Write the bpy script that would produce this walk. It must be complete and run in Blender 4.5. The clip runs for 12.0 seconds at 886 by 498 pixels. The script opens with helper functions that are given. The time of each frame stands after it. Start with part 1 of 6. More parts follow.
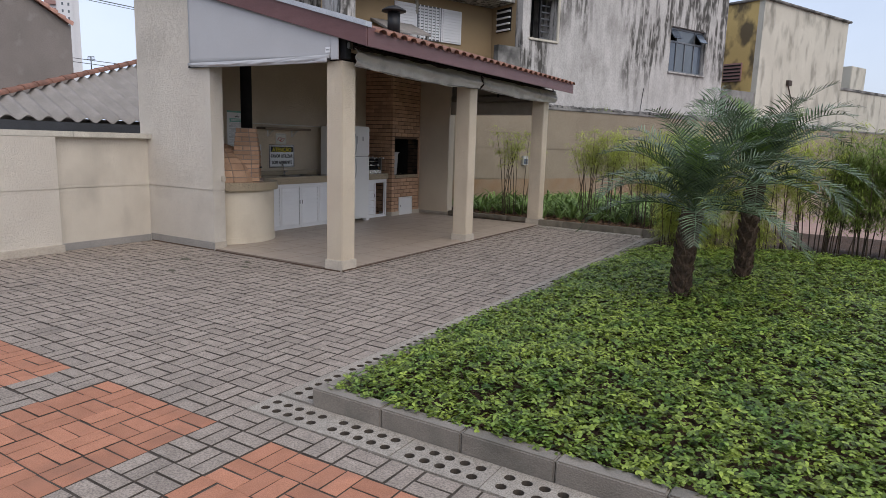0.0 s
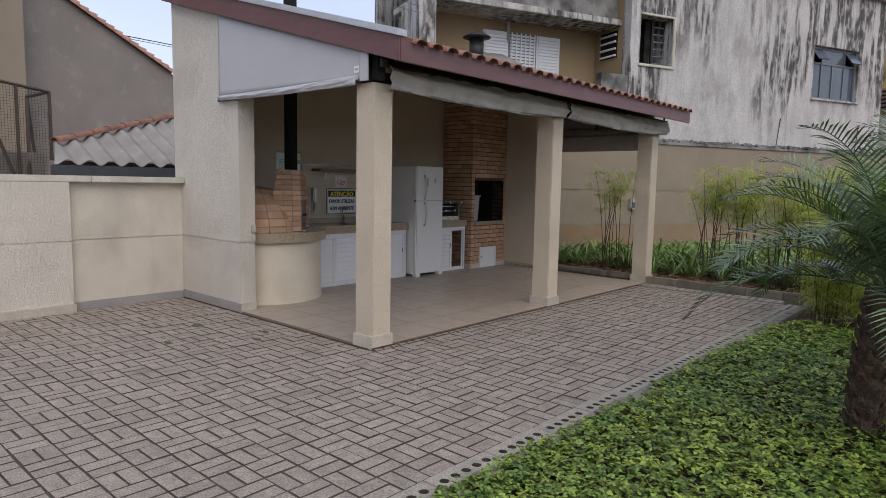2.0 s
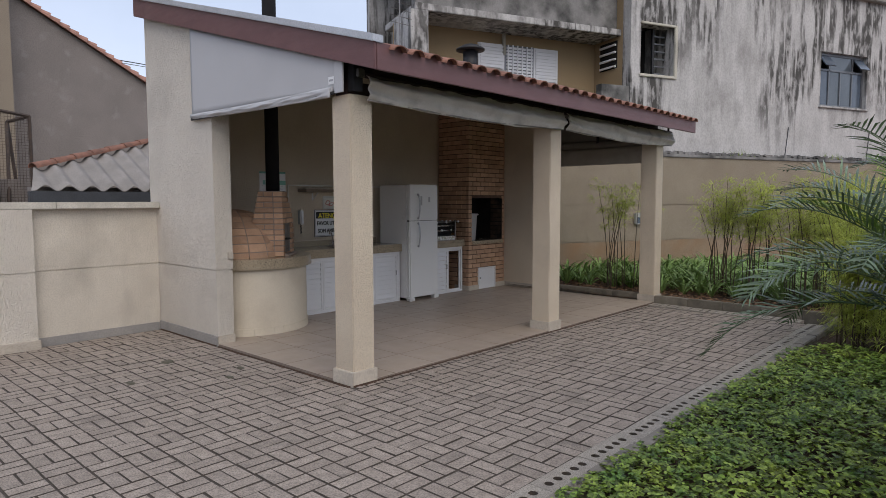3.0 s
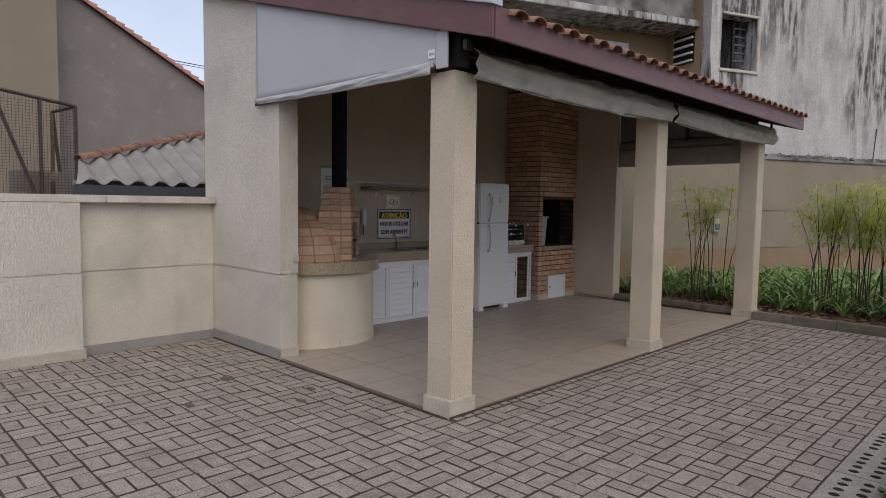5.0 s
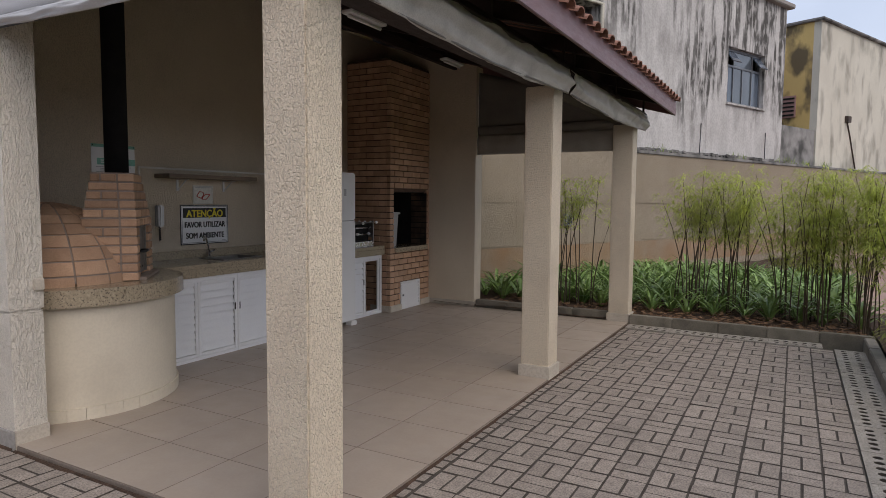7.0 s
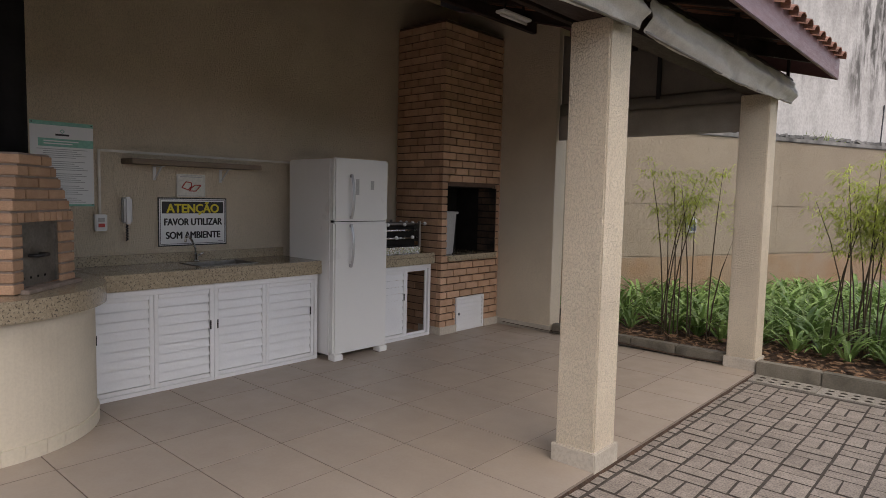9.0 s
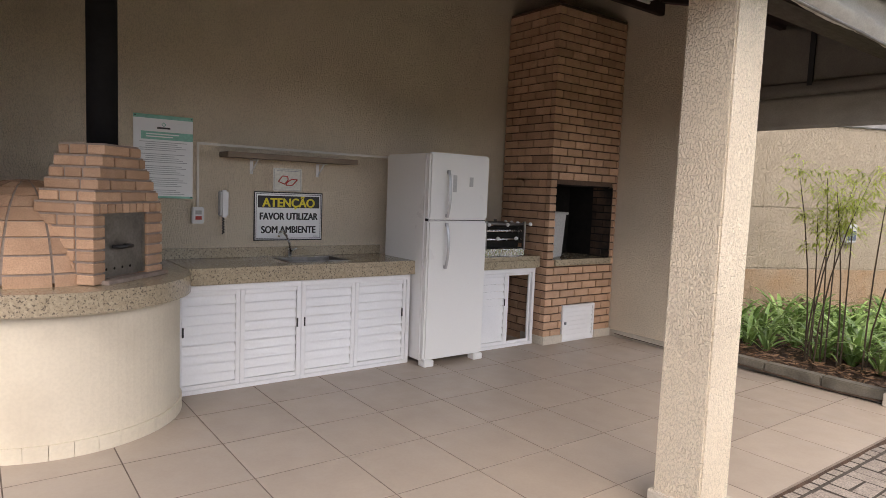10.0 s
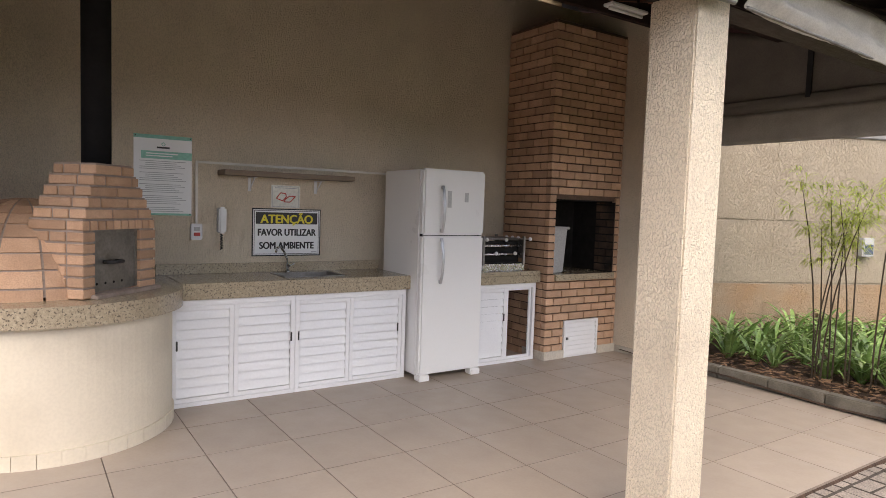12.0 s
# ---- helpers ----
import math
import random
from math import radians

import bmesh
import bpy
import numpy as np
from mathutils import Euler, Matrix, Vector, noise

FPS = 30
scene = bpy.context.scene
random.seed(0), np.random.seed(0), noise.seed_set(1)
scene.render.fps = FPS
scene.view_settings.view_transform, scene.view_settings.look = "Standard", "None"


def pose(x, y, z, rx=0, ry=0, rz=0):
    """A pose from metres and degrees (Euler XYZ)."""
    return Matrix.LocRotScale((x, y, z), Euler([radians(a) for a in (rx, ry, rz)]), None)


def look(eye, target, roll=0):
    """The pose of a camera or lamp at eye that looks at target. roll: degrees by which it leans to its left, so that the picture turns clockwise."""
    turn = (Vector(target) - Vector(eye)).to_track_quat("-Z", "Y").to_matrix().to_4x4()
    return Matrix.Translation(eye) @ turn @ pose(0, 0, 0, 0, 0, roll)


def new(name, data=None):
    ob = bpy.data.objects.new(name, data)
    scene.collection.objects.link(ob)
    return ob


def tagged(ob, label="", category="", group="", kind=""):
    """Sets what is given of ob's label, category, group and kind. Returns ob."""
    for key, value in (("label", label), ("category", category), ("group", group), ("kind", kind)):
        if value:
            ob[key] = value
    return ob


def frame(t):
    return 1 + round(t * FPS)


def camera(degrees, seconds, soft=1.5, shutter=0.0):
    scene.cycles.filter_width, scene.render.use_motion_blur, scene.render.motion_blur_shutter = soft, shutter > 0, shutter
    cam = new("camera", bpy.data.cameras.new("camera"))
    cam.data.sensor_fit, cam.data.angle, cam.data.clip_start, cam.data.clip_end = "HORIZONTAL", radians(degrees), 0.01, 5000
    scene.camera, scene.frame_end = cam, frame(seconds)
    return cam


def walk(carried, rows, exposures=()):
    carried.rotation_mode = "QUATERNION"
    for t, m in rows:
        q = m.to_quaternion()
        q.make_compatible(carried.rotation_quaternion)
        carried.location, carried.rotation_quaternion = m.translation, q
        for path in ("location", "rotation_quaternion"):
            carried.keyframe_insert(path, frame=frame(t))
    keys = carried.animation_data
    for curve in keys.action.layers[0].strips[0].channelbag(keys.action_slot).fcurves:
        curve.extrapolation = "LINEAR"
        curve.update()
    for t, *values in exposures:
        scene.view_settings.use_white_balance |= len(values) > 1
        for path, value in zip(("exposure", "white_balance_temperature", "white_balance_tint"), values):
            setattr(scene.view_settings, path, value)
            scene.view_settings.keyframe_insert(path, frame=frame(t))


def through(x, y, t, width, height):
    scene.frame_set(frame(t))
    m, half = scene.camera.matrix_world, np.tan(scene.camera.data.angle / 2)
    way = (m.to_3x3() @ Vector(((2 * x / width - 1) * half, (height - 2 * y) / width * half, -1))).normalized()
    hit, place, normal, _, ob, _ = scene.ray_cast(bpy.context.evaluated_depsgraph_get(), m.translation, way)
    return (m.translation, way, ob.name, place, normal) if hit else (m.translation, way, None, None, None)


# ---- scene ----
cam = camera(69.9, 12.0, 0.8)
PATH = [
    (0, (0.008, 0.002, 1.533), (-1.02, 1.686, 1.204), 1.7),
    (0.5, (-0.036, 0.537, 1.499), (-1.284, 2.065, 1.17), 1.2),
    (1, (-0.223, 1.016, 1.517), (-1.484, 2.539, 1.216), 1.2),
    (1.5, (-0.358, 1.485, 1.521), (-1.662, 2.983, 1.289), 1.0),
    (2, (-0.551, 1.844, 1.543), (-1.88, 3.324, 1.335), 1.1),
    (2.5, (-0.723, 2.141, 1.563), (-2.056, 3.622, 1.386), 0.5),
    (2.7, (-0.757, 2.236, 1.557), (-2.091, 3.717, 1.395), 0.1),
    (4.3, (-1.123, 2.494, 1.545), (-2.53, 3.908, 1.405), 0.9),
    (4.5, (-1.297, 2.498, 1.533), (-2.711, 3.906, 1.39), 1.2),
    (5, (-1.804, 2.537, 1.509), (-3.214, 3.948, 1.366), 0.8),
    (5.5, (-2.278, 2.653, 1.502), (-3.643, 4.107, 1.359), 0.1),
    (6, (-2.654, 2.861, 1.478), (-3.815, 4.483, 1.336), 0.1),
    (6.5, (-2.896, 3.262, 1.479), (-3.91, 4.98, 1.336), 0.2),
    (6.7, (-3.01, 3.417, 1.483), (-3.986, 5.157, 1.331), 0.3),
    (8.3, (-3.249, 5.053, 1.503), (-4.204, 6.804, 1.351), 0.7),
    (8.5, (-3.257, 5.211, 1.469), (-4.286, 6.92, 1.326), 0.9),
    (9, (-3.275, 5.602, 1.473), (-4.601, 7.09, 1.312), 1.3),
    (9.5, (-3.344, 5.874, 1.473), (-4.868, 7.157, 1.294), 1.6),
    (10, (-3.394, 6.068, 1.478), (-4.991, 7.258, 1.299), 2.3),
    (10.5, (-3.313, 6.191, 1.495), (-4.954, 7.318, 1.31), 2.5),
    (11, (-3.226, 6.263, 1.486), (-4.882, 7.374, 1.326), 2.1),
    (11.5, (-3.189, 6.291, 1.486), (-4.849, 7.397, 1.341), 2.1),
    (12, (-3.195, 6.285, 1.483), (-4.851, 7.399, 1.351), 1.9),
]
EXPOSURES = [(0.0, 0.3, 6900, 11), (2.5, 0.22, 6900, 11), (5.0, 0.12, 7000, 11), (6.5, 0.24, 7100, 12), (8.5, 0.41, 7300, 13), (9.0, 0.64, 7400, 13), (9.5, 1.15, 7450, 13), (10.0, 1.48, 7450, 14), (12.0, 1.62, 7450, 14)]
walk(cam, [(t, look(eye, target, roll)) for t, eye, target, roll in PATH], EXPOSURES)

# ---- sky and sun: bright overcast ----
world = bpy.data.worlds.new("sky")
scene.world = world
world.use_nodes = True
wn, wl = world.node_tree.nodes, world.node_tree.links
sky = wn.new("ShaderNodeTexSky")
sky.sky_type = "NISHITA"
sky.sun_disc = False
sky.sun_elevation, sky.sun_rotation = radians(47), radians(117)
sky.air_density, sky.dust_density, sky.ozone_density = 1.0, 3.0, 1.0
cloud = wn.new("ShaderNodeTexNoise")
cloud.inputs["Scale"].default_value = 2.2
cloud.inputs["Detail"].default_value = 6
cloud_ramp = wn.new("ShaderNodeMapRange")
cloud_ramp.inputs[1].default_value, cloud_ramp.inputs[2].default_value = 0.35, 0.7
cloud_ramp.inputs[3].default_value, cloud_ramp.inputs[4].default_value = 0.55, 0.95
cloud_mix = wn.new("ShaderNodeMix")
cloud_mix.data_type = "RGBA"
cloud_mix.inputs["B"].default_value = (5.6, 6.6, 8.8, 1)
wl.new(cloud.outputs["Fac"], cloud_ramp.inputs[0])
wl.new(cloud_ramp.outputs[0], cloud_mix.inputs["Factor"])
wl.new(sky.outputs[0], cloud_mix.inputs["A"])
wl.new(cloud_mix.outputs["Result"], wn["Background"].inputs[0])
wn["Background"].inputs[1].default_value = 0.12
sun = new("sun", bpy.data.lights.new("sun", "SUN"))
sun.data.energy, sun.data.angle, sun.data.color = 1.1, radians(60), (1.0, 0.95, 0.88)
sun.matrix_world = look((10, -5, 12), (0, 0, 0))

# ---- materials ----
def material(name, base, other=None, scale=8.0, rough=0.8, metal=0.0, bump=0.2, fine=60.0, stretch=(1, 1, 1), dirt=None, dirt_scale=1.2, dirt_at=(0.55, 0.75), dirt_amount=0.6, dirt_stretch=(1, 1, 1), vary=0.0, island=0.0, spec=0.4, bump_dist=0.01, ridges=0.0, ridge_scale=30.0, pit_shade=0.12, runoff=None, ridge_stretch=(1, 1, 0.35), speckle=0.22, cracks=False):
    """A principled material: two colours mixed by noise, a fine grain as relief, stains with a shape of their own,
    relief pits shaded by colour.
    """
    m = bpy.data.materials.new(name)
    m.use_nodes = True
    nt = m.node_tree
    n, l = nt.nodes, nt.links
    bsdf = n["Principled BSDF"]
    co = n.new("ShaderNodeTexCoord")
    info = n.new("ShaderNodeObjectInfo")
    shift = n.new("ShaderNodeVectorMath")
    shift.operation = "MULTIPLY_ADD"
    l.new(info.outputs["Random"], shift.inputs[0])
    shift.inputs[1].default_value = (37, 53, 71) if vary else (0, 0, 0)
    l.new(co.outputs["Object"], shift.inputs[2])

    def stretched(v):
        k = n.new("ShaderNodeVectorMath")
        k.operation = "MULTIPLY"
        k.inputs[1].default_value = v
        l.new(shift.outputs[0], k.inputs[0])
        return k.outputs[0]

    def noisy(s, v, detail=4):
        t = n.new("ShaderNodeTexNoise")
        t.inputs["Scale"].default_value = s
        t.inputs["Detail"].default_value = detail
        l.new(stretched(v), t.inputs["Vector"])
        return t.outputs["Fac"]

    def ranged(src, a, b, c=0.0, d=1.0):
        r = n.new("ShaderNodeMapRange")
        for i, v in zip((1, 2, 3, 4), (a, b, c, d)):
            r.inputs[i].default_value = v
        l.new(src, r.inputs[0])
        return r.outputs[0]

    def mixed(f, a, b):
        x = n.new("ShaderNodeMix")
        x.data_type = "RGBA"
        l.new(f, x.inputs["Factor"])
        for key, v in (("A", a), ("B", b)):
            if isinstance(v, tuple):
                x.inputs[key].default_value = (*v[:3], 1)
            else:
                l.new(v, x.inputs[key])
        return x.outputs["Result"]

    other = other or tuple(c * 0.8 for c in base)
    col = mixed(ranged(noisy(scale, stretch), 0.3, 0.7), base, other)
    grain = noisy(fine, stretch, 3)
    col = mixed(ranged(grain, 0.42, 0.62, 0.0, speckle), col, tuple(c * 0.45 for c in other))
    if dirt:
        d = ranged(noisy(dirt_scale, dirt_stretch, 8), *dirt_at, 0.0, dirt_amount)
        col = mixed(d, col, dirt)
    if runoff:
        colour, z_low, z_high = runoff
        sep = n.new("ShaderNodeSeparateXYZ")
        l.new(co.outputs["Object"], sep.inputs[0])
        reach = n.new("ShaderNodeMath")
        reach.operation = "MULTIPLY_ADD"
        l.new(noisy(0.55, (1, 1, 0.3), 3), reach.inputs[0])
        reach.inputs[1].default_value = 5.0
        l.new(sep.outputs["Z"], reach.inputs[2])
        both = n.new("ShaderNodeMath")
        both.operation = "MULTIPLY"
        l.new(ranged(reach.outputs[0], z_low, z_high), both.inputs[0])
        l.new(ranged(noisy(6.5, (1, 1, 0.12), 10), 0.43, 0.54, 0.0, 0.92), both.inputs[1])
        clustered = n.new("ShaderNodeMath")
        clustered.operation = "MULTIPLY"
        l.new(both.outputs[0], clustered.inputs[0])
        l.new(ranged(noisy(0.75, (1, 1, 0.45), 6), 0.38, 0.52, 0.12, 1.0), clustered.inputs[1])
        ragged = n.new("ShaderNodeMath")
        ragged.operation = "MULTIPLY"
        l.new(clustered.outputs[0], ragged.inputs[0])
        l.new(ranged(noisy(9.0, (1, 1, 0.45), 8), 0.36, 0.52, 0.3, 1.0), ragged.inputs[1])
        col = mixed(ragged.outputs[0], col, colour)
    if vary or island:
        geo = n.new("ShaderNodeNewGeometry")
        hsv = n.new("ShaderNodeHueSaturation")
        src = info.outputs["Random"] if vary else geo.outputs["Random Per Island"]
        k = vary or island
        l.new(ranged(src, 0, 1, 1 - k, 1 + k), hsv.inputs["Value"])
        l.new(col, hsv.inputs["Color"])
        col = hsv.outputs[0]
    l.new(col, bsdf.inputs["Base Color"])
    bsdf.inputs["Metallic"].default_value = metal
    bsdf.inputs["Specular IOR Level"].default_value = spec
    l.new(ranged(noisy(scale * 2.3, stretch), 0.25, 0.75, max(rough - 0.08, 0.03), min(rough + 0.08, 1)), bsdf.inputs["Roughness"])
    height = grain
    if ridges:
        if cracks:
            bend = n.new("ShaderNodeTexNoise")
            bend.inputs["Scale"].default_value = ridge_scale * 0.9
            l.new(stretched(ridge_stretch), bend.inputs["Vector"])
            bent = n.new("ShaderNodeVectorMath")
            bent.operation = "MULTIPLY_ADD"
            bent.inputs[1].default_value = (0.7 / ridge_scale,) * 3
            l.new(bend.outputs["Color"], bent.inputs[0])
            l.new(stretched(ridge_stretch), bent.inputs[2])
            cell = n.new("ShaderNodeTexVoronoi")
            cell.feature = "DISTANCE_TO_EDGE"
            cell.inputs["Scale"].default_value = ridge_scale
            l.new(bent.outputs[0], cell.inputs["Vector"])
            broken = n.new("ShaderNodeMath")
            broken.operation = "MAXIMUM"
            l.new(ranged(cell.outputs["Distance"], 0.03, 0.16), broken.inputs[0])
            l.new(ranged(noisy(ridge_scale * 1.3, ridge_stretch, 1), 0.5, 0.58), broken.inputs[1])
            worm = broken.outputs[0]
            shade_mix = ranged(worm, 0.0, 0.8, pit_shade, 0.0)
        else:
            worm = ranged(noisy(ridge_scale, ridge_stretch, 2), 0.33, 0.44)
            shade_mix = ranged(noisy(ridge_scale, ridge_stretch, 2), 0.33, 0.41, pit_shade, 0.0)
        # Creases of the relief are darkened in the colour, as bump casts no shade.
        l.new(mixed(shade_mix, col, tuple(c * 0.45 for c in other)), bsdf.inputs["Base Color"])
        both = n.new("ShaderNodeMath")
        both.operation = "MULTIPLY_ADD"
        l.new(worm, both.inputs[0])
        both.inputs[1].default_value = ridges
        l.new(grain, both.inputs[2])
        height = both.outputs[0]
    if bump:
        b = n.new("ShaderNodeBump")
        b.inputs["Strength"].default_value = bump
        b.inputs["Distance"].default_value = bump_dist
        l.new(height, b.inputs["Height"])
        l.new(b.outputs[0], bsdf.inputs["Normal"])
    return m


STUCCO = material("scraped_stucco", (0.8, 0.69, 0.54), (0.74, 0.63, 0.49), 2.5, 0.9, bump=0.7, fine=160, bump_dist=0.01, ridges=2.3, pit_shade=0.27, ridge_scale=78, ridge_stretch=(1, 1, 0.55), cracks=True, dirt=(0.36, 0.31, 0.25), dirt_scale=1.6, dirt_at=(0.56, 0.8), dirt_amount=0.35)
STUCCO_PALE = material("pale_scraped_stucco", (0.81, 0.75, 0.66), (0.74, 0.68, 0.595), 2.0, 0.9, bump=0.7, fine=150, bump_dist=0.01, ridges=2.2, pit_shade=0.14, ridge_scale=85, ridge_stretch=(1, 1, 0.3), cracks=True, dirt=(0.36, 0.32, 0.27), dirt_scale=1.3, dirt_at=(0.55, 0.8), dirt_amount=0.4)
COUNTERBASE = material("smooth_cream_plaster", (0.68, 0.61, 0.49), (0.62, 0.55, 0.44), 2.2, 0.85, bump=0.1, fine=60, speckle=0.08, dirt=(0.42, 0.36, 0.28), dirt_scale=2.5, dirt_at=(0.52, 0.75), dirt_amount=0.35)
CREAM = material("stained_cream_render", (0.66, 0.605, 0.52), (0.57, 0.52, 0.445), 3.0, 0.88, bump=0.5, fine=70, ridges=1.2, ridge_scale=60, pit_shade=0.08, ridge_stretch=(1, 1, 0.5), dirt=(0.3, 0.27, 0.23), dirt_scale=2.2, dirt_at=(0.5, 0.75), dirt_amount=0.5, dirt_stretch=(1, 1, 0.5))
YELLOW = material("yellow_render", (0.43, 0.36, 0.268), (0.375, 0.31, 0.23), 1.5, 0.9, bump=0.8, fine=110, ridges=2.0, pit_shade=0.2, ridge_scale=80, ridge_stretch=(1, 1, 0.3), cracks=True, dirt=(0.34, 0.27, 0.19), dirt_scale=0.9, dirt_at=(0.52, 0.8), dirt_amount=0.4)
SPLASHED = material("mud_splashed_render", (0.4, 0.25, 0.14), (0.41, 0.315, 0.22), 2.2, 0.9, bump=0.8, fine=80, ridges=2.0, pit_shade=0.2, ridge_scale=80, ridge_stretch=(1, 1, 0.3), cracks=True)
SKIRT = material("grey_stone_skirting", (0.34, 0.32, 0.3), (0.27, 0.26, 0.25), 5, 0.7, bump=0.2)
STONE_BASE = material("pale_stone_base", (0.55, 0.49, 0.41), (0.45, 0.4, 0.34), 5, 0.8, bump=0.3, vary=0.06)
COPING = material("stone_coping", (0.6, 0.57, 0.5), (0.5, 0.47, 0.41), 4, 0.75, bump=0.3, dirt=(0.3, 0.28, 0.24), dirt_scale=2.5, vary=0.05)
PAVER = material("grey_concrete_paver", (0.42, 0.353, 0.298), (0.3, 0.252, 0.213), 14, 0.9, bump=1.0, fine=95, speckle=0.6, vary=0.1, dirt=(0.1, 0.09, 0.08), dirt_scale=2.6, dirt_at=(0.54, 0.76), dirt_amount=0.4)
PAVER_REST = material("grey_concrete_pavers", (0.42, 0.353, 0.298), (0.3, 0.252, 0.213), 14, 0.9, bump=1.0, fine=95, speckle=0.6, island=0.1, dirt=(0.1, 0.09, 0.08), dirt_scale=2.6, dirt_at=(0.54, 0.76), dirt_amount=0.4)
PAVER_RED = material("red_concrete_paver", (0.52, 0.235, 0.145), (0.43, 0.19, 0.115), 9, 0.9, bump=0.6, fine=190, speckle=0.35, vary=0.13, dirt=(0.25, 0.13, 0.09), dirt_scale=3)
PAVER_RED_REST = material("red_concrete_pavers", (0.52, 0.235, 0.145), (0.43, 0.19, 0.115), 9, 0.9, bump=0.6, fine=190, speckle=0.35, island=0.13, dirt=(0.25, 0.13, 0.09), dirt_scale=3)
JOINT = material("sand_joint", (0.09, 0.074, 0.061), (0.06, 0.049, 0.04), 20, 0.95)
DRAIN = material("perforated_concrete", (0.44, 0.395, 0.34), (0.34, 0.305, 0.26), 12, 0.92, bump=0.9, fine=120, speckle=0.6, vary=0.08, dirt=(0.2, 0.18, 0.15), dirt_scale=4)
KERB = material("concrete_kerb", (0.275, 0.247, 0.213), (0.2, 0.18, 0.155), 5, 0.92, bump=0.6, fine=110, vary=0.1, dirt=(0.1, 0.1, 0.085), dirt_scale=3)
TILE = material("beige_porcelain_tile", (0.385, 0.317, 0.258), (0.348, 0.286, 0.233), 3, 0.42, bump=0.02, speckle=0.06, vary=0.04, spec=0.45, dirt=(0.38, 0.33, 0.29), dirt_scale=5, dirt_at=(0.5, 0.75), dirt_amount=0.3)
GROUT = material("tile_grout", (0.25, 0.2, 0.165), None, 10, 0.9)
GRANITE = material("speckled_granite", (0.45, 0.375, 0.27), (0.31, 0.25, 0.175), 55, 0.16, bump=0.03, fine=180, spec=0.5, dirt=(0.05, 0.04, 0.035), dirt_scale=85, dirt_at=(0.56, 0.64), dirt_amount=0.75)
BRICK = material("orange_facing_brick", (0.58, 0.37, 0.245), (0.48, 0.295, 0.19), 9, 0.88, bump=0.5, fine=140, vary=0.2, dirt=(0.36, 0.2, 0.12), dirt_scale=7, dirt_amount=0.4)
BRICK_REST = material("orange_facing_bricks", (0.58, 0.37, 0.245), (0.48, 0.295, 0.19), 9, 0.88, bump=0.5, fine=140, island=0.2, dirt=(0.36, 0.2, 0.12), dirt_scale=7, dirt_amount=0.4)
MORTAR = material("brick_mortar", (0.14, 0.088, 0.062), (0.09, 0.058, 0.042), 12, 0.95, bump=0.4)
MORTAR_GREY = material("grey_mortar", (0.36, 0.285, 0.24), (0.28, 0.22, 0.185), 12, 0.95, bump=0.4)
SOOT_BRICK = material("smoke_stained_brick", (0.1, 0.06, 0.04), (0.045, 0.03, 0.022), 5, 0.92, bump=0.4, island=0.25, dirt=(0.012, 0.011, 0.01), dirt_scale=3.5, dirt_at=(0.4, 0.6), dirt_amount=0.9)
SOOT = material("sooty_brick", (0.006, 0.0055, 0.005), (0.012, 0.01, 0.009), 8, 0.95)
WOOD = material("maroon_painted_board", (0.165, 0.08, 0.08), (0.135, 0.065, 0.065), 3, 0.42, bump=0.12, stretch=(1, 1, 6), dirt=(0.24, 0.15, 0.14), dirt_scale=2, dirt_at=(0.55, 0.8), dirt_amount=0.35)
DARKWOOD = material("dark_stained_timber", (0.036, 0.019, 0.016), (0.023, 0.013, 0.011), 4, 0.65, bump=0.2, stretch=(4, 1, 4))
ROOFTILE = material("clay_roof_tile", (0.3, 0.145, 0.1), (0.2, 0.1, 0.075), 6, 0.88, bump=0.3, vary=0.18, dirt=(0.13, 0.08, 0.06), dirt_scale=6, dirt_at=(0.5, 0.7), dirt_amount=0.6)
ROOFPINK = material("pinkish_clay_tile", (0.46, 0.25, 0.19), (0.34, 0.18, 0.135), 6, 0.88, bump=0.3, vary=0.12)
ZINC = material("zinc_flashing", (0.6, 0.61, 0.63), (0.5, 0.51, 0.53), 5, 0.45, metal=0.6, bump=0.05)
CANVAS = material("grey_blind_canvas", (0.5, 0.505, 0.52), (0.46, 0.465, 0.48), 2, 0.75, bump=0.05, fine=200)
CANVAS_OLD = material("weathered_canvas", (0.62, 0.585, 0.535), (0.5, 0.47, 0.43), 4, 0.8, bump=0.15, fine=120, dirt=(0.2, 0.185, 0.165), dirt_scale=5, dirt_at=(0.5, 0.75), dirt_amount=0.5)
# North blind's two canvases, toned darker for the shade under the roof end.
CANVAS_DARK = material("shade_toned_canvas", (0.19, 0.17, 0.15), (0.15, 0.135, 0.12), 4, 0.85, bump=0.15, fine=120)
CANVAS_DIM = material("half_shade_canvas", (0.36, 0.33, 0.29), (0.28, 0.26, 0.23), 5, 0.85, bump=0.15, fine=120)
WHITE = material("white_painted_aluminium", (0.76, 0.76, 0.77), (0.72, 0.72, 0.73), 3, 0.4, bump=0.02, speckle=0.05)
FRIDGE = material("white_enamel", (0.73, 0.725, 0.71), (0.72, 0.715, 0.7), 2, 0.33, bump=0.0, speckle=0.02)
SATIN = material("satin_silver_plastic", (0.5, 0.5, 0.51), (0.44, 0.44, 0.45), 8, 0.38, metal=0.7, bump=0.02, speckle=0.05)
CHROME = material("brushed_chrome", (0.7, 0.7, 0.7), (0.6, 0.6, 0.6), 20, 0.25, metal=1.0, bump=0.03)
STEEL = material("dull_steel", (0.33, 0.31, 0.29), (0.22, 0.21, 0.2), 9, 0.42, metal=0.9, bump=0.08, dirt=(0.12, 0.1, 0.085), dirt_scale=7)
BLACK = material("black_paint", (0.016, 0.016, 0.018), (0.024, 0.024, 0.026), 5, 0.5, bump=0.03)
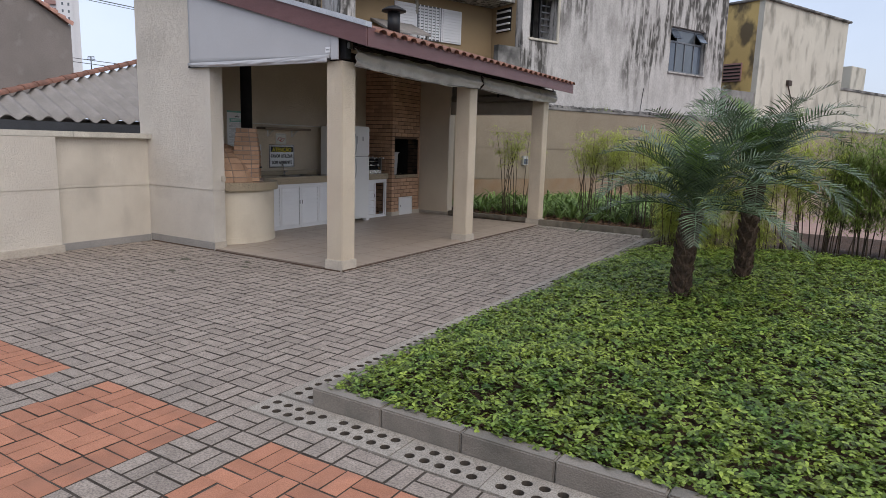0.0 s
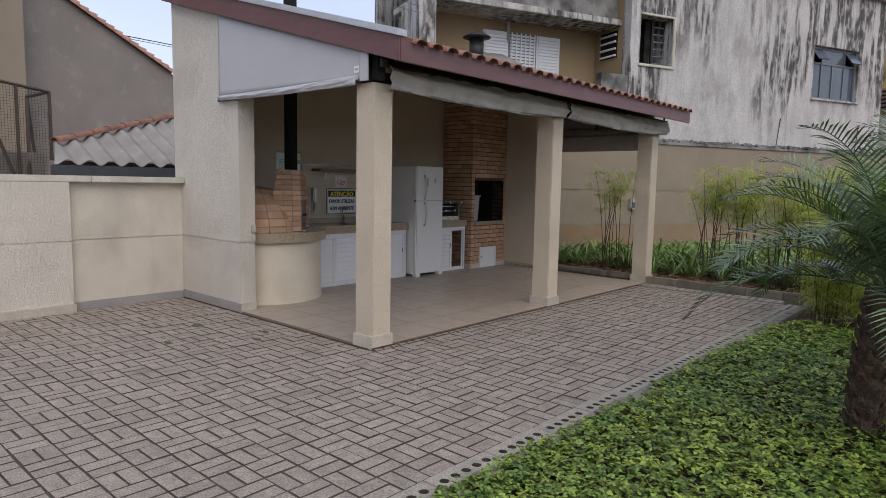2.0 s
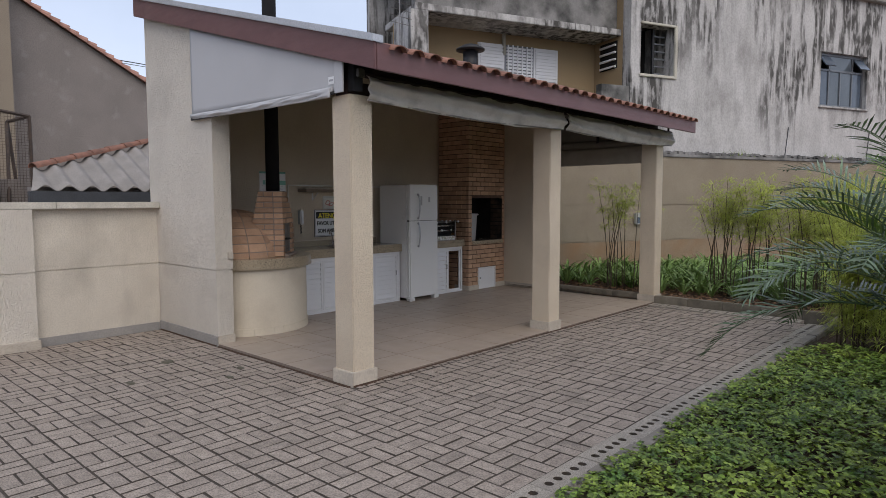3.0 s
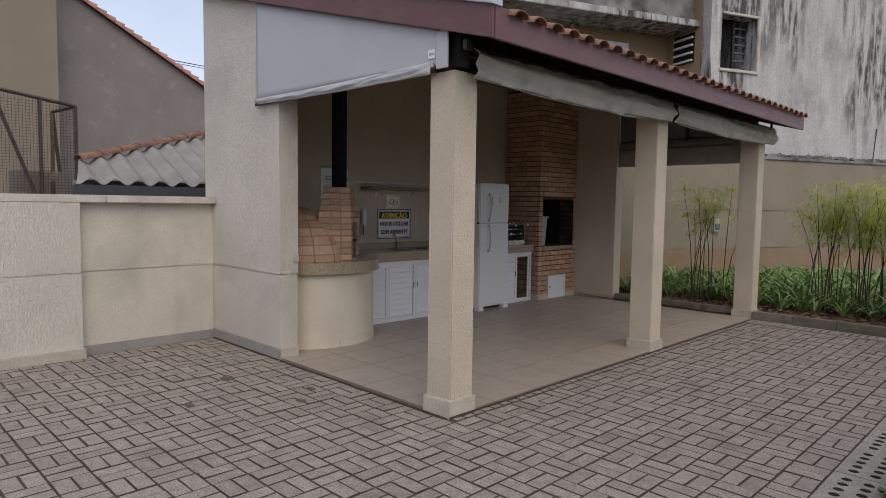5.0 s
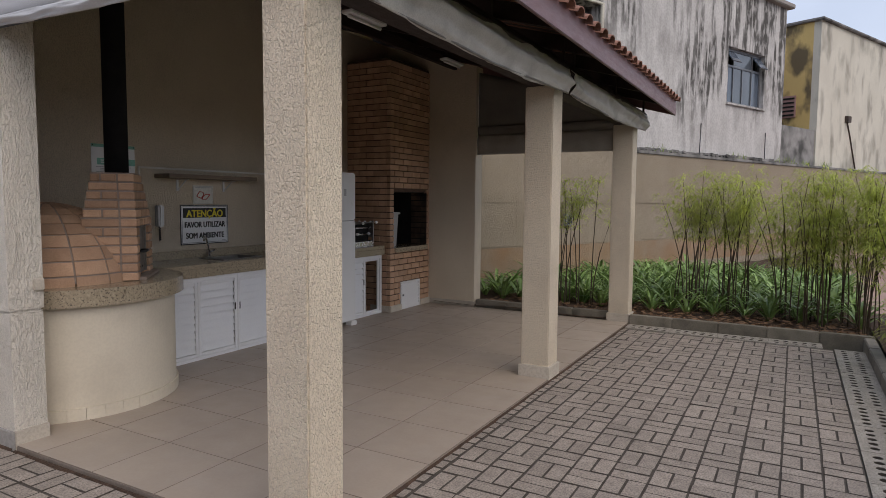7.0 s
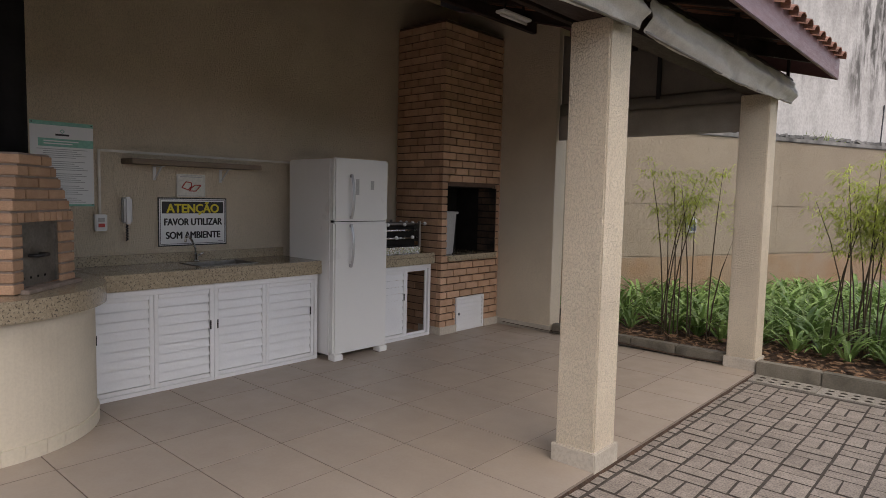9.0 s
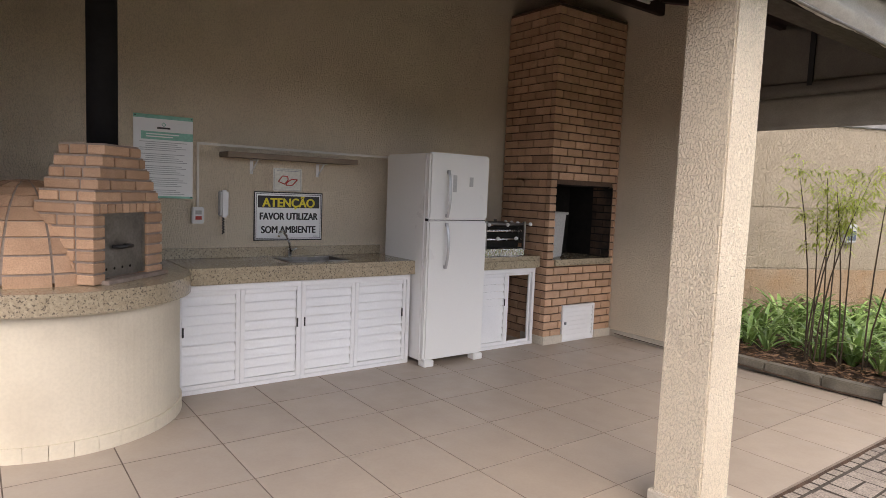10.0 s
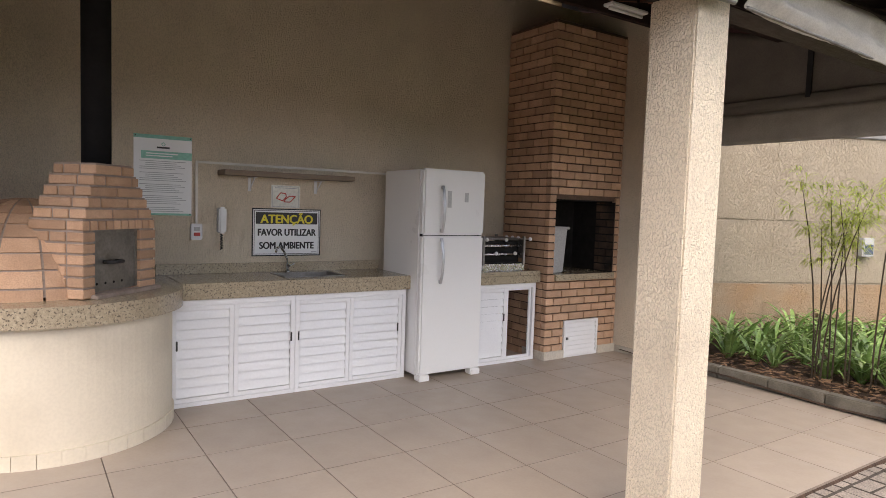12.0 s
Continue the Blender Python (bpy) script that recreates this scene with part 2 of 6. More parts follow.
FLUE = material("matt_black_flue_paint", (0.009, 0.009, 0.01), (0.014, 0.014, 0.015), 5, 0.8, bump=0.03, spec=0.15)
# Near-black fill: the darkness of gaps, holes and rooms is in its colour.
DARK = material("dark_void", (0.012, 0.011, 0.01), None, 5, 0.95)
PLASTIC = material("grey_plastic", (0.45, 0.45, 0.44), (0.4, 0.4, 0.39), 4, 0.5, bump=0.02)
CONDUIT = material("painted_conduit", (0.85, 0.8, 0.73), None, 5, 0.6, bump=0.02, speckle=0.05)
SHELFWOOD = material("grey_brown_shelf_wood", (0.24, 0.18, 0.13), (0.18, 0.135, 0.1), 6, 0.6, bump=0.15, stretch=(6, 1, 6))
PAPER = material("glossy_print_paper", (0.78, 0.79, 0.8), (0.76, 0.77, 0.78), 3, 0.35, bump=0.0, speckle=0.02)
TEAL = material("teal_print", (0.24, 0.56, 0.46), None, 3, 0.35, bump=0)
INK = material("grey_print", (0.42, 0.43, 0.45), None, 3, 0.4, bump=0)
INK_BLACK = material("black_print", (0.02, 0.02, 0.022), None, 3, 0.4, bump=0)
INK_YELLOW = material("yellow_print", (0.85, 0.72, 0.05), None, 3, 0.4, bump=0)
INK_RED = material("red_print", (0.55, 0.06, 0.05), None, 3, 0.4, bump=0)
CREAMPAPER = material("cream_print_card", (0.76, 0.75, 0.68), None, 3, 0.45, bump=0)
SOIL = material("garden_soil", (0.095, 0.055, 0.036), (0.055, 0.034, 0.023), 10, 0.97, bump=1.0, fine=60, bump_dist=0.03, dirt=(0.16, 0.08, 0.045), dirt_scale=3)
EARTH = material("distant_ground", (0.17, 0.16, 0.14), (0.13, 0.12, 0.1), 0.6, 0.95, bump=0.5, fine=30)
PINK = material("pinkish_paving", (0.4, 0.27, 0.22), (0.33, 0.22, 0.18), 3, 0.9, bump=0.4)
CONCRETE = material("stained_bare_concrete", (0.54, 0.525, 0.51), (0.43, 0.415, 0.4), 2.2, 0.95, bump=0.6, fine=26, stretch=(1, 1, 0.8), speckle=0.25, dirt=(0.16, 0.15, 0.14), dirt_scale=1.6, dirt_at=(0.56, 0.74), dirt_amount=0.55, dirt_stretch=(1, 1, 0.7), runoff=((0.04, 0.037, 0.033), 5.0, 6.6))
CONCRETE_DARK = material("blackened_concrete", (0.2, 0.195, 0.185), (0.3, 0.29, 0.28), 2, 0.95, bump=0.6, fine=40, dirt=(0.03, 0.03, 0.028), dirt_scale=2.2, dirt_at=(0.42, 0.66), dirt_amount=0.85)
TAN = material("tan_render", (0.36, 0.26, 0.15), (0.31, 0.225, 0.13), 0.8, 0.9, bump=0.2, dirt=(0.2, 0.15, 0.095), dirt_scale=0.9, dirt_at=(0.55, 0.8), dirt_amount=0.5)
OCHRE = material("stained_ochre_render", (0.62, 0.45, 0.18), (0.54, 0.39, 0.16), 0.9, 0.92, bump=0.3, dirt=(0.06, 0.05, 0.04), dirt_scale=1.8, dirt_at=(0.45, 0.58), dirt_amount=0.85, dirt_stretch=(1, 1, 0.6))
BUFF = material("weathered_buff_render", (0.6, 0.57, 0.49), (0.5, 0.47, 0.4), 0.9, 0.92, bump=0.3, dirt=(0.12, 0.11, 0.09), dirt_scale=2.2, dirt_at=(0.5, 0.7), dirt_amount=0.65, dirt_stretch=(1, 1, 0.45))
HOUSEGREY = material("dull_grey_render", (0.27, 0.235, 0.215), (0.225, 0.197, 0.18), 1.2, 0.92, bump=0.5, fine=30, dirt=(0.33, 0.31, 0.29), dirt_scale=2.2, dirt_at=(0.58, 0.72), dirt_amount=0.5)
HOUSETAN = material("dull_tan_render", (0.29, 0.24, 0.18), (0.26, 0.21, 0.16), 1.0, 0.92, bump=0.2)
FIBRE = material("fibre_cement_sheet", (0.31, 0.285, 0.265), (0.23, 0.215, 0.2), 3, 0.92, bump=0.3, dirt=(0.24, 0.22, 0.2), dirt_scale=3, dirt_at=(0.5, 0.75), dirt_amount=0.4)
GUTTER = material("dark_gutter", (0.07, 0.075, 0.085), None, 4, 0.5)
TOWER = material("pale_tower_render", (0.7, 0.7, 0.71), (0.64, 0.64, 0.66), 0.05, 0.9, bump=0)
TOWERRED = material("brick_red_tower", (0.4, 0.24, 0.22), None, 0.05, 0.9, bump=0)
WINGLASS = material("dark_window_glass", (0.07, 0.085, 0.1), (0.1, 0.12, 0.14), 2, 0.08, bump=0, spec=0.8)
PALEGLASS = material("pale_window_glass", (0.1, 0.125, 0.16), (0.07, 0.09, 0.12), 2, 0.1, bump=0, spec=0.8)
ALUM = material("grey_aluminium", (0.2, 0.21, 0.225), None, 4, 0.4, metal=0.5, bump=0.02)
MESHWIRE = material("rusty_steel_frame", (0.055, 0.045, 0.04), (0.1, 0.07, 0.055), 8, 0.7, metal=0.3)
TRUNK = material("palm_trunk_bark", (0.085, 0.055, 0.035), (0.05, 0.034, 0.024), 14, 0.95, bump=0.8, fine=50, bump_dist=0.02)


def leaf_material(name, base, other, rough=0.5, island=0.35, through=0.35):
    m = material(name, base, other, 6, rough, bump=0.05, island=island, spec=0.35)
    nt = m.node_tree
    bsdf = nt.nodes["Principled BSDF"]
    tr = nt.nodes.new("ShaderNodeBsdfTranslucent")
    add = nt.nodes.new("ShaderNodeMixShader")
    add.inputs[0].default_value = through
    nt.links.new(bsdf.inputs["Base Color"].links[0].from_socket, tr.inputs["Color"])
    nt.links.new(bsdf.outputs[0], add.inputs[1])
    nt.links.new(tr.outputs[0], add.inputs[2])
    nt.links.new(add.outputs[0], nt.nodes["Material Output"].inputs["Surface"])
    return m


CLOVER = leaf_material("ground_cover_leaf", (0.27, 0.34, 0.06), (0.075, 0.15, 0.03), 0.4, 0.75, 0.2)
PALMLEAF = leaf_material("palm_leaflet", (0.17, 0.23, 0.14), (0.055, 0.09, 0.045), 0.22, 0.5, 0.15)
PALMYOUNG = leaf_material("young_palm_leaflet", (0.16, 0.25, 0.045), (0.1, 0.18, 0.035), 0.4, 0.3)
BAMBOOLEAF = leaf_material("bamboo_leaf", (0.56, 0.6, 0.14), (0.4, 0.47, 0.1), 0.5, 0.35, 0.5)
# Darker copy of bamboo_leaf: shade among the thick clumps is in its colour.
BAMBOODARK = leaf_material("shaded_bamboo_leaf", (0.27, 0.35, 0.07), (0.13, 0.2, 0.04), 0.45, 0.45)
STRAP = leaf_material("strap_leaf", (0.28, 0.4, 0.13), (0.13, 0.23, 0.07), 0.25, 0.45, 0.2)
STEM = material("bamboo_cane", (0.085, 0.058, 0.033), (0.05, 0.036, 0.022), 8, 0.6, bump=0.1)
KERB_DARK = material("dark_concrete_kerb", (0.24, 0.21, 0.17), (0.15, 0.135, 0.105), 5, 0.95, bump=0.6, fine=90, vary=0.15, dirt=(0.05, 0.045, 0.035), dirt_scale=4)
MOSS = material("green_moss", (0.13, 0.12, 0.09), (0.09, 0.085, 0.06), 30, 0.95, bump=0.8, fine=120)
DRYLEAF = material("dry_leaf_litter", (0.24, 0.14, 0.08), (0.16, 0.09, 0.05), 10, 0.9, island=0.4)

# ---- building helpers ----
def box(bm, x0, x1, y0, y1, z0, z1, m=None):
    """An axis-aligned block, or one placed by the matrix m."""
    v = [Vector((x, y, z)) for z in (z0, z1) for y in (y0, y1) for x in (x0, x1)]
    v = [bm.verts.new(m @ p if m else p) for p in v]
    for f in ((0, 2, 3, 1), (4, 5, 7, 6), (0, 1, 5, 4), (2, 6, 7, 3), (0, 4, 6, 2), (1, 3, 7, 5)):
        bm.faces.new([v[i] for i in f])
    return v


def prism(bm, outline, lift, m=None):
    """A solid from an outline of points, pushed along lift."""
    lift = Vector(lift)
    a = [Vector(p) for p in outline]
    b = [p + lift for p in a]
    a, b = ([bm.verts.new(m @ p if m else p) for p in q] for q in (a, b))
    bm.faces.new(a[::-1]), bm.faces.new(b)
    for i in range(len(a)):
        j = (i + 1) % len(a)
        bm.faces.new((a[i], a[j], b[j], b[i]))


def tube(bm, points, radius, sides=8, taper=None):
    """A round bar along points; taper: a radius for each point."""
    rings = []
    pts = [Vector(p) for p in points]
    for i, p in enumerate(pts):
        d = (pts[min(i + 1, len(pts) - 1)] - pts[max(i - 1, 0)]).normalized()
        side = d.cross(Vector((0, 0, 1)) if abs(d.z) < 0.95 else Vector((1, 0, 0))).normalized()
        up = side.cross(d)
        r = taper[i] if taper else radius
        rings.append([bm.verts.new(p + (side * math.cos(a) + up * math.sin(a)) * r) for a in (2 * math.pi * k / sides for k in range(sides))])
    for a, b in zip(rings, rings[1:]):
        for k in range(sides):
            bm.faces.new((a[k], a[(k + 1) % sides], b[(k + 1) % sides], b[k]))
    bm.faces.new(rings[0][::-1]), bm.faces.new(rings[-1])


def lathe(bm, profile, centre, sides=48, m=None):
    """A turned solid from (radius, height) pairs round an upright axis."""
    rings = []
    for r, z in profile:
        ring = []
        for k in range(sides):
            a = 2 * math.pi * k / sides
            p = Vector((centre[0] + r * math.cos(a), centre[1] + r * math.sin(a), centre[2] + z))
            ring.append(bm.verts.new(m @ p if m else p))
        rings.append(ring)
    for a, b in zip(rings, rings[1:]):
        for k in range(sides):
            bm.faces.new((a[k], a[(k + 1) % sides], b[(k + 1) % sides], b[k]))
    bm.faces.new(rings[0][::-1]), bm.faces.new(rings[-1])


def made(name, bm, mat, bevel=0.0, smooth=False):
    bmesh.ops.recalc_face_normals(bm, faces=bm.faces)
    if bevel:
        bmesh.ops.bevel(bm, geom=list(bm.edges), offset=bevel, segments=2, affect="EDGES", clamp_overlap=True)
    me = bpy.data.meshes.new(name)
    bm.to_mesh(me)
    bm.free()
    me.materials.append(mat)
    if smooth:
        for f in me.polygons:
            f.use_smooth = True
    return new(name, me)


def part(name, bm, mat, parent, label="", bevel=0.0, smooth=False):
    ob = made(name, bm, mat, bevel, smooth)
    ob.parent = parent
    ob.matrix_parent_inverse = parent.matrix_basis.inverted()
    return tagged(ob, label)


def block(name, x0, x1, y0, y1, z0, z1, mat, parent=None, label="", bevel=0.0, m=None):
    bm = bmesh.new()
    box(bm, x0, x1, y0, y1, z0, z1, m)
    return part(name, bm, mat, parent, label, bevel) if parent else made(name, bm, mat, bevel)


def structure(ob, label, category):
    return tagged(ob, label, category, kind="structure")


def thing(name, label, category, at=(0, 0, 0), group=""):
    ob = new(name)
    ob.location = at
    ob.matrix_basis = Matrix.Translation(at)
    return tagged(ob, label, category, group)


def quads(name, verts, faces, mat, smooth=False):
    me = bpy.data.meshes.new(name)
    me.from_pydata([tuple(v) for v in verts], [], faces)
    me.materials.append(mat)
    if smooth:
        for f in me.polygons:
            f.use_smooth = True
    return me


rng = random.Random(7)

# the plan: columns stand along x = COLX, the back wall at BACKX, the south gable at SOUTHY, the north wall at NORTHY
BACKX, SOUTHY, NORTHY = -8.40, 5.66, 11.54
EAVEX, SLOPE = -4.44, 0.282


def roof_z(x):
    """The underside of the fascia at x."""
    return 2.54 + (EAVEX - x) * SLOPE


# ---- ground ----
bm = bmesh.new()
box(bm, -400, 400, -400, 400, -0.5, -0.09)
structure(made("ground", bm, EARTH), "bare grey-brown ground around the yard", "ground")

# paving bed under the blocks
bm = bmesh.new()
box(bm, -8.5, -2.712, 2.357, 5.66, -0.085, -0.0055)
box(bm, -4.86, -2.712, 5.66, 11.214, -0.085, -0.0055)
box(bm, -2.712, -2.25, 2.357, 11.46, -0.085, -0.063)
box(bm, -4.86, -2.712, 11.214, 11.46, -0.085, -0.063)
box(bm, -2.25, 5.5, 2.357, 2.6, -0.085, -0.063)
box(bm, -8.5, 5.5, -5.5, 2.357, -0.085, -0.0055)
pavement = structure(made("pavement", bm, JOINT), "grey concrete block paving with red panels, worn", "paving")

# pavilion floor
bm = bmesh.new()
box(bm, BACKX, -4.84, SOUTHY + 0.005, NORTHY, -0.085, 0.012)
floor = structure(made("floor", bm, GROUT), "beige porcelain tile floor of the barbecue pavilion", "floor")

# ---- pavilion walls ----
bm = bmesh.new()
prism(bm, [(-8.60, 5.86, -0.08), (BACKX, 5.86, -0.08), (BACKX, 5.86, roof_z(BACKX) + 0.05), (-8.60, 5.86, roof_z(-8.6) + 0.05)], (0, NORTHY + 0.2 - 5.86, 0))
structure(made("wall_west", bm, STUCCO), "beige scraped stucco back wall of the pavilion", "wall")
bm = bmesh.new()
prism(bm, [(-8.66, SOUTHY, 0.82), (-7.1, SOUTHY, 0.82), (-7.1, SOUTHY, roof_z(-7.1) + 0.05), (-8.66, SOUTHY, roof_z(-8.66) + 0.05)], (0, 0.2, 0))
prism(bm, [(-8.66, SOUTHY + 0.004, -0.08), (-7.1, SOUTHY + 0.004, -0.08), (-7.1, SOUTHY + 0.004, 0.807), (-8.66, SOUTHY + 0.004, 0.807)], (0, 0.19, 0))
box(bm, -8.65, -7.11, SOUTHY + 0.012, SOUTHY + 0.185, 0.8, 0.83)
gable = structure(made("wall_south", bm, STUCCO_PALE), "pale scraped stucco gable wall with a groove", "wall")
block("skirting", -8.48, -7.09, SOUTHY - 0.018, SOUTHY + 0.002, -0.05, 0.105, SKIRT, gable, "grey stone skirting", 0.003)
block("skirting", -7.102, -7.085, SOUTHY + 0.002, SOUTHY + 0.2, -0.05, 0.105, STONE_BASE, gable, "", 0.003)
bm = bmesh.new()
prism(bm, [(BACKX, NORTHY, -0.08), (-6.97, NORTHY, -0.08), (-6.97, NORTHY, roof_z(-6.97) + 0.05), (BACKX, NORTHY, roof_z(BACKX) + 0.05)], (0, 0.2, 0))
north = structure(made("wall_north", bm, STUCCO), "beige scraped stucco end wall beside the barbecue", "wall")
block("skirting", -7.68, -6.96, NORTHY - 0.014, NORTHY + 0.002, 0.02, 0.09, STONE_BASE, north, "", 0.003)

# ---- low boundary wall ----
bm = bmesh.new()
box(bm, -8.68, -8.5, -5.5, SOUTHY, -0.08, 0.80)
box(bm, -8.68, -8.5, -5.5, SOUTHY, 0.815, 1.472)
box(bm, -8.67, -8.51, -5.5, SOUTHY, 0.79, 0.82)
low = structure(made("wall_low", bm, CREAM), "low cream rendered boundary wall, stained", "wall")
bm = bmesh.new()
box(bm, -8.5, -8.40, -5.5, 4.33, -0.08, 0.80)
box(bm, -8.5, -8.40, -5.5, 4.33, 0.815, 1.47)
box(bm, -8.5, -8.41, -5.5, 4.32, 0.79, 0.82)
part("raised_panel", bm, STUCCO_PALE, low, "raised panel of pale scraped stucco")
for k in range(10):
    y1 = SOUTHY - k * 1.1
    block("coping_slab", -8.74, -8.40 + (0.0 if y1 > 4.4 else 0.045), y1 - 1.095, y1 - 0.002, 1.472, 1.545, COPING, low, "", 0.006)
for k in range(8):
    y1 = 4.345 - k * 0.9
    block("plinth_stone", -8.405, -8.362, y1 - 0.896, y1, -0.06, 0.095, STONE_BASE, low, "", 0.006)
block("skirting", -8.502, -8.482, 4.335, SOUTHY - 0.02, -0.05, 0.09, SKIRT, low, "grey stone skirting", 0.003)

# ---- yellow boundary wall, set obliquely behind the far bed ----
WALL_M = Matrix.Translation((-6.9, 14.54, 0)) @ Matrix.Rotation(1.164, 4, "Z")
bm = bmesh.new()
box(bm, -2.6, 26, 0.012, 0.18, -0.09, 2.47, WALL_M)
yellow = structure(made("wall_yellow", bm, YELLOW), "yellow rendered boundary wall with shadow grooves", "wall")
for z0, z1 in ((-0.09, 0.705), (0.72, 1.448), (1.463, 2.469)):
    block("wall_band", -2.6, 26, 0.0, 0.013, z0, z1, YELLOW, yellow, "", m=WALL_M)
for k in range(18):
    block("wall_joint", -2.45 + k * 1.56, -2.438 + k * 1.56, -0.003, 0.003, 0.0, 2.47, YELLOW, yellow, "", m=WALL_M)
block("wall_capping", -2.6, 26, -0.03, 0.21, 2.47, 2.535, CONCRETE_DARK, yellow, "blackened mortar capping", 0.01, WALL_M)
block("splash_band", -2.6, 26, -0.004, 0.01, 0.2, 0.7, SPLASHED, yellow, "orange mud-splashed base band", m=WALL_M)

# added walls out of view behind the walker; the east one low for light
block_e = structure(block("wall_east", 13.0, 13.2, -5.7, 34, -0.08, 1.8, YELLOW), "plain yellow closing wall, added out of view", "wall")
block_s = structure(block("wall_rear", -8.7, 13.0, -5.7, -5.5, -0.08, 2.6, YELLOW), "plain yellow closing wall, added out of view", "wall")

# ---- roof ----
bm = bmesh.new()
YS, YN = 5.60, 11.87
prism(bm, [(EAVEX - 0.02, YS + 0.02, roof_z(EAVEX) + 0.175), (EAVEX - 0.02, YS + 0.02, roof_z(EAVEX) + 0.2), (-8.75, YS + 0.02, roof_z(-8.75) + 0.2), (-8.75, YS + 0.02, roof_z(-8.75) + 0.175)], (0, YN - YS - 0.04, 0))
roof = structure(made("roof", bm, DARKWOOD), "single-pitch pavilion roof with clay tiles and maroon fascia", "roof")


def sloped(name, x0, x1, y0, y1, low_off, high_off, mat, label="", bevel=0.004):
    """A board that follows the pitch between x0 (low side) and x1."""
    bm = bmesh.new()
    prism(bm, [(x0, y0, roof_z(x0) + low_off), (x1, y0, roof_z(x1) + low_off), (x1, y0, roof_z(x1) + high_off), (x0, y0, roof_z(x0) + high_off)], (0, y1 - y0, 0))
    return part(name, bm, mat, roof, label, bevel)


sloped("fascia", EAVEX, -8.75, YS - 0.025, YS, 0.0, 0.21, WOOD, "maroon painted gable board")
sloped("fascia", EAVEX, -8.75, YN, YN + 0.025, 0.0, 0.21, WOOD, "maroon painted gable board")
sloped("flashing", EAVEX + 0.015, -8.8, YS - 0.05, YS + 0.06, 0.205, 0.262, ZINC, "pale zinc flashing strip")
block("fascia", EAVEX - 0.02, EAVEX + 0.004, YS, YN, roof_z(EAVEX), roof_z(EAVEX) + 0.205, WOOD, roof, "maroon painted eave board", 0.004)
for k in range(7):
    y = 5.93 + k * 0.92
    sloped("rafter", EAVEX - 0.03, -8.62, y, y + 0.055, 0.055, 0.172, DARKWOOD)
for x in (-5.02, -6.15, -7.3):
    z = roof_z(x) + 0.05
    block("purlin", x - 0.03, x + 0.03, YS + 0.03, YN - 0.03, z - 0.115, z, DARKWOOD, roof, "", 0.004)
block("wall_plate", -5.06, -4.90, SOUTHY + 0.03, NORTHY + 0.22, 2.42, 2.53, DARKWOOD, roof, "dark timber beam on the columns", 0.006)
sloped("tie_beam", -4.92, -7.12, SOUTHY + 0.05, SOUTHY + 0.13, -0.22, 0.0, DARKWOOD, "dark timber gable beam")


# ---- columns ----
def column(y):
    ob = structure(new("column"), "cream column of scraped stucco with a stone plinth", "column")
    block("shaft", -5.095, -4.855, y, y + 0.235, 0.012, 2.42, STUCCO, ob, "", 0.008)
    block("plinth", -5.112, -4.838, y - 0.02, y + 0.255, -0.05, 0.12, STONE_BASE, ob, "pale stone plinth", 0.006)
    return ob


for y in (5.68, 8.63, 11.50):
    column(y)

# ---- kerbs, bed and lawn ground ----
KERB_LABEL = "weathered grey concrete edging kerb"
kerb_s = structure(new("kerb_lawn"), KERB_LABEL, "kerb")
for k in range(9):
    block("kerb_stone", -2.44 + k * 0.5, -1.944 + k * 0.5, 2.60, 2.70, -0.08, 0.11, KERB, kerb_s, "", 0.008)
for k in range(17):
    block("kerb_stone", -2.44, -2.34, 2.704 + k * 0.515, 3.215 + k * 0.515, -0.08, 0.105 + 0.006 * ((k * 7) % 3), KERB, kerb_s, "", 0.008)
kerb_n = structure(new("kerb_bed"), "dark concrete edging kerb", "kerb")
for k in range(4):
    block("kerb_stone", -6.95 + k * 0.46, -6.495 + k * 0.46, 11.55, 11.65, -0.08, 0.12, KERB_DARK, kerb_n, "", 0.008)
for k in range(5):
    block("kerb_stone", -4.83 + k * 0.5, -4.334 + k * 0.5, 11.46, 11.56, -0.08, 0.12, KERB_DARK, kerb_n, "", 0.008)


def mound(x, y):
    """The height of the soil of the lawn bed."""
    edge = min(x + 2.34, y - 2.7)
    return 0.05 + 0.2 * min(max(edge, 0) / 2.2, 1) ** 0.7 + 0.02 * noise.noise(Vector((x * 0.9, y * 0.9, 0)))


def sheet(name, x0, x1, y0, y1, step, height, mat):
    nx, ny = int((x1 - x0) / step) + 1, int((y1 - y0) / step) + 1
    v = [(x0 + (x1 - x0) * i / nx, y0 + (y1 - y0) * j / ny) for j in range(ny + 1) for i in range(nx + 1)]
    v = [(x, y, height(x, y)) for x, y in v]
    f = [(j * (nx + 1) + i, j * (nx + 1) + i + 1, (j + 1) * (nx + 1) + i + 1, (j + 1) * (nx + 1) + i) for j in range(ny) for i in range(nx)]
    return new(name, quads(name, v, f, mat, True))


structure(sheet("lawn_soil", -2.36, 6.0, 2.68, 10.2, 0.2, mound, SOIL), "dark soil under the ground cover", "soil")
structure(sheet("bed_soil", -7.6, -2.3, 11.5, 24.0, 0.2, lambda x, y: 0.05 + 0.03 * noise.noise(Vector((x * 1.7, y * 1.7, 2))), SOIL), "reddish-brown soil of the planting bed with leaf litter", "soil")
structure(sheet("bed_soil_side", -2.3, 6.0, 10.1, 13.6, 0.2, lambda x, y: 0.07 + 0.03 * noise.noise(Vector((x * 1.7, y * 1.7, 2))), SOIL), "brown soil behind the ground cover", "soil")
structure(block("path_far", -2.28, 9.0, 13.6, 30, -0.085, 0.06, PINK), "pinkish paving beyond the planting", "paving")

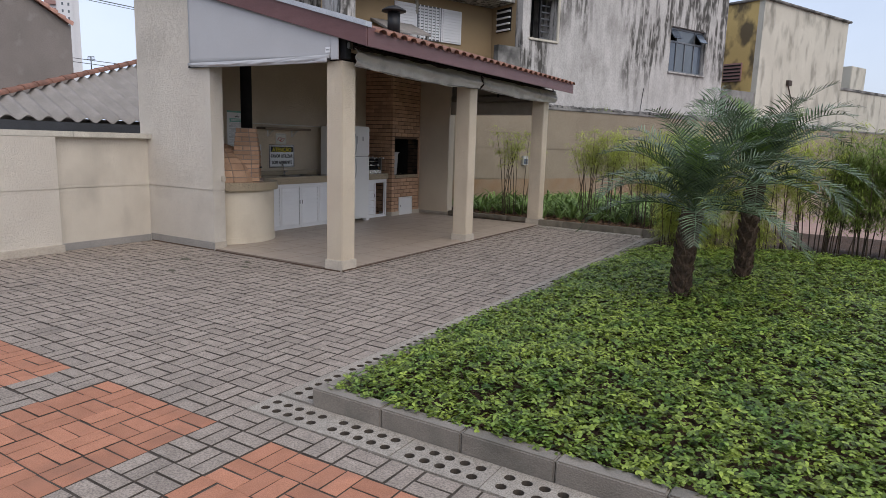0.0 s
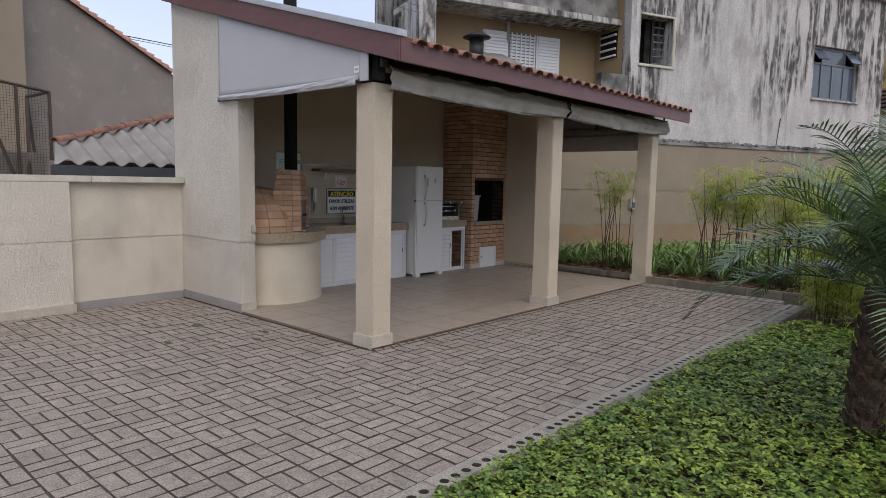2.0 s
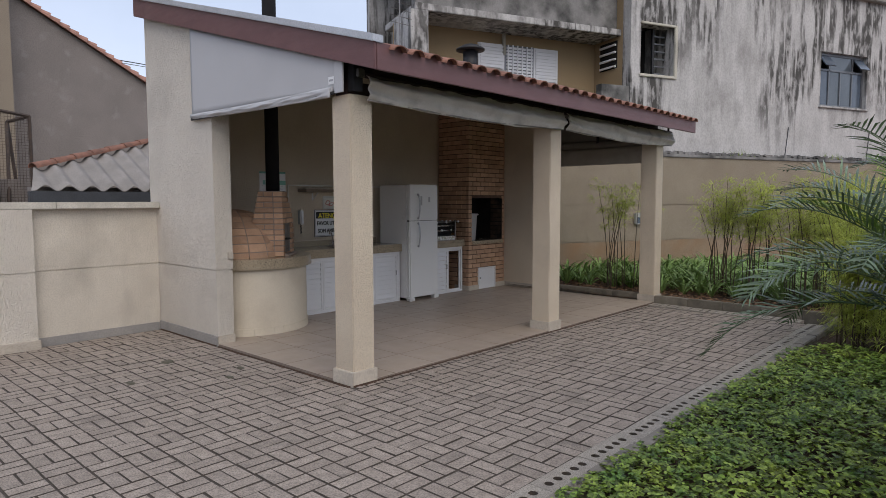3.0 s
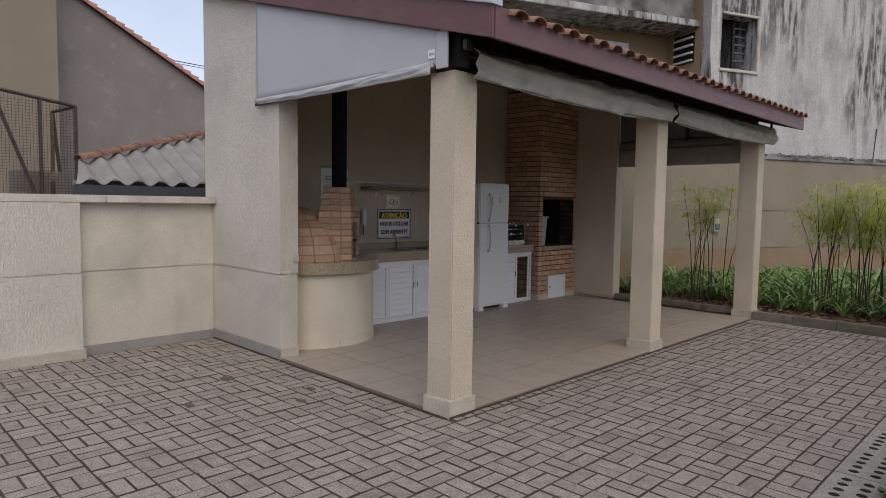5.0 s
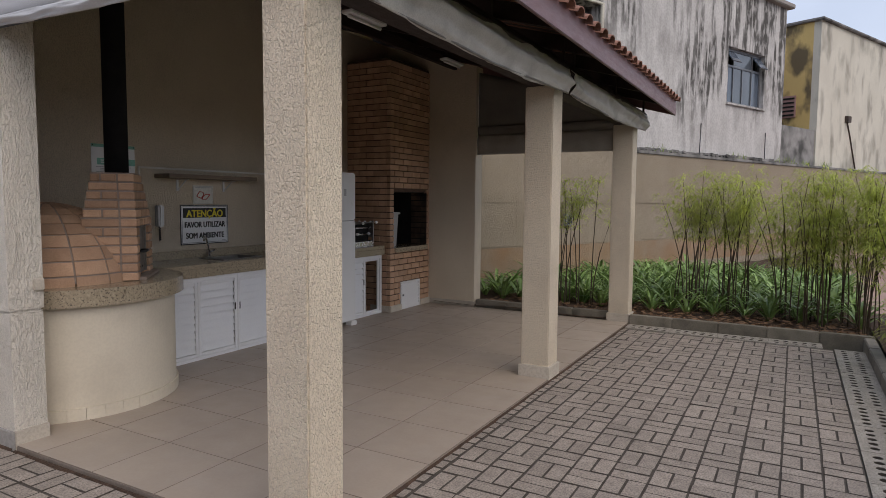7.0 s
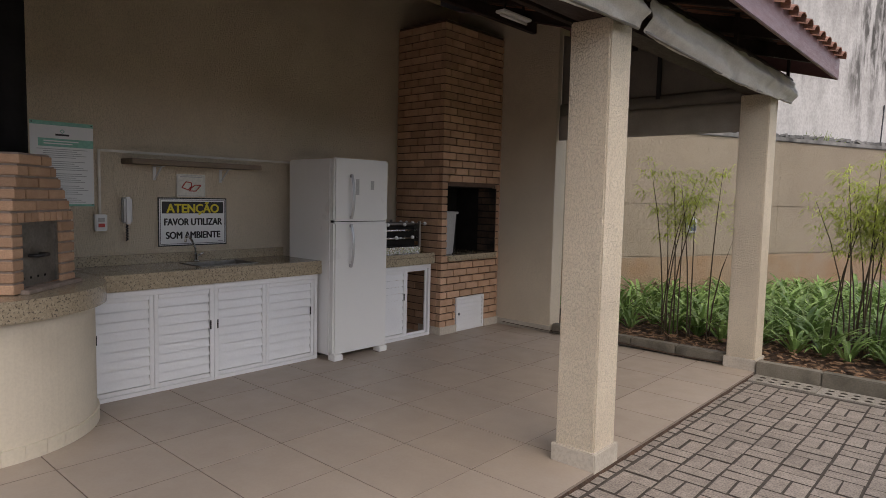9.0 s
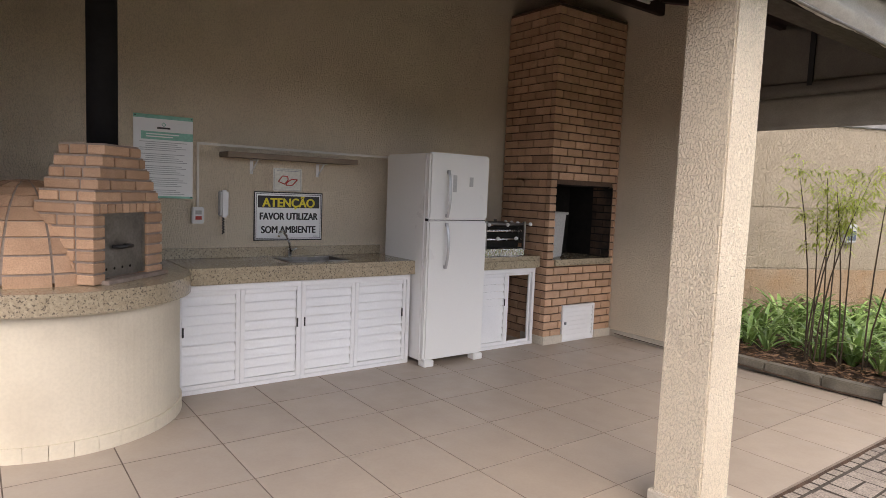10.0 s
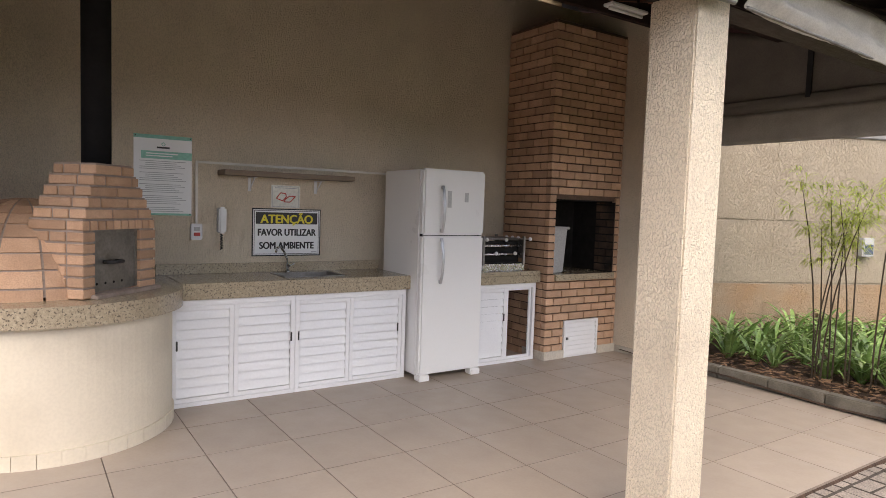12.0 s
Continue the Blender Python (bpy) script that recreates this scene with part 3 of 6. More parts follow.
# ---- canvas blinds ----
def canvas(name, a, b, top, drop, bulge, mat, parent, seed=0, n=60, m=10, thick=0.006, out=Vector((0, -1, 0)), sag=0.0, label=""):
    """A hanging cloth from a to b (plan points), its top and drop as functions of u, folded outwards by bulge."""
    a, b = Vector((*a, 0)), Vector((*b, 0))
    vs, fs = [], []
    for side in (0, 1):
        for j in range(m + 1):
            for i in range(n + 1):
                u, v = i / n, j / m
                p = a.lerp(b, u)
                w = bulge * (0.35 + 0.65 * noise.noise(Vector((u * 4 + seed, v * 1.3 + u * 3, seed)))) * math.sin(math.pi * min(v * 1.1, 1)) + 0.35 * bulge * noise.noise(Vector((u * 11, v * 5 + u * 8, seed + 3)))
                p = p + out * (w + side * thick)
                p.z = top(u) - drop(u) * v - sag * math.sin(math.pi * u) * v
                vs.append(p)
    k = (n + 1) * (m + 1)
    for side in (0, 1):
        for j in range(m):
            for i in range(n):
                q = side * k + j * (n + 1) + i
                f = (q, q + 1, q + n + 2, q + n + 1)
                fs.append(f if side else f[::-1])
    rim = [i for i in range(n + 1)] + [j * (n + 1) + n for j in range(1, m + 1)] + [m * (n + 1) + i for i in range(n - 1, -1, -1)] + [j * (n + 1) for j in range(m - 1, 0, -1)]
    for i in range(len(rim)):
        p, q = rim[i], rim[(i + 1) % len(rim)]
        fs.append((p, q, q + k, p + k))
    ob = new(name, quads(name, vs, fs, mat, True))
    ob.parent = parent
    return tagged(ob, label)


south_blind = thing("canvas_blind", "taut pale grey canvas blind under the gable", "blind")
canvas("cloth", (-7.45, 5.632), (-4.965, 5.632), lambda u: roof_z(-7.45 + 2.485 * u) + 0.01, lambda u: roof_z(-7.45 + 2.485 * u) - 2.44 - 0.008 * math.sin(math.pi * u), 0.004, CANVAS, south_blind, 1)
canvas("hem", (-7.47, 5.622), (-5.0, 5.622), lambda u: 2.485 - 0.012 * math.sin(math.pi * u), lambda u: 0.04, 0.018, CANVAS, south_blind, 4, n=50, m=6, label="sagging rolled canvas hem")
canvas("fold", (-7.4, 5.612), (-5.02, 5.612), lambda u: 2.478 - 0.012 * math.sin(math.pi * u), lambda u: 0.05 + 0.03 * u, 0.05, CANVAS, south_blind, 15, n=60, m=8, label="loose fold of canvas at the hem")
bm = bmesh.new()
tube(bm, [(-7.47, 5.628, 2.432), (-6.2, 5.628, 2.422), (-4.99, 5.628, 2.434)], 0.014, 8)
part("bottom_bar", bm, BLACK, south_blind, "dark bottom bar", smooth=True)
block("edge_strip", -4.97, -4.86, 5.61, 5.625, 2.425, 2.68, CANVAS, south_blind, "folded canvas edge", 0.003)
block("maker_tag", -5.055, -4.985, 5.618, 5.621, 2.505, 2.565, PAPER, south_blind, "small white tag")
block("tag_print", -5.045, -4.995, 5.616, 5.6175, 2.527, 2.543, INK, south_blind)


def valance(y0, y1, seed):
    """A rolled-up blind: cloth in long creases under a roller tube, bowed along its bottom edge."""
    ob = thing("canvas_valance", "rolled-up weathered grey canvas blind below the eave", "blind", group="rolled blinds on the open side")
    n, m, thick = 90, 22, 0.006
    vs, fs = [], []
    for side in (0, 1):
        for j in range(m + 1):
            for i in range(n + 1):
                u, v = i / n, j / m
                y = y0 + (y1 - y0) * u
                phase = 2 * math.pi * (1.6 * v + 0.55 * noise.noise(Vector((u * 2.2, seed, 0.3))) - 0.7 * u)
                w = 0.025 * math.sin(math.pi * v) + 0.034 * (0.5 + 0.5 * math.sin(phase)) * math.sin(math.pi * min(v * 1.05, 1)) + 0.02 * noise.noise(Vector((u * 9, v * 3 - u * 6, seed))) + 0.009 * noise.noise(Vector((u * 40, v * 9 + u * 18, seed)))
                drop = 0.2 + 0.04 * math.sin(math.pi * u) + 0.012 * noise.noise(Vector((u * 5, seed, 4)))
                vs.append((-4.79 + w + side * thick, y + 0.012 * noise.noise(Vector((v * 4, seed, u))), 2.57 - drop * v))
    k = (n + 1) * (m + 1)
    for side in (0, 1):
        for j in range(m):
            for i in range(n):
                q = side * k + j * (n + 1) + i
                f = (q, q + 1, q + n + 2, q + n + 1)
                fs.append(f if side else f[::-1])
    rim = [i for i in range(n + 1)] + [j * (n + 1) + n for j in range(1, m + 1)] + [m * (n + 1) + i for i in range(n - 1, -1, -1)] + [j * (n + 1) for j in range(m - 1, 0, -1)]
    for i in range(len(rim)):
        p, q = rim[i], rim[(i + 1) % len(rim)]
        fs.append((p, q, q + k, p + k))
    cloth = new("cloth", quads("cloth", vs, fs, CANVAS_OLD, True))
    cloth.parent = ob
    bm = bmesh.new()
    tube(bm, [(-4.8, y0, 2.57), (-4.8, y1, 2.57)], 0.022, 8)
    part("roller", bm, DARKWOOD, ob, "dark roller tube", smooth=True)
    for y in (y0 + 0.1, (y0 + y1) / 2, y1 - 0.1):
        block("hanger", -4.812, -4.788, y - 0.012, y + 0.012, 2.585, roof_z(-4.8) + 0.176, DARKWOOD, ob)
    bm = bmesh.new()
    tube(bm, [(-4.783, y0 + 0.01, 2.372), (-4.783, (y0 + y1) / 2, 2.335), (-4.783, y1 - 0.01, 2.372)], 0.008, 6)
    part("bottom_bar", bm, STEEL, ob, smooth=True)


valance(5.80, 8.79, 11)
valance(8.86, 11.87, 23)
north_blind = thing("canvas_blind", "grey canvas blind coloured dark for shade, with a rolled hem", "blind")
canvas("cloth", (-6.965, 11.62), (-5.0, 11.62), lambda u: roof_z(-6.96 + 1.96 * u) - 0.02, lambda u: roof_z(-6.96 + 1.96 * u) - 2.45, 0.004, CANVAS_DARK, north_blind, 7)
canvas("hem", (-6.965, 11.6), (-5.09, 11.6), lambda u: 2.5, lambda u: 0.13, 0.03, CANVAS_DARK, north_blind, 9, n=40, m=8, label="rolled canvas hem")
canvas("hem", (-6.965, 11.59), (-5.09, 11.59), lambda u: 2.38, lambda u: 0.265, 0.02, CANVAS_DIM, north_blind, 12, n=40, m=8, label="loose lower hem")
block("guide_bar", -5.9, -5.86, 11.58, 11.6, 2.45, roof_z(-5.88) - 0.02, BLACK, north_blind, "dark vertical guide bar")
bracket = thing("blind_bracket", "black roller bracket on the corner column", "bracket")
block("plate", -4.9, -4.82, 5.69, 5.79, 2.44, 2.66, BLACK, bracket, "", 0.004)
block("housing", -4.82, -4.785, 5.71, 5.785, 2.55, 2.62, STEEL, bracket, "steel roller housing", 0.008)

# ---- ceiling light plates ----
for x, y, z in ((-5.85, 7.45, 2.76), (-6.68, 10.3, 3.08)):
    lamp = thing("ceiling_light", "unlit white batten light under the roof", "light", group="batten lights")
    block("tray", x - 0.05, x + 0.05, y - 0.21, y + 0.21, z, z + 0.025, WHITE, lamp, "", 0.006)
    for dy in (-0.14, 0.14):
        block("hanger", x - 0.008, x + 0.008, y + dy - 0.008, y + dy + 0.008, z + 0.025, roof_z(x) + 0.18, DARKWOOD, lamp)
    bm = bmesh.new()
    tube(bm, [(x, y - 0.19, z - 0.016), (x, y + 0.19, z - 0.016)], 0.013, 8)
    part("tube", bm, PAPER, lamp, "white fluorescent tube", smooth=True)

# ---- round masonry base and pizza oven ----
CX, CY, RB = -7.8, 6.45, 0.70
TOP = 0.895


def round_outline(r, z, back=BACKX + 0.003, side=5.863, join=None):
    """The plan of the rounded counter: a bow from the south wall round to the back wall, or to the worktop's front."""
    pts = []
    a0 = math.asin(max((side - CY) / r, -1))
    a1 = math.radians(96)
    for k in range(41):
        a = a0 + (a1 - a0) * k / 40
        pts.append((CX + r * math.cos(a), CY + r * math.sin(a), z))
    pts += [(back, CY + r * math.sin(a1), z), (back, side, z)]
    return pts


base = thing("curved_counter", "rounded cream masonry counter below the pizza oven", "counter")
bm = bmesh.new()
prism(bm, round_outline(RB, 0.012), (0, 0, 0.77))
part("body", bm, COUNTERBASE, base)
for k in range(16):
    a0, a1 = math.radians(-54 + k * 9.3), math.radians(-54 + k * 9.3 + 9.1)
    bm = bmesh.new()
    prism(bm, [(CX + r * math.cos(a), CY + r * math.sin(a), 0.018) for r, a in ((RB + 0.001, a0), (RB + 0.014, a0), (RB + 0.014, (a0 + a1) / 2), (RB + 0.014, a1), (RB + 0.001, a1), (RB + 0.001, (a0 + a1) / 2))], (0, 0, 0.085))
    part("skirting_tile", bm, COUNTERBASE, base)

worktop = thing("worktop", "speckled beige granite worktop with a rounded end", "worktop")
bm = bmesh.new()
prism(bm, round_outline(RB + 0.065, TOP - 0.035), (0, 0, 0.035))
part("round_slab", bm, GRANITE, worktop, "")
bm = bmesh.new()
lip = round_outline(RB + 0.066, TOP - 0.115)[:41]
inner = round_outline(RB + 0.03, TOP - 0.115)[:41]
prism(bm, lip + inner[::-1], (0, 0, 0.08))
part("round_lip", bm, GRANITE, worktop)
SINK = (-8.27, -7.95, 8.02, 8.5)
bm = bmesh.new()
z0, z1 = TOP - 0.035, TOP
box(bm, BACKX + 0.003, -7.775, 7.22, SINK[2], z0, z1)
box(bm, BACKX + 0.003, -7.775, SINK[3], 9.06, z0, z1)
box(bm, BACKX + 0.003, SINK[0], SINK[2], SINK[3], z0, z1)
box(bm, SINK[1], -7.775, SINK[2], SINK[3], z0, z1)
part("slab", bm, GRANITE, worktop)
block("front_lip", -7.79, -7.772, 7.2, 9.062, TOP - 0.115, TOP - 0.036, GRANITE, worktop, "", 0.003)
block("end_lip", -8.39, -7.79, 9.045, 9.062, TOP - 0.115, TOP - 0.036, GRANITE, worktop, "", 0.003)
block("backsplash", BACKX + 0.002, BACKX + 0.024, 7.15, 9.06, TOP + 0.001, 0.975, GRANITE, worktop, "granite upstand", 0.003)
sink = thing("sink", "stainless steel sink let into the granite", "sink")
bm = bmesh.new()
x0, x1, y0, y1 = SINK
for b in ((x0, x0 + 0.008, y0, y1, 0.72, TOP + 0.002), (x1 - 0.008, x1, y0, y1, 0.72, TOP + 0.002), (x0, x1, y0, y0 + 0.008, 0.72, TOP + 0.002), (x0, x1, y1 - 0.008, y1, 0.72, TOP + 0.002), (x0, x1, y0, y1, 0.715, 0.722)):
    box(bm, *b)
part("basin", bm, STEEL, sink)
bm = bmesh.new()
box(bm, x0 - 0.015, x1 + 0.015, y0 - 0.015, y0, TOP + 0.001, TOP + 0.005)
box(bm, x0 - 0.015, x1 + 0.015, y1, y1 + 0.015, TOP + 0.001, TOP + 0.005)
box(bm, x1, x1 + 0.015, y0, y1, TOP + 0.001, TOP + 0.005)
part("rim", bm, STEEL, sink)
tap = thing("faucet", "chrome swan-neck faucet behind the sink", "faucet")
bm = bmesh.new()
lathe(bm, [(0.024, 0), (0.024, 0.01), (0.015, 0.015), (0.014, 0.07), (0.0, 0.072)], (-8.33, 8.17, TOP), 16)
part("body", bm, CHROME, tap, smooth=True)
bm = bmesh.new()
tube(bm, [(-8.33, 8.17, TOP + 0.06), (-8.33, 8.165, TOP + 0.11), (-8.315, 8.13, TOP + 0.175), (-8.285, 8.085, TOP + 0.215), (-8.255, 8.05, TOP + 0.21), (-8.24, 8.035, TOP + 0.175)], 0.0095, 10)
part("spout", bm, CHROME, tap, smooth=True)
bm = bmesh.new()
tube(bm, [(-8.325, 8.18, TOP + 0.05), (-8.29, 8.215, TOP + 0.075)], 0.008, 8)
part("lever", bm, CHROME, tap, smooth=True)


# ---- louvred cabinets ----
def louvre_door(parent, x, y0, y1, z0, z1, handle_y=None, n=9):
    """A white aluminium door with slats in a frame."""
    ob = new("door")
    ob.parent = parent
    w = 0.032
    for b in ((y0, y0 + w, z0, z1), (y1 - w, y1, z0, z1), (y0 + w, y1 - w, z0, z0 + w), (y0 + w, y1 - w, z1 - w, z1)):
        block("stile", x - 0.02, x, *b, WHITE, ob, "", 0.003)
    h = (z1 - z0 - 2 * w) / n
    for k in range(n):
        z = z0 + w + k * h
        bm = bmesh.new()
        prism(bm, [(x - 0.021, y0 + w, z + h + 0.001), (x - 0.003, y0 + w, z + 0.013), (x - 0.001, y0 + w, z + 0.006), (x - 0.006, y0 + w, z + 0.005), (x - 0.025, y0 + w, z + h - 0.001)], (0, y1 - y0 - 2 * w, 0))
        part("slat", bm, WHITE, ob)
    if handle_y:
        block("latch", x, x + 0.008, handle_y - 0.006, handle_y + 0.006, 0.425, 0.495, BLACK, ob, "black recessed latch", 0.002)
    return ob


def cabinet(y0, y1, doors, label):
    ob = thing("cabinet", label, "cabinet", group="louvred cabinets under the worktop")
    bm = bmesh.new()
    box(bm, -8.38, -7.84, y0, y0 + 0.02, 0.02, 0.755)
    if len(doors) > 1:
        box(bm, -8.38, -7.84, y1 - 0.02, y1, 0.02, 0.755)
    box(bm, -8.39, -8.37, y0, y1, 0.02, 0.755)
    if len(doors) > 1:
        box(bm, -7.835, -7.83, y0 + 0.03, y1 - 0.03, 0.05, 0.74)
    # Open cabinet's carcass is near-black, its inner shade put into the colour.
    part("body", bm, WHITE if len(doors) > 1 else DARK, ob, "white carcass" if len(doors) > 1 else "inside coloured dark for its shade")
    for b in ((y0, y1, 0.735, 0.778), (y0, y1, 0.02, 0.05), (y0, y0 + 0.035, 0.05, 0.735), (y1 - 0.035, y1, 0.05, 0.735)):
        block("frame_rail", -7.845, -7.795, *b, WHITE, ob, "", 0.003)
    for a, b, hy in doors:
        louvre_door(ob, -7.80, a, b, 0.052, 0.733, hy)
    return ob


cabinet(7.12, 8.04, [(7.155, 7.58, 7.19), (7.582, 8.037, 8.012)], "white aluminium cabinet with closed louvred doors")
cabinet(8.042, 9.02, [(8.045, 8.5, 8.07), (8.502, 8.983, 8.945)], "white aluminium cabinet with closed louvred doors")
open_cabinet = cabinet(9.76, 10.49, [(9.795, 10.13, 10.1)], "white louvred cabinet with one half open")
for a, b, lo, hi in ((10.135, 10.165, 0.05, 0.735), (10.425, 10.45, 0.05, 0.735), (10.165, 10.425, 0.05, 0.075), (10.165, 10.425, 0.71, 0.735)):
    block("sash_rail", -7.835, -7.815, a, b, lo, hi, WHITE, open_cabinet, "", 0.003)
bm = bmesh.new()
box(bm, BACKX + 0.003, -7.775, 9.72, 10.525, TOP - 0.04, TOP)
grill_top = tagged(made("granite_slab", bm, GRANITE, 0.004), "speckled granite slab under the grill", "worktop")
block("front_lip", -7.792, -7.772, 9.72, 10.525, TOP - 0.115, TOP - 0.042, GRANITE, grill_top, "", 0.003)

# ---- refrigerator ----
fridge = thing("refrigerator", "white two-door refrigerator beside the worktop", "refrigerator")
FX, FY0, FY1 = -7.6, 9.045, 9.675
block("body", -8.27, FX - 0.06, FY0, FY1, 0.06, 1.79, FRIDGE, fridge, "", 0.012)
block("freezer_door", FX - 0.057, FX, FY0, FY1, 1.249, 1.797, FRIDGE, fridge, "", 0.016)
block("fridge_door", FX - 0.057, FX, FY0, FY1, 0.075, 1.242, FRIDGE, fridge, "", 0.016)
block("door_gap", FX - 0.06, FX - 0.03, FY0 + 0.006, FY1 - 0.006, 1.236, 1.256, DARK, fridge)
for z0, z1 in ((1.268, 1.66), (0.84, 1.224)):
    bm = bmesh.new()
    y0, steps = FY0 + 0.165, 12
    rings = []
    for k in range(steps + 1):
        t = k / steps
        out = 0.012 + 0.034 * math.sin(math.pi * t) ** 0.8
        z = z0 + (z1 - z0) * t
        rings.append([bm.verts.new((FX + out + dx, y0 + dy, z)) for dx, dy in ((0, 0), (0.006, 0.004), (0.008, 0.014), (0.006, 0.024), (0, 0.028), (-0.004, 0.014))])
    for p, q in zip(rings, rings[1:]):
        for i in range(6):
            bm.faces.new((p[i], p[(i + 1) % 6], q[(i + 1) % 6], q[i]))
    bm.faces.new(rings[0][::-1]), bm.faces.new(rings[-1])
    for z in (z0 + 0.004, z1 - 0.03):
        box(bm, FX - 0.001, FX + 0.02, y0 + 0.003, y0 + 0.025, z, z + 0.026)
    part("handle", bm, SATIN, fridge, "bowed satin silver handle", smooth=False)
block("sticker", FX, FX + 0.0012, FY0 + 0.235, FY0 + 0.275, 1.48, 1.62, PLASTIC, fridge, "grey energy sticker")
block("sticker", FX, FX + 0.0012, FY0 + 0.41, FY0 + 0.45, 1.53, 1.61, PLASTIC, fridge, "small grey sticker")
for y in (FY0 + 0.05, FY1 - 0.05):
    for x in (FX - 0.03, -8.2):
        block("foot", x - 0.05, x + 0.045, y - 0.05, y + 0.05, 0.018, 0.075, FRIDGE, fridge, "", 0.008)

# ---- rotisserie grill on the slab ----
grill = thing("rotisserie_grill", "stainless rotisserie grill with a row of knobs", "grill")
block("trough", -8.28, -7.83, 9.85, 10.36, TOP + 0.004, TOP + 0.07, CHROME, grill, "", 0.006)
block("coal_bed", -8.24, -7.85, 9.88, 10.34, TOP + 0.071, TOP + 0.08, DARK, grill)
for y in (9.86, 10.35):
    for x in (-7.84, -8.27):
        block("post", x - 0.012, x + 0.012, y - 0.012, y + 0.012, TOP + 0.06, TOP + 0.33, STEEL, grill, "", 0.002)
    block("side_rack", -8.28, -7.83, y - 0.008, y + 0.008, TOP + 0.12, TOP + 0.3, STEEL, grill, "", 0.002)
block("back_plate", -7.905, -7.9, 9.875, 10.335, TOP + 0.082, TOP + 0.285, DARK, grill, "near-black plate close behind the rails")
for z, x in ((0.16, -7.86), (0.24, -7.86)):
    bm = bmesh.new()
    tube(bm, [(x, 9.84, TOP + z), (x, 10.38, TOP + z)], 0.011, 8)
    part("rail", bm, CHROME, grill, smooth=True)
for k in range(5):
    x = -7.84 - k * 0.09
    bm = bmesh.new()
    tube(bm, [(x, 9.82, TOP + 0.305), (x, 10.42, TOP + 0.305)], 0.006, 6)
    part("skewer_bar", bm, STEEL, grill, smooth=True)
    bm = bmesh.new()
    bmesh.ops.create_uvsphere(bm, u_segments=12, v_segments=8, radius=0.019, matrix=Matrix.Translation((x, 10.43, TOP + 0.305)))
    part("knob", bm, PAPER, grill, "white knob", smooth=True)
for k in range(4):
    bm = bmesh.new()
    bmesh.ops.create_uvsphere(bm, u_segments=12, v_segments=8, radius=0.018, matrix=Matrix.Translation((-7.815, 9.88 + k * 0.115, TOP + 0.3 - 0.13 * (k % 2))))
    part("knob", bm, PAPER, grill, "white knob", smooth=True)

# ---- fittings on the back wall ----
WX = BACKX + 0.004
sign = thing("warning_sign", "white wall sign with black and yellow heading", "sign")
block("plate", WX, WX + 0.004, 7.883, 8.483, 1.025, 1.425, INK_BLACK, sign, "", 0.001)
block("white_field", WX + 0.004, WX + 0.0052, 7.893, 8.473, 1.035, 1.415, PAPER, sign)
for a, b, c, d in ((7.9, 8.466, 1.042, 1.046), (7.9, 8.466, 1.404, 1.408), (7.9, 7.904, 1.046, 1.404), (8.462, 8.466, 1.046, 1.404)):
    block("border", WX + 0.0052, WX + 0.006, a, b, c, d, INK_BLACK, sign)
block("heading_field", WX + 0.0052, WX + 0.0062, 7.915, 8.451, 1.295, 1.392, INK_BLACK, sign)


def words(text, size, y, z, mat, parent, width, bold=0.0, x=WX + 0.0068):
    """Lettering as one mesh; bold: how far the strokes are thickened to each side."""
    cu = bpy.data.curves.new("text", "FONT")
    cu.body, cu.size, cu.align_x, cu.align_y, cu.extrude = text, size, "CENTER", "CENTER", 0.0004
    tmp = new("text", cu)
    bpy.context.view_layer.update()
    me = bpy.data.meshes.new_from_object(tmp.evaluated_get(bpy.context.evaluated_depsgraph_get()))
    bpy.data.objects.remove(tmp)
    w = max(v.co.x for v in me.vertices) - min(v.co.x for v in me.vertices)
    vs, fs = [], []
    for k, (dx, dz) in enumerate(((0, 0), (-1, 0), (1, 0), (0, -0.6), (0, 0.6))):
        m = Matrix.Translation((x + 0.00012 * k, y + dx * bold, z + dz * bold)) @ Matrix.Rotation(math.pi / 2, 4, "Z") @ Matrix.Rotation(math.pi / 2, 4, "X") @ Matrix.Diagonal(((width - 2 * bold) / w, 1, 1, 1))
        b = len(vs)
        vs.extend(m @ v.co for v in me.vertices)
        fs.extend(tuple(b + i for i in f.vertices) for f in me.polygons)
    ob = new("lettering", quads("lettering", vs, fs, mat))
    ob.parent = parent
    return ob


words("ATENÇÃO", 0.1, 8.183, 1.333, INK_YELLOW, sign, 0.46, 0.004)
words("FAVOR UTILIZAR", 0.08, 8.183, 1.222, INK_BLACK, sign, 0.51, 0.0034)
words("SOM AMBIENTE", 0.08, 8.183, 1.112, INK_BLACK, sign, 0.48, 0.0034)
block("small_print", WX + 0.0054, WX + 0.006, 8.4, 8.45, 1.056, 1.061, INK, sign)

notice = thing("wall_notice", "small cream card with a red outline emblem", "notice")
block("card", WX, WX + 0.003, 8.04, 8.29, 1.432, 1.62, CREAMPAPER, notice, "", 0.001)
for a, b, c, d in ((8.05, 8.28, 1.44, 1.443), (8.05, 8.28, 1.609, 1.612), (8.05, 8.053, 1.443, 1.609), (8.277, 8.28, 1.443, 1.609)):
    block("border", WX + 0.003, WX + 0.0036, a, b, c, d, INK, notice)
block("print_line", WX + 0.003, WX + 0.0036, 8.07, 8.26, 1.596, 1.601, INK, notice)
bm = bmesh.new()
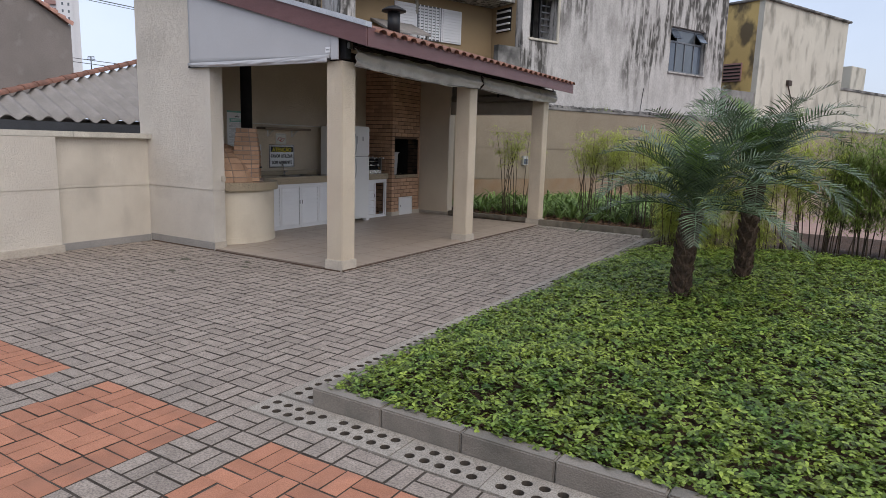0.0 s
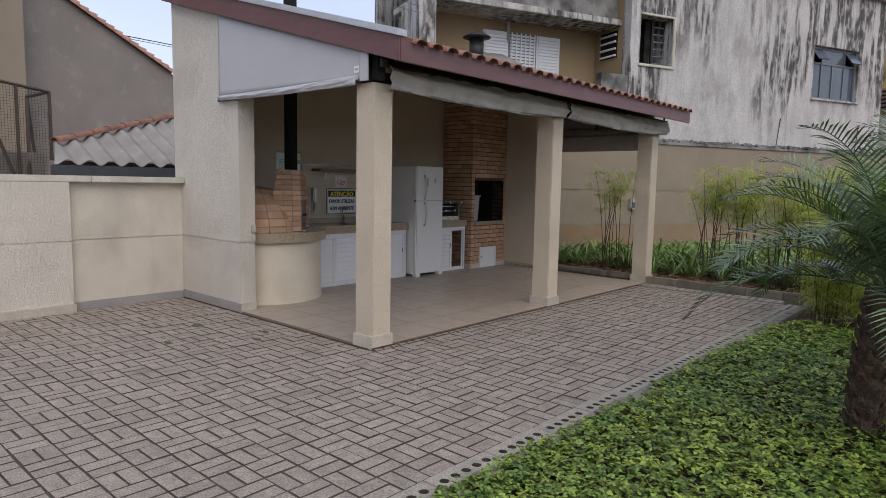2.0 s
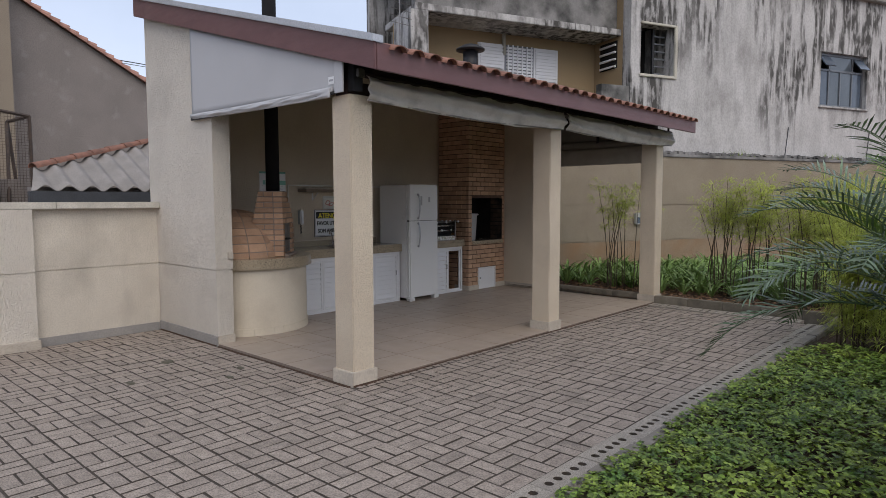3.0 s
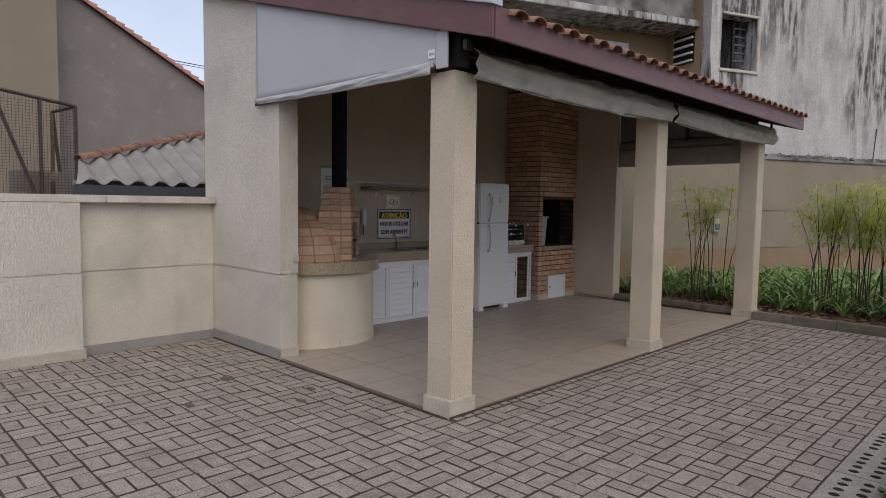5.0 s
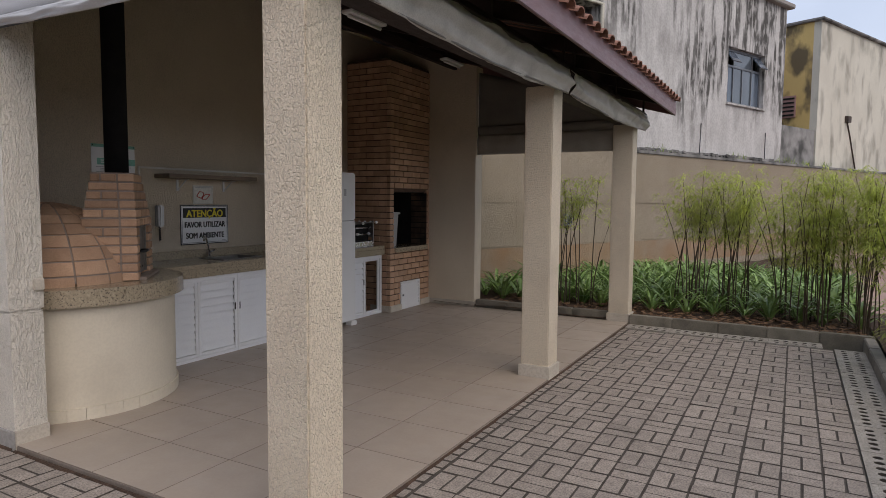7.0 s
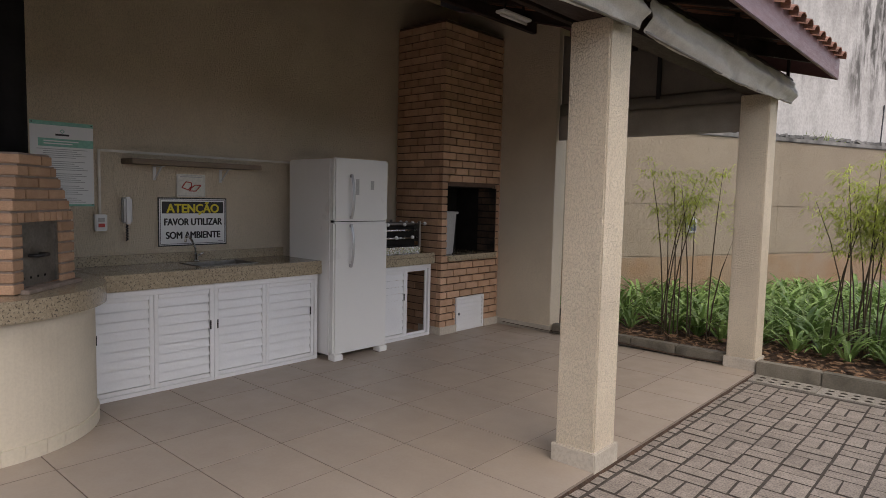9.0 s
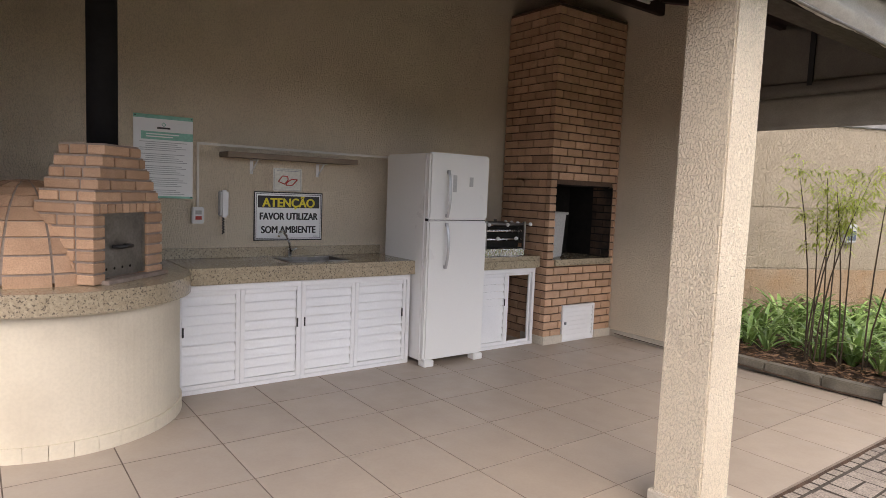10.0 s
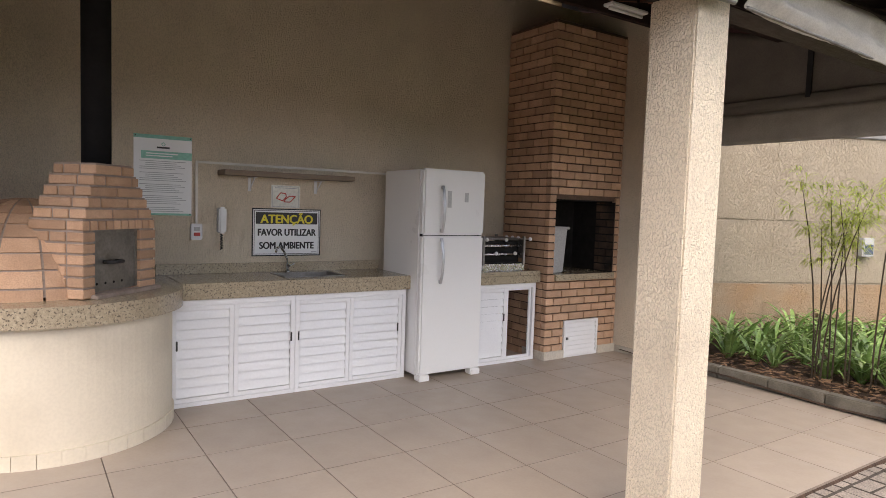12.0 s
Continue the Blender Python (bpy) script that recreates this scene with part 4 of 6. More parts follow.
for loop in ([(8.085, 1.51), (8.12, 1.557), (8.165, 1.552), (8.17, 1.525), (8.14, 1.49)], [(8.15, 1.482), (8.205, 1.482), (8.25, 1.53), (8.2, 1.532), (8.165, 1.508)]):
    for p, q in zip(loop, loop[1:] + loop[:1]):
        tube(bm, [(WX + 0.004, *p), (WX + 0.004, *q)], 0.0045, 6)
part("emblem", bm, INK_RED, notice, "red outline emblem")

poster = thing("rules_poster", "tall white printed poster with teal bands", "poster")
block("sheet", WX, WX + 0.003, 7.0, 7.41, 1.35, 1.952, PAPER, poster, "", 0.001)
block("band", WX + 0.003, WX + 0.0038, 7.0, 7.41, 1.925, 1.952, TEAL, poster, "teal print band")
block("band", WX + 0.003, WX + 0.0038, 7.05, 7.41, 1.775, 1.832, TEAL, poster, "teal print band")
block("band", WX + 0.003, WX + 0.0038, 7.0, 7.41, 1.35, 1.366, TEAL, poster, "teal print band")
bm = bmesh.new()
for k in range(4):
    tube(bm, [(WX + 0.004, 7.205 + 0.014 * math.cos(k * 1.57), 1.885 + 0.014 * math.sin(k * 1.57)), (WX + 0.004, 7.205 + 0.014 * math.cos(k * 1.57 + 1.57), 1.885 + 0.014 * math.sin(k * 1.57 + 1.57))], 0.0025, 5)
part("mark", bm, TEAL, poster)
block("print_line", WX + 0.003, WX + 0.0038, 7.16, 7.25, 1.853, 1.866, INK_BLACK, poster)
for z in (1.81, 1.792):
    block("print_line", WX + 0.0038, WX + 0.0044, 7.085, 7.31 - (0.04 if z < 1.8 else 0), z, z + 0.008, PAPER, poster)
for k in range(27):
    if k % 6 == 5:
        continue
    z = 1.755 - k * 0.0145
    y0 = 7.04 + (0.04 if k % 6 in (1, 2) else 0)
    block("print_line", WX + 0.003, WX + 0.0036, y0, y0 + 0.33 - 0.1 * ((k * 37) % 10) / 10 - (0.04 if y0 > 7.05 else 0), z, z + 0.0045, INK, poster)
for y, z in ((7.012, 1.94), (7.398, 1.94), (7.012, 1.362), (7.398, 1.362)):
    block("pin", WX + 0.004, WX + 0.007, y - 0.004, y + 0.004, z - 0.004, z + 0.004, INK_BLACK, poster)

switch = thing("switch_box", "white surface switch box with a red rocker", "switch")
block("box", WX, WX + 0.045, 7.4, 7.485, 1.165, 1.29, WHITE, switch, "", 0.006)
block("rocker", WX + 0.045, WX + 0.05, 7.42, 7.465, 1.195, 1.222, INK_RED, switch, "red rocker")
block("cover_line", WX + 0.045, WX + 0.048, 7.42, 7.465, 1.235, 1.265, PLASTIC, switch)
phone = thing("intercom_handset", "white wall intercom handset with a dangling black cord", "intercom")
block("cradle", WX, WX + 0.03, 7.6, 7.67, 1.22, 1.42, PLASTIC, phone, "", 0.008)
block("handset", WX + 0.03, WX + 0.065, 7.605, 7.665, 1.215, 1.425, WHITE, phone, "", 0.014)
bm = bmesh.new()
pts = [(WX + 0.03 + 0.008 * math.cos(k * 1.3), 7.633 + 0.008 * math.sin(k * 1.3), 1.225 - 0.0042 * k) for k in range(34)]
tube(bm, pts, 0.005, 6)
part("cord", bm, BLACK, phone, "coiled black cord", smooth=True)
shelf = thing("wall_shelf", "narrow grey-brown wooden wall shelf", "shelf")
block("board", WX, WX + 0.22, 7.605, 8.7, 1.678, 1.718, SHELFWOOD, shelf, "", 0.004)
for y in (7.86, 8.43):
    bm = bmesh.new()
    box(bm, WX, WX + 0.006, y - 0.012, y + 0.012, 1.56, 1.671)
    box(bm, WX, WX + 0.17, y - 0.012, y + 0.012, 1.665, 1.671)
    prism(bm, [(WX + 0.004, y - 0.004, 1.57), (WX + 0.012, y - 0.004, 1.57), (WX + 0.14, y - 0.004, 1.665), (WX + 0.12, y - 0.004, 1.665)], (0, 0.008, 0))
    part("bracket", bm, WHITE, shelf, "white steel bracket")
conduit = thing("cable_conduit", "painted cable conduit along the back wall", "conduit")
block("run", WX, WX + 0.014, 7.455, 9.3, 1.762, 1.78, CONDUIT, conduit, "", 0.003)
block("drop", WX, WX + 0.014, 7.437, 7.455, 1.29, 1.78, CONDUIT, conduit, "", 0.003)
# Small beige block for the worktop end jutting out at the pilaster.
end_block = thing("worktop_end", "small beige protrusion of the worktop end at the pilaster", "socket")
block("box", -7.12, -7.075, 5.80, 5.856, 0.93, 1.0, STONE_BASE, end_block, "", 0.004)

# ---- brick pizza oven ----
OV = Matrix.Translation((-7.22, 6.585, TOP)) @ Matrix.Rotation(math.radians(135), 4, "Z")
# local x runs along the door face away from the corner, local y along the other face away from the corner
oven = thing("pizza_oven", "orange brick pizza oven with a stepped front and a steel door", "oven")
COURSE = 0.0645
bh = 0.052


def brick_mesh(l, w, h, bev=0.004):
    """A brick with chamfered upper and outer edges, origin at its low corner."""
    bm = bmesh.new()
    box(bm, 0, l, 0, w, 0, h)
    bmesh.ops.recalc_face_normals(bm, faces=bm.faces)
    bmesh.ops.bevel(bm, geom=list(bm.edges), offset=bev, segments=1, affect="EDGES")
    me = bpy.data.meshes.new("brick")
    bm.to_mesh(me)
    bm.free()
    me.materials.append(BRICK)
    return me


brick_cache = {}


def brick(parent, l, w, h, m):
    key = (round(l, 3), round(w, 3), round(h, 3))
    if key not in brick_cache:
        brick_cache[key] = brick_mesh(*key)
    ob = new("brick", brick_cache[key])
    ob.parent = parent
    ob.matrix_local = m
    return ob


def course(parent, base, length, start, z, l=0.225, w=0.105, h=bh, gap=0.012):
    """A row of bricks along local x from 0 to length; start: the length of the first brick."""
    x, k = 0.0, 0
    while x < length - 0.02:
        b = min(start if k == 0 else l, length - x)
        if length - x - b < 0.05:
            b = length - x
        brick(parent, b - (gap if x + b < length - 0.001 else 0), w, h, base @ Matrix.Translation((x, 0, z)))
        x, k = x + b, k + 1


# front leaf (door face) and side leaf, course by course, stepping inwards above the door
FW, SW = 0.63, 0.37
for c in range(12):
    z = 0.004 + c * COURSE
    up = max(0, c - 6)
    sx, sy = 0.03 * up, 0.008 * up
    front = OV @ Matrix.Translation((sx, sy, 0))
    fl, sl = FW - 0.061 * up, SW - 0.014 * up
    if c < 6:
        brick(oven, 0.095, 0.105, bh, OV @ Matrix.Translation((0, 0, z)))
        brick(oven, 0.15, 0.105, bh, OV @ Matrix.Translation((FW - 0.15, 0, z)))
    elif c == 6:
        for k in range(10):
            brick(oven, 0.052, 0.105, bh, OV @ Matrix.Translation((k * 0.0635, 0, z)))
    else:
        course(oven, front, fl, 0.225 if c % 2 else 0.11, z)
    # the side leaf as a row of bricks turned a quarter
    x, k = 0.0, 0
    length = sl - 0.1175
    while x < length - 0.02:
        b = min((0.11 if c % 2 else 0.225) if k == 0 else 0.225, length - x)
        if length - x - b < 0.05:
            b = length - x
        brick(oven, b - 0.012, 0.105, bh, OV @ Matrix.Translation((sx + 0.105, sy + 0.1175 + x, z)) @ Matrix.Rotation(math.radians(90), 4, "Z"))
        x, k = x + b, k + 1
for c in range(12):
    up = max(0, c - 6)
    z = 0.002 + c * COURSE
    x0, x1, y0, y1 = 0.03 * up + 0.01, FW - 0.031 * up - 0.01, 0.008 * up + 0.01, SW - 0.006 * up - 0.01
    if c >= 6:
        block("mortar_bed", x0, x1, y0, y1, z, z + COURSE, MORTAR_GREY, oven, m=OV)
    else:
        for q in ((x0, x0 + 0.08, y0, y1), (x1 - 0.13, x1, y0, y1), (x0 + 0.08, x1 - 0.13, y1 - 0.05, y1)):
            block("mortar_bed", *q, z, z + COURSE, MORTAR_GREY, oven, m=OV)
bm = bmesh.new()
box(bm, 0.1, FW - 0.155, 0.03, 0.045, 0.03, 0.385, OV)
door = part("oven_door", bm, STEEL, oven, "dull steel oven door", 0.002)
for b in ((0.095, 0.115, 0.02, 0.05, 0.03, 0.39), (FW - 0.17, FW - 0.15, 0.02, 0.05, 0.03, 0.39), (0.095, FW - 0.15, 0.02, 0.05, 0.37, 0.392)):
    bm = bmesh.new()
    box(bm, *b, OV)
    part("door_frame", bm, STEEL, door, "", 0.002)
for k in range(4):
    bm = bmesh.new()
    tube(bm, [OV @ Vector((0.14 + k * 0.07, 0.031, 0.075)), OV @ Vector((0.14 + k * 0.07, 0.0285, 0.075))], 0.008, 10)
    part("vent_hole", bm, DARK, door, "dark vent hole")
bm = bmesh.new()
tube(bm, [OV @ Vector((0.2, 0.03, 0.2)), OV @ Vector((0.2, -0.02, 0.2)), OV @ Vector((0.3, -0.02, 0.2)), OV @ Vector((0.3, 0.03, 0.2))], 0.011, 8)
part("handle", bm, BLACK, door, "black bar handle", smooth=True)
bm = bmesh.new()
box(bm, 0.06, FW - 0.0, -0.045, 0.03, 0.0, 0.022, OV)
part("sill", bm, MORTAR_GREY, oven, "cement sill", 0.004)

# dome of rows of curved bricks
DC, DR = Vector((-7.9, 6.33, TOP - 0.08)), 0.64
rows = 9
for r in range(rows):
    e0, e1 = r * 0.162 + 0.08, r * 0.162 + 0.224
    e1 = min(e1, 1.5)
    n = 17
    for k in range(n):
        a0 = 2 * math.pi * (k + 0.35) / n
        a1 = a0 + 2 * math.pi / n - 0.014 / (DR * math.cos(e0))
        mid = Vector((math.cos((a0 + a1) / 2), math.sin((a0 + a1) / 2), 0))
        p = DC + mid * DR * math.cos(e0)
        if p.y < 5.86 or p.x < -8.36 or (OV.inverted() @ p).x > 0.06 and (OV.inverted() @ p).y < SW - 0.12 and (OV.inverted() @ p).x < FW:
            continue
        vs, steps = [], 3
        for rad in (DR - 0.06, DR):
            for e in (e0, e1):
                for i in range(steps + 1):
                    a = a0 + (a1 - a0) * i / steps
                    vs.append(DC + Vector((math.cos(e) * math.cos(a), math.cos(e) * math.sin(a), math.sin(e))) * rad)
        s = steps + 1
        fs = []
        for i in range(steps):
            fs += [(2 * s + i, 2 * s + i + 1, 3 * s + i + 1, 3 * s + i), (i, s + i, s + i + 1, i + 1), (i, i + 1, 2 * s + i + 1, 2 * s + i), (s + i, 3 * s + i, 3 * s + i + 1, s + i + 1)]
        fs += [(0, 2 * s, 3 * s, s), (s - 1, 2 * s - 1, 4 * s - 1, 3 * s - 1)]
        ob = new("dome_brick", quads("dome_brick", vs, fs, BRICK))
        ob.parent = oven
bm = bmesh.new()
bmesh.ops.create_uvsphere(bm, u_segments=40, v_segments=20, radius=DR - 0.006, matrix=Matrix.Translation(DC))
bmesh.ops.delete(bm, geom=[v for v in bm.verts if v.co.z < TOP + 0.001 or v.co.y < 5.865 or v.co.x < BACKX + 0.01], context="VERTS")
part("dome_mortar", bm, MORTAR_GREY, oven, "grey mortar dome", smooth=True)
flue = thing("oven_flue", "matt black steel flue pipe rising from the oven", "flue")
bm = bmesh.new()
lathe(bm, [(0.082, 0), (0.082, 2.62)], (-7.58, 6.685, 1.66), 28)
part("pipe", bm, FLUE, flue, smooth=True)
for k, (x, y) in enumerate(((-7.58, 6.685),)):
    bm = bmesh.new()
    lathe(bm, [(0.16, 0), (0.16, 0.02), (0.03, 0.1), (0.0, 0.105)], (x, y, 4.33), 24)
    part("cowl", bm, BLACK, flue, smooth=True)

# ---- brick barbecue with its chimney ----
bbq = thing("barbecue", "orange brick barbecue with a tall chimney breast", "barbecue")
BX, BY0, BY1, BZ = -7.69, 10.53, 11.538, 3.3
OP = (10.625, 11.46, 0.855, 1.60)
HATCH = (10.79, 11.27, 0.02, 0.40)
BC, BL = 0.0776, 0.213
s = 0.022
for x0, x1, y0, y1, z0, z1 in ((-8.39, BX - s, BY0 + s, BY1, 1.60, BZ - 0.005), (-8.39, BX - s, BY0 + s, BY1, 0.012, 0.8), (-8.39, BX - s, BY0 + s, OP[0] - 0.01, 0.8, 1.6), (-8.39, BX - s, OP[1] + 0.01, BY1, 0.8, 1.6), (-8.39, -8.3, OP[0] - 0.01, OP[1] + 0.01, 0.8, 1.6)):
    block("core", x0, x1, y0, y1, z0, z1, MORTAR, bbq)
bm = bmesh.new()
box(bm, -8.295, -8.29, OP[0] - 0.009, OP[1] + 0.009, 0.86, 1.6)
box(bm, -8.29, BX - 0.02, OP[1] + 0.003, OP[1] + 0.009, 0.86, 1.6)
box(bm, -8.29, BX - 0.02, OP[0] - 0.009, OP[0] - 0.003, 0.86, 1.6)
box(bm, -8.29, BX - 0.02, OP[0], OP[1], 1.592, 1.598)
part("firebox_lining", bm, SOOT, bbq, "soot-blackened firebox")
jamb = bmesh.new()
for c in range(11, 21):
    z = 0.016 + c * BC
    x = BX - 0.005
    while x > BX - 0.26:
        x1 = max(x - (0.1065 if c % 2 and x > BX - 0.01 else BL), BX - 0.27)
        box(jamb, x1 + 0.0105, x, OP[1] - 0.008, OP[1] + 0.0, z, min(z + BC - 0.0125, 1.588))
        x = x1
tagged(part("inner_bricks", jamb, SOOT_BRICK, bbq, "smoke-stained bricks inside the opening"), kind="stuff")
block("hearth_sill", -8.28, BX + 0.025, OP[0] + 0.002, OP[1] - 0.002, 0.80, 0.862, GRANITE, bbq, "speckled granite sill", 0.004)
left_rest = bmesh.new()
for c in range(42):
    z = 0.016 + c * BC
    h = BC - 0.0125
    if z + h > BZ:
        continue
    # front face
    y, k = BY0, 0
    while y < BY1 - 0.01:
        l = 0.1065 if (k == 0 and c % 2) else BL
        y1 = min(y + l, BY1)
        segs = [(y, y1)]
        for a, b, lo, hi in (OP, HATCH):
            if z + h > lo + 0.01 and z < hi - 0.012:
                segs = [q for p in segs for q in ((p[0], min(p[1], a)), (max(p[0], b), p[1])) if q[1] - q[0] > 0.02]
        for a, b in segs:
            brick(bbq, b - a - 0.0105, 0.06, h, Matrix.Translation((BX + rng.uniform(-0.002, 0.002), a, z)) @ Matrix.Rotation(math.pi / 2, 4, "Z"))
        y, k = y1, k + 1
    # left face: bricks along x, joined
    x, k = BX - 0.063, 0
    while x > -8.37:
        l = 0.1065 if (k == 0 and not c % 2) else BL
        x1 = max(x - l, -8.39)
        o = rng.uniform(-0.0015, 0.0015)
        box(left_rest, x1 + 0.0105, x, BY0 + o, BY0 + 0.06, z, z + h)
        x, k = x1, k + 1
ob = part("brick_face", left_rest, BRICK_REST, bbq, "joined side bricks", 0.0)
tagged(ob, kind="stuff")
hatch = new("ash_hatch")
hatch.parent = bbq
HX = BX + 0.006
for b in ((HATCH[0], HATCH[1], 0.365, 0.392), (HATCH[0], HATCH[1], 0.022, 0.045), (HATCH[0], HATCH[0] + 0.025, 0.045, 0.365), (HATCH[1] - 0.025, HATCH[1], 0.045, 0.365)):
    block("hatch_frame", BX - 0.03, HX, *b, WHITE, hatch, "", 0.003)
for k in range(7):
    z = 0.046 + k * 0.0455
    bm = bmesh.new()
    prism(bm, [(HX - 0.024, HATCH[0] + 0.025, z + 0.044), (HX - 0.004, HATCH[0] + 0.025, z + 0.004), (HX - 0.003, HATCH[0] + 0.025, z), (HX - 0.026, HATCH[0] + 0.025, z)], (0, HATCH[1] - HATCH[0] - 0.05, 0))
    part("slat", bm, WHITE, hatch)
block("catch", HX, HX + 0.012, HATCH[0] + 0.03, HATCH[0] + 0.05, 0.2, 0.225, ALUM, hatch, "small grey catch")
for y0, y1 in ((BY0 - 0.012, 10.79), (11.272, BY1 - 0.002)):
    block("foot_tile", BX + 0.001, BX + 0.014, y0, y1, 0.02, 0.105, STONE_BASE, bbq, "", 0.003)
block("foot_tile", -8.0, BX + 0.0, BY0 - 0.012, BY0 - 0.001, 0.02, 0.105, STONE_BASE, bbq, "", 0.003)
bin_ = thing("plastic_bin", "tapered grey plastic bin inside the barbecue opening", "bin")
bm = bmesh.new()
bx, by = -7.92, 10.765
v = [bm.verts.new((bx + sx * w * 0.5, by + sy * d * 0.5, z)) for z, w, d in ((0.864, 0.22, 0.2), (1.31, 0.26, 0.24)) for sx, sy in ((-1, -1), (1, -1), (1, 1), (-1, 1))]
for f in ((0, 3, 2, 1), (0, 1, 5, 4), (1, 2, 6, 5), (2, 3, 7, 6), (3, 0, 4, 7), (4, 5, 6, 7)):
    bm.faces.new([v[i] for i in f])
part("body", bm, PLASTIC, bin_, "", 0.012)
block("rim", bx - 0.15, bx + 0.15, by - 0.135, by + 0.135, 1.3, 1.325, PLASTIC, bin_, "", 0.008)
cowl = thing("chimney_cowl", "black steel chimney cowl above the tiles", "chimney cowl")
bm = bmesh.new()
lathe(bm, [(0.13, 0), (0.13, 0.42)], (-8.05, 11.0, 3.72), 24)
part("pipe", bm, BLACK, cowl, smooth=True)
bm = bmesh.new()
lathe(bm, [(0.25, 0), (0.25, 0.025), (0.13, 0.09), (0.06, 0.11), (0.0, 0.112)], (-8.05, 11.0, 4.16), 24)
part("cap", bm, BLACK, cowl, smooth=True)

# ---- neighbouring buildings beyond the yellow wall ----
def wbox(name, s0, s1, n0, n1, z0, z1, mat, parent, label="", bevel=0.0):
    return block(name, s0, s1, n0, n1, z0, z1, mat, parent, label, bevel, WALL_M)


grey = thing("concrete_house", "unpainted two-storey house of streaked grey concrete", "house", tuple(WALL_M @ Vector((4, 3, 0))))
N0, N1 = 0.3, 0.55
front = new("front_wall")
front.parent = grey
front.matrix_parent_inverse = grey.matrix_basis.inverted()
for s0, s1, z0, z1 in ((0.37, 0.64, 0, 6.6), (0.64, 1.55, 0, 4.23), (0.64, 1.55, 5.26, 6.6), (1.55, 6.33, 0, 6.6), (6.33, 8.12, 0, 3.89), (6.33, 8.12, 5.22, 6.6), (8.12, 9.2, 0, 6.6)):
    wbox("wall_panel", s0, s1, N0, N1, z0, z1, CONCRETE, front)
wbox("wall", 8.95, 9.2, N1, 3.2, 0, 6.6, CONCRETE, grey)
wbox("wall", 0.37, 0.6, N1, 1.5, 0, 6.6, TAN, grey, "tan painted return wall")
wbox("wall", -4.4, 9.2, 3.2, 3.4, 0, 6.6, CONCRETE, grey)
wbox("roof", -4.5, 9.35, 0.15, 3.5, 6.6, 6.72, FIBRE, grey, "grey fibre-cement roof edge", 0.02)
wbox("parapet", -4.3, 0.37, 0.75, 0.95, 5.16, 6.6, CONCRETE_DARK, grey, "blackened concrete balcony parapet", 0.01)
wbox("balcony_slab", -4.35, 0.37, 0.6, 2.3, 5.05, 5.18, CONCRETE, grey, "", 0.01)
wbox("wall", -4.4, 1.9, 1.5, 1.7, 0, 5.05, TAN, grey, "tan painted recessed wall")
wbox("wall", -4.45, -4.1, 0.6, 1.5, 0, 5.05, CONCRETE, grey, "bare concrete side pier")
wbox("wall", -0.35, 0.37, 0.32, 0.5, 0, 3.95, CONCRETE_DARK, grey, "black-stained low wall")
wbox("downpipe", -2.05, -1.98, 1.42, 1.49, 4.6, 5.05, BUFF, grey, "pale downpipe", 0.01)
bm = bmesh.new()
prism(bm, [(-3.25, 0.6, 3.95), (-3.25, 0.6, 4.0), (-3.25, 1.5, 4.36), (-3.25, 1.5, 4.3)], (1.1, 0, 0), WALL_M)
part("lean_to_sheet", bm, FIBRE, grey, "grey fibre-cement lean-to sheet", 0.004)
for s0 in (-3.2, -2.25):
    wbox("lean_to_post", s0, s0 + 0.06, 0.62, 0.68, 0, 3.97, CONCRETE_DARK, grey)
# deep dark opening with a leaning frame
op = new("window")
op.parent = grey
op.matrix_parent_inverse = grey.matrix_basis.inverted()
wbox("reveal", 0.6, 1.6, 1.2, 1.25, 4.1, 5.4, DARK, op, "dark room behind")
wbox("reveal", 0.58, 0.64, N1, 1.2, 4.1, 5.4, CONCRETE, op)
wbox("reveal", 1.55, 1.6, N1, 1.2, 4.1, 5.4, CONCRETE, op)
wbox("window_frame", 1.18, 1.23, N1, 0.6, 4.23, 5.26, BLACK, op, "dark steel sash")
for k in range(6):
    wbox("louvre", 1.23, 1.54, 0.56, 0.6, 4.3 + k * 0.16, 4.33 + k * 0.16, ALUM, op)
for s0, s1, z0, z1 in ((0.62, 1.6, 5.26, 5.31), (1.55, 1.63, 4.2, 5.31), (0.6, 1.62, 4.17, 4.23)):
    wbox("surround", s0, s1, N0 - 0.04, N0 + 0.01, z0, z1, BUFF, op, "pale mortar surround", 0.01)
# aluminium window with tilted top vents
win = new("window")
win.parent = grey
win.matrix_parent_inverse = grey.matrix_basis.inverted()
A0, A1, B0, B1 = 6.33, 8.12, 3.89, 5.22
wbox("reveal", A0 - 0.02, A1 + 0.02, 0.9, 0.95, B0, B1, DARK, win)
for s0, s1, z0, z1 in ((A0, A1, B0, B0 + 0.06), (A0, A1, B1 - 0.06, B1), (A0, A0 + 0.06, B0, B1), (A1 - 0.06, A1, B0, B1), (A0, A1, 4.78, 4.83), (6.76, 6.81, B0, B1), (7.2, 7.25, B0, 4.8), (7.66, 7.71, B0, B1)):
    wbox("window_frame", s0, s1, 0.4, 0.46, z0, z1, ALUM, win, "", 0.004)
for k, (s0, s1) in enumerate(((A0 + 0.06, 6.76), (6.81, 7.2), (7.25, 7.66), (7.71, A1 - 0.06))):
    wbox("pane", s0, s1, 0.425, 0.435, B0 + 0.06, 4.78, WINGLASS if k in (1, 2) else PALEGLASS, win)
wbox("pane", 6.81, 7.66, 0.425, 0.435, 4.83, B1 - 0.06, WINGLASS, win)
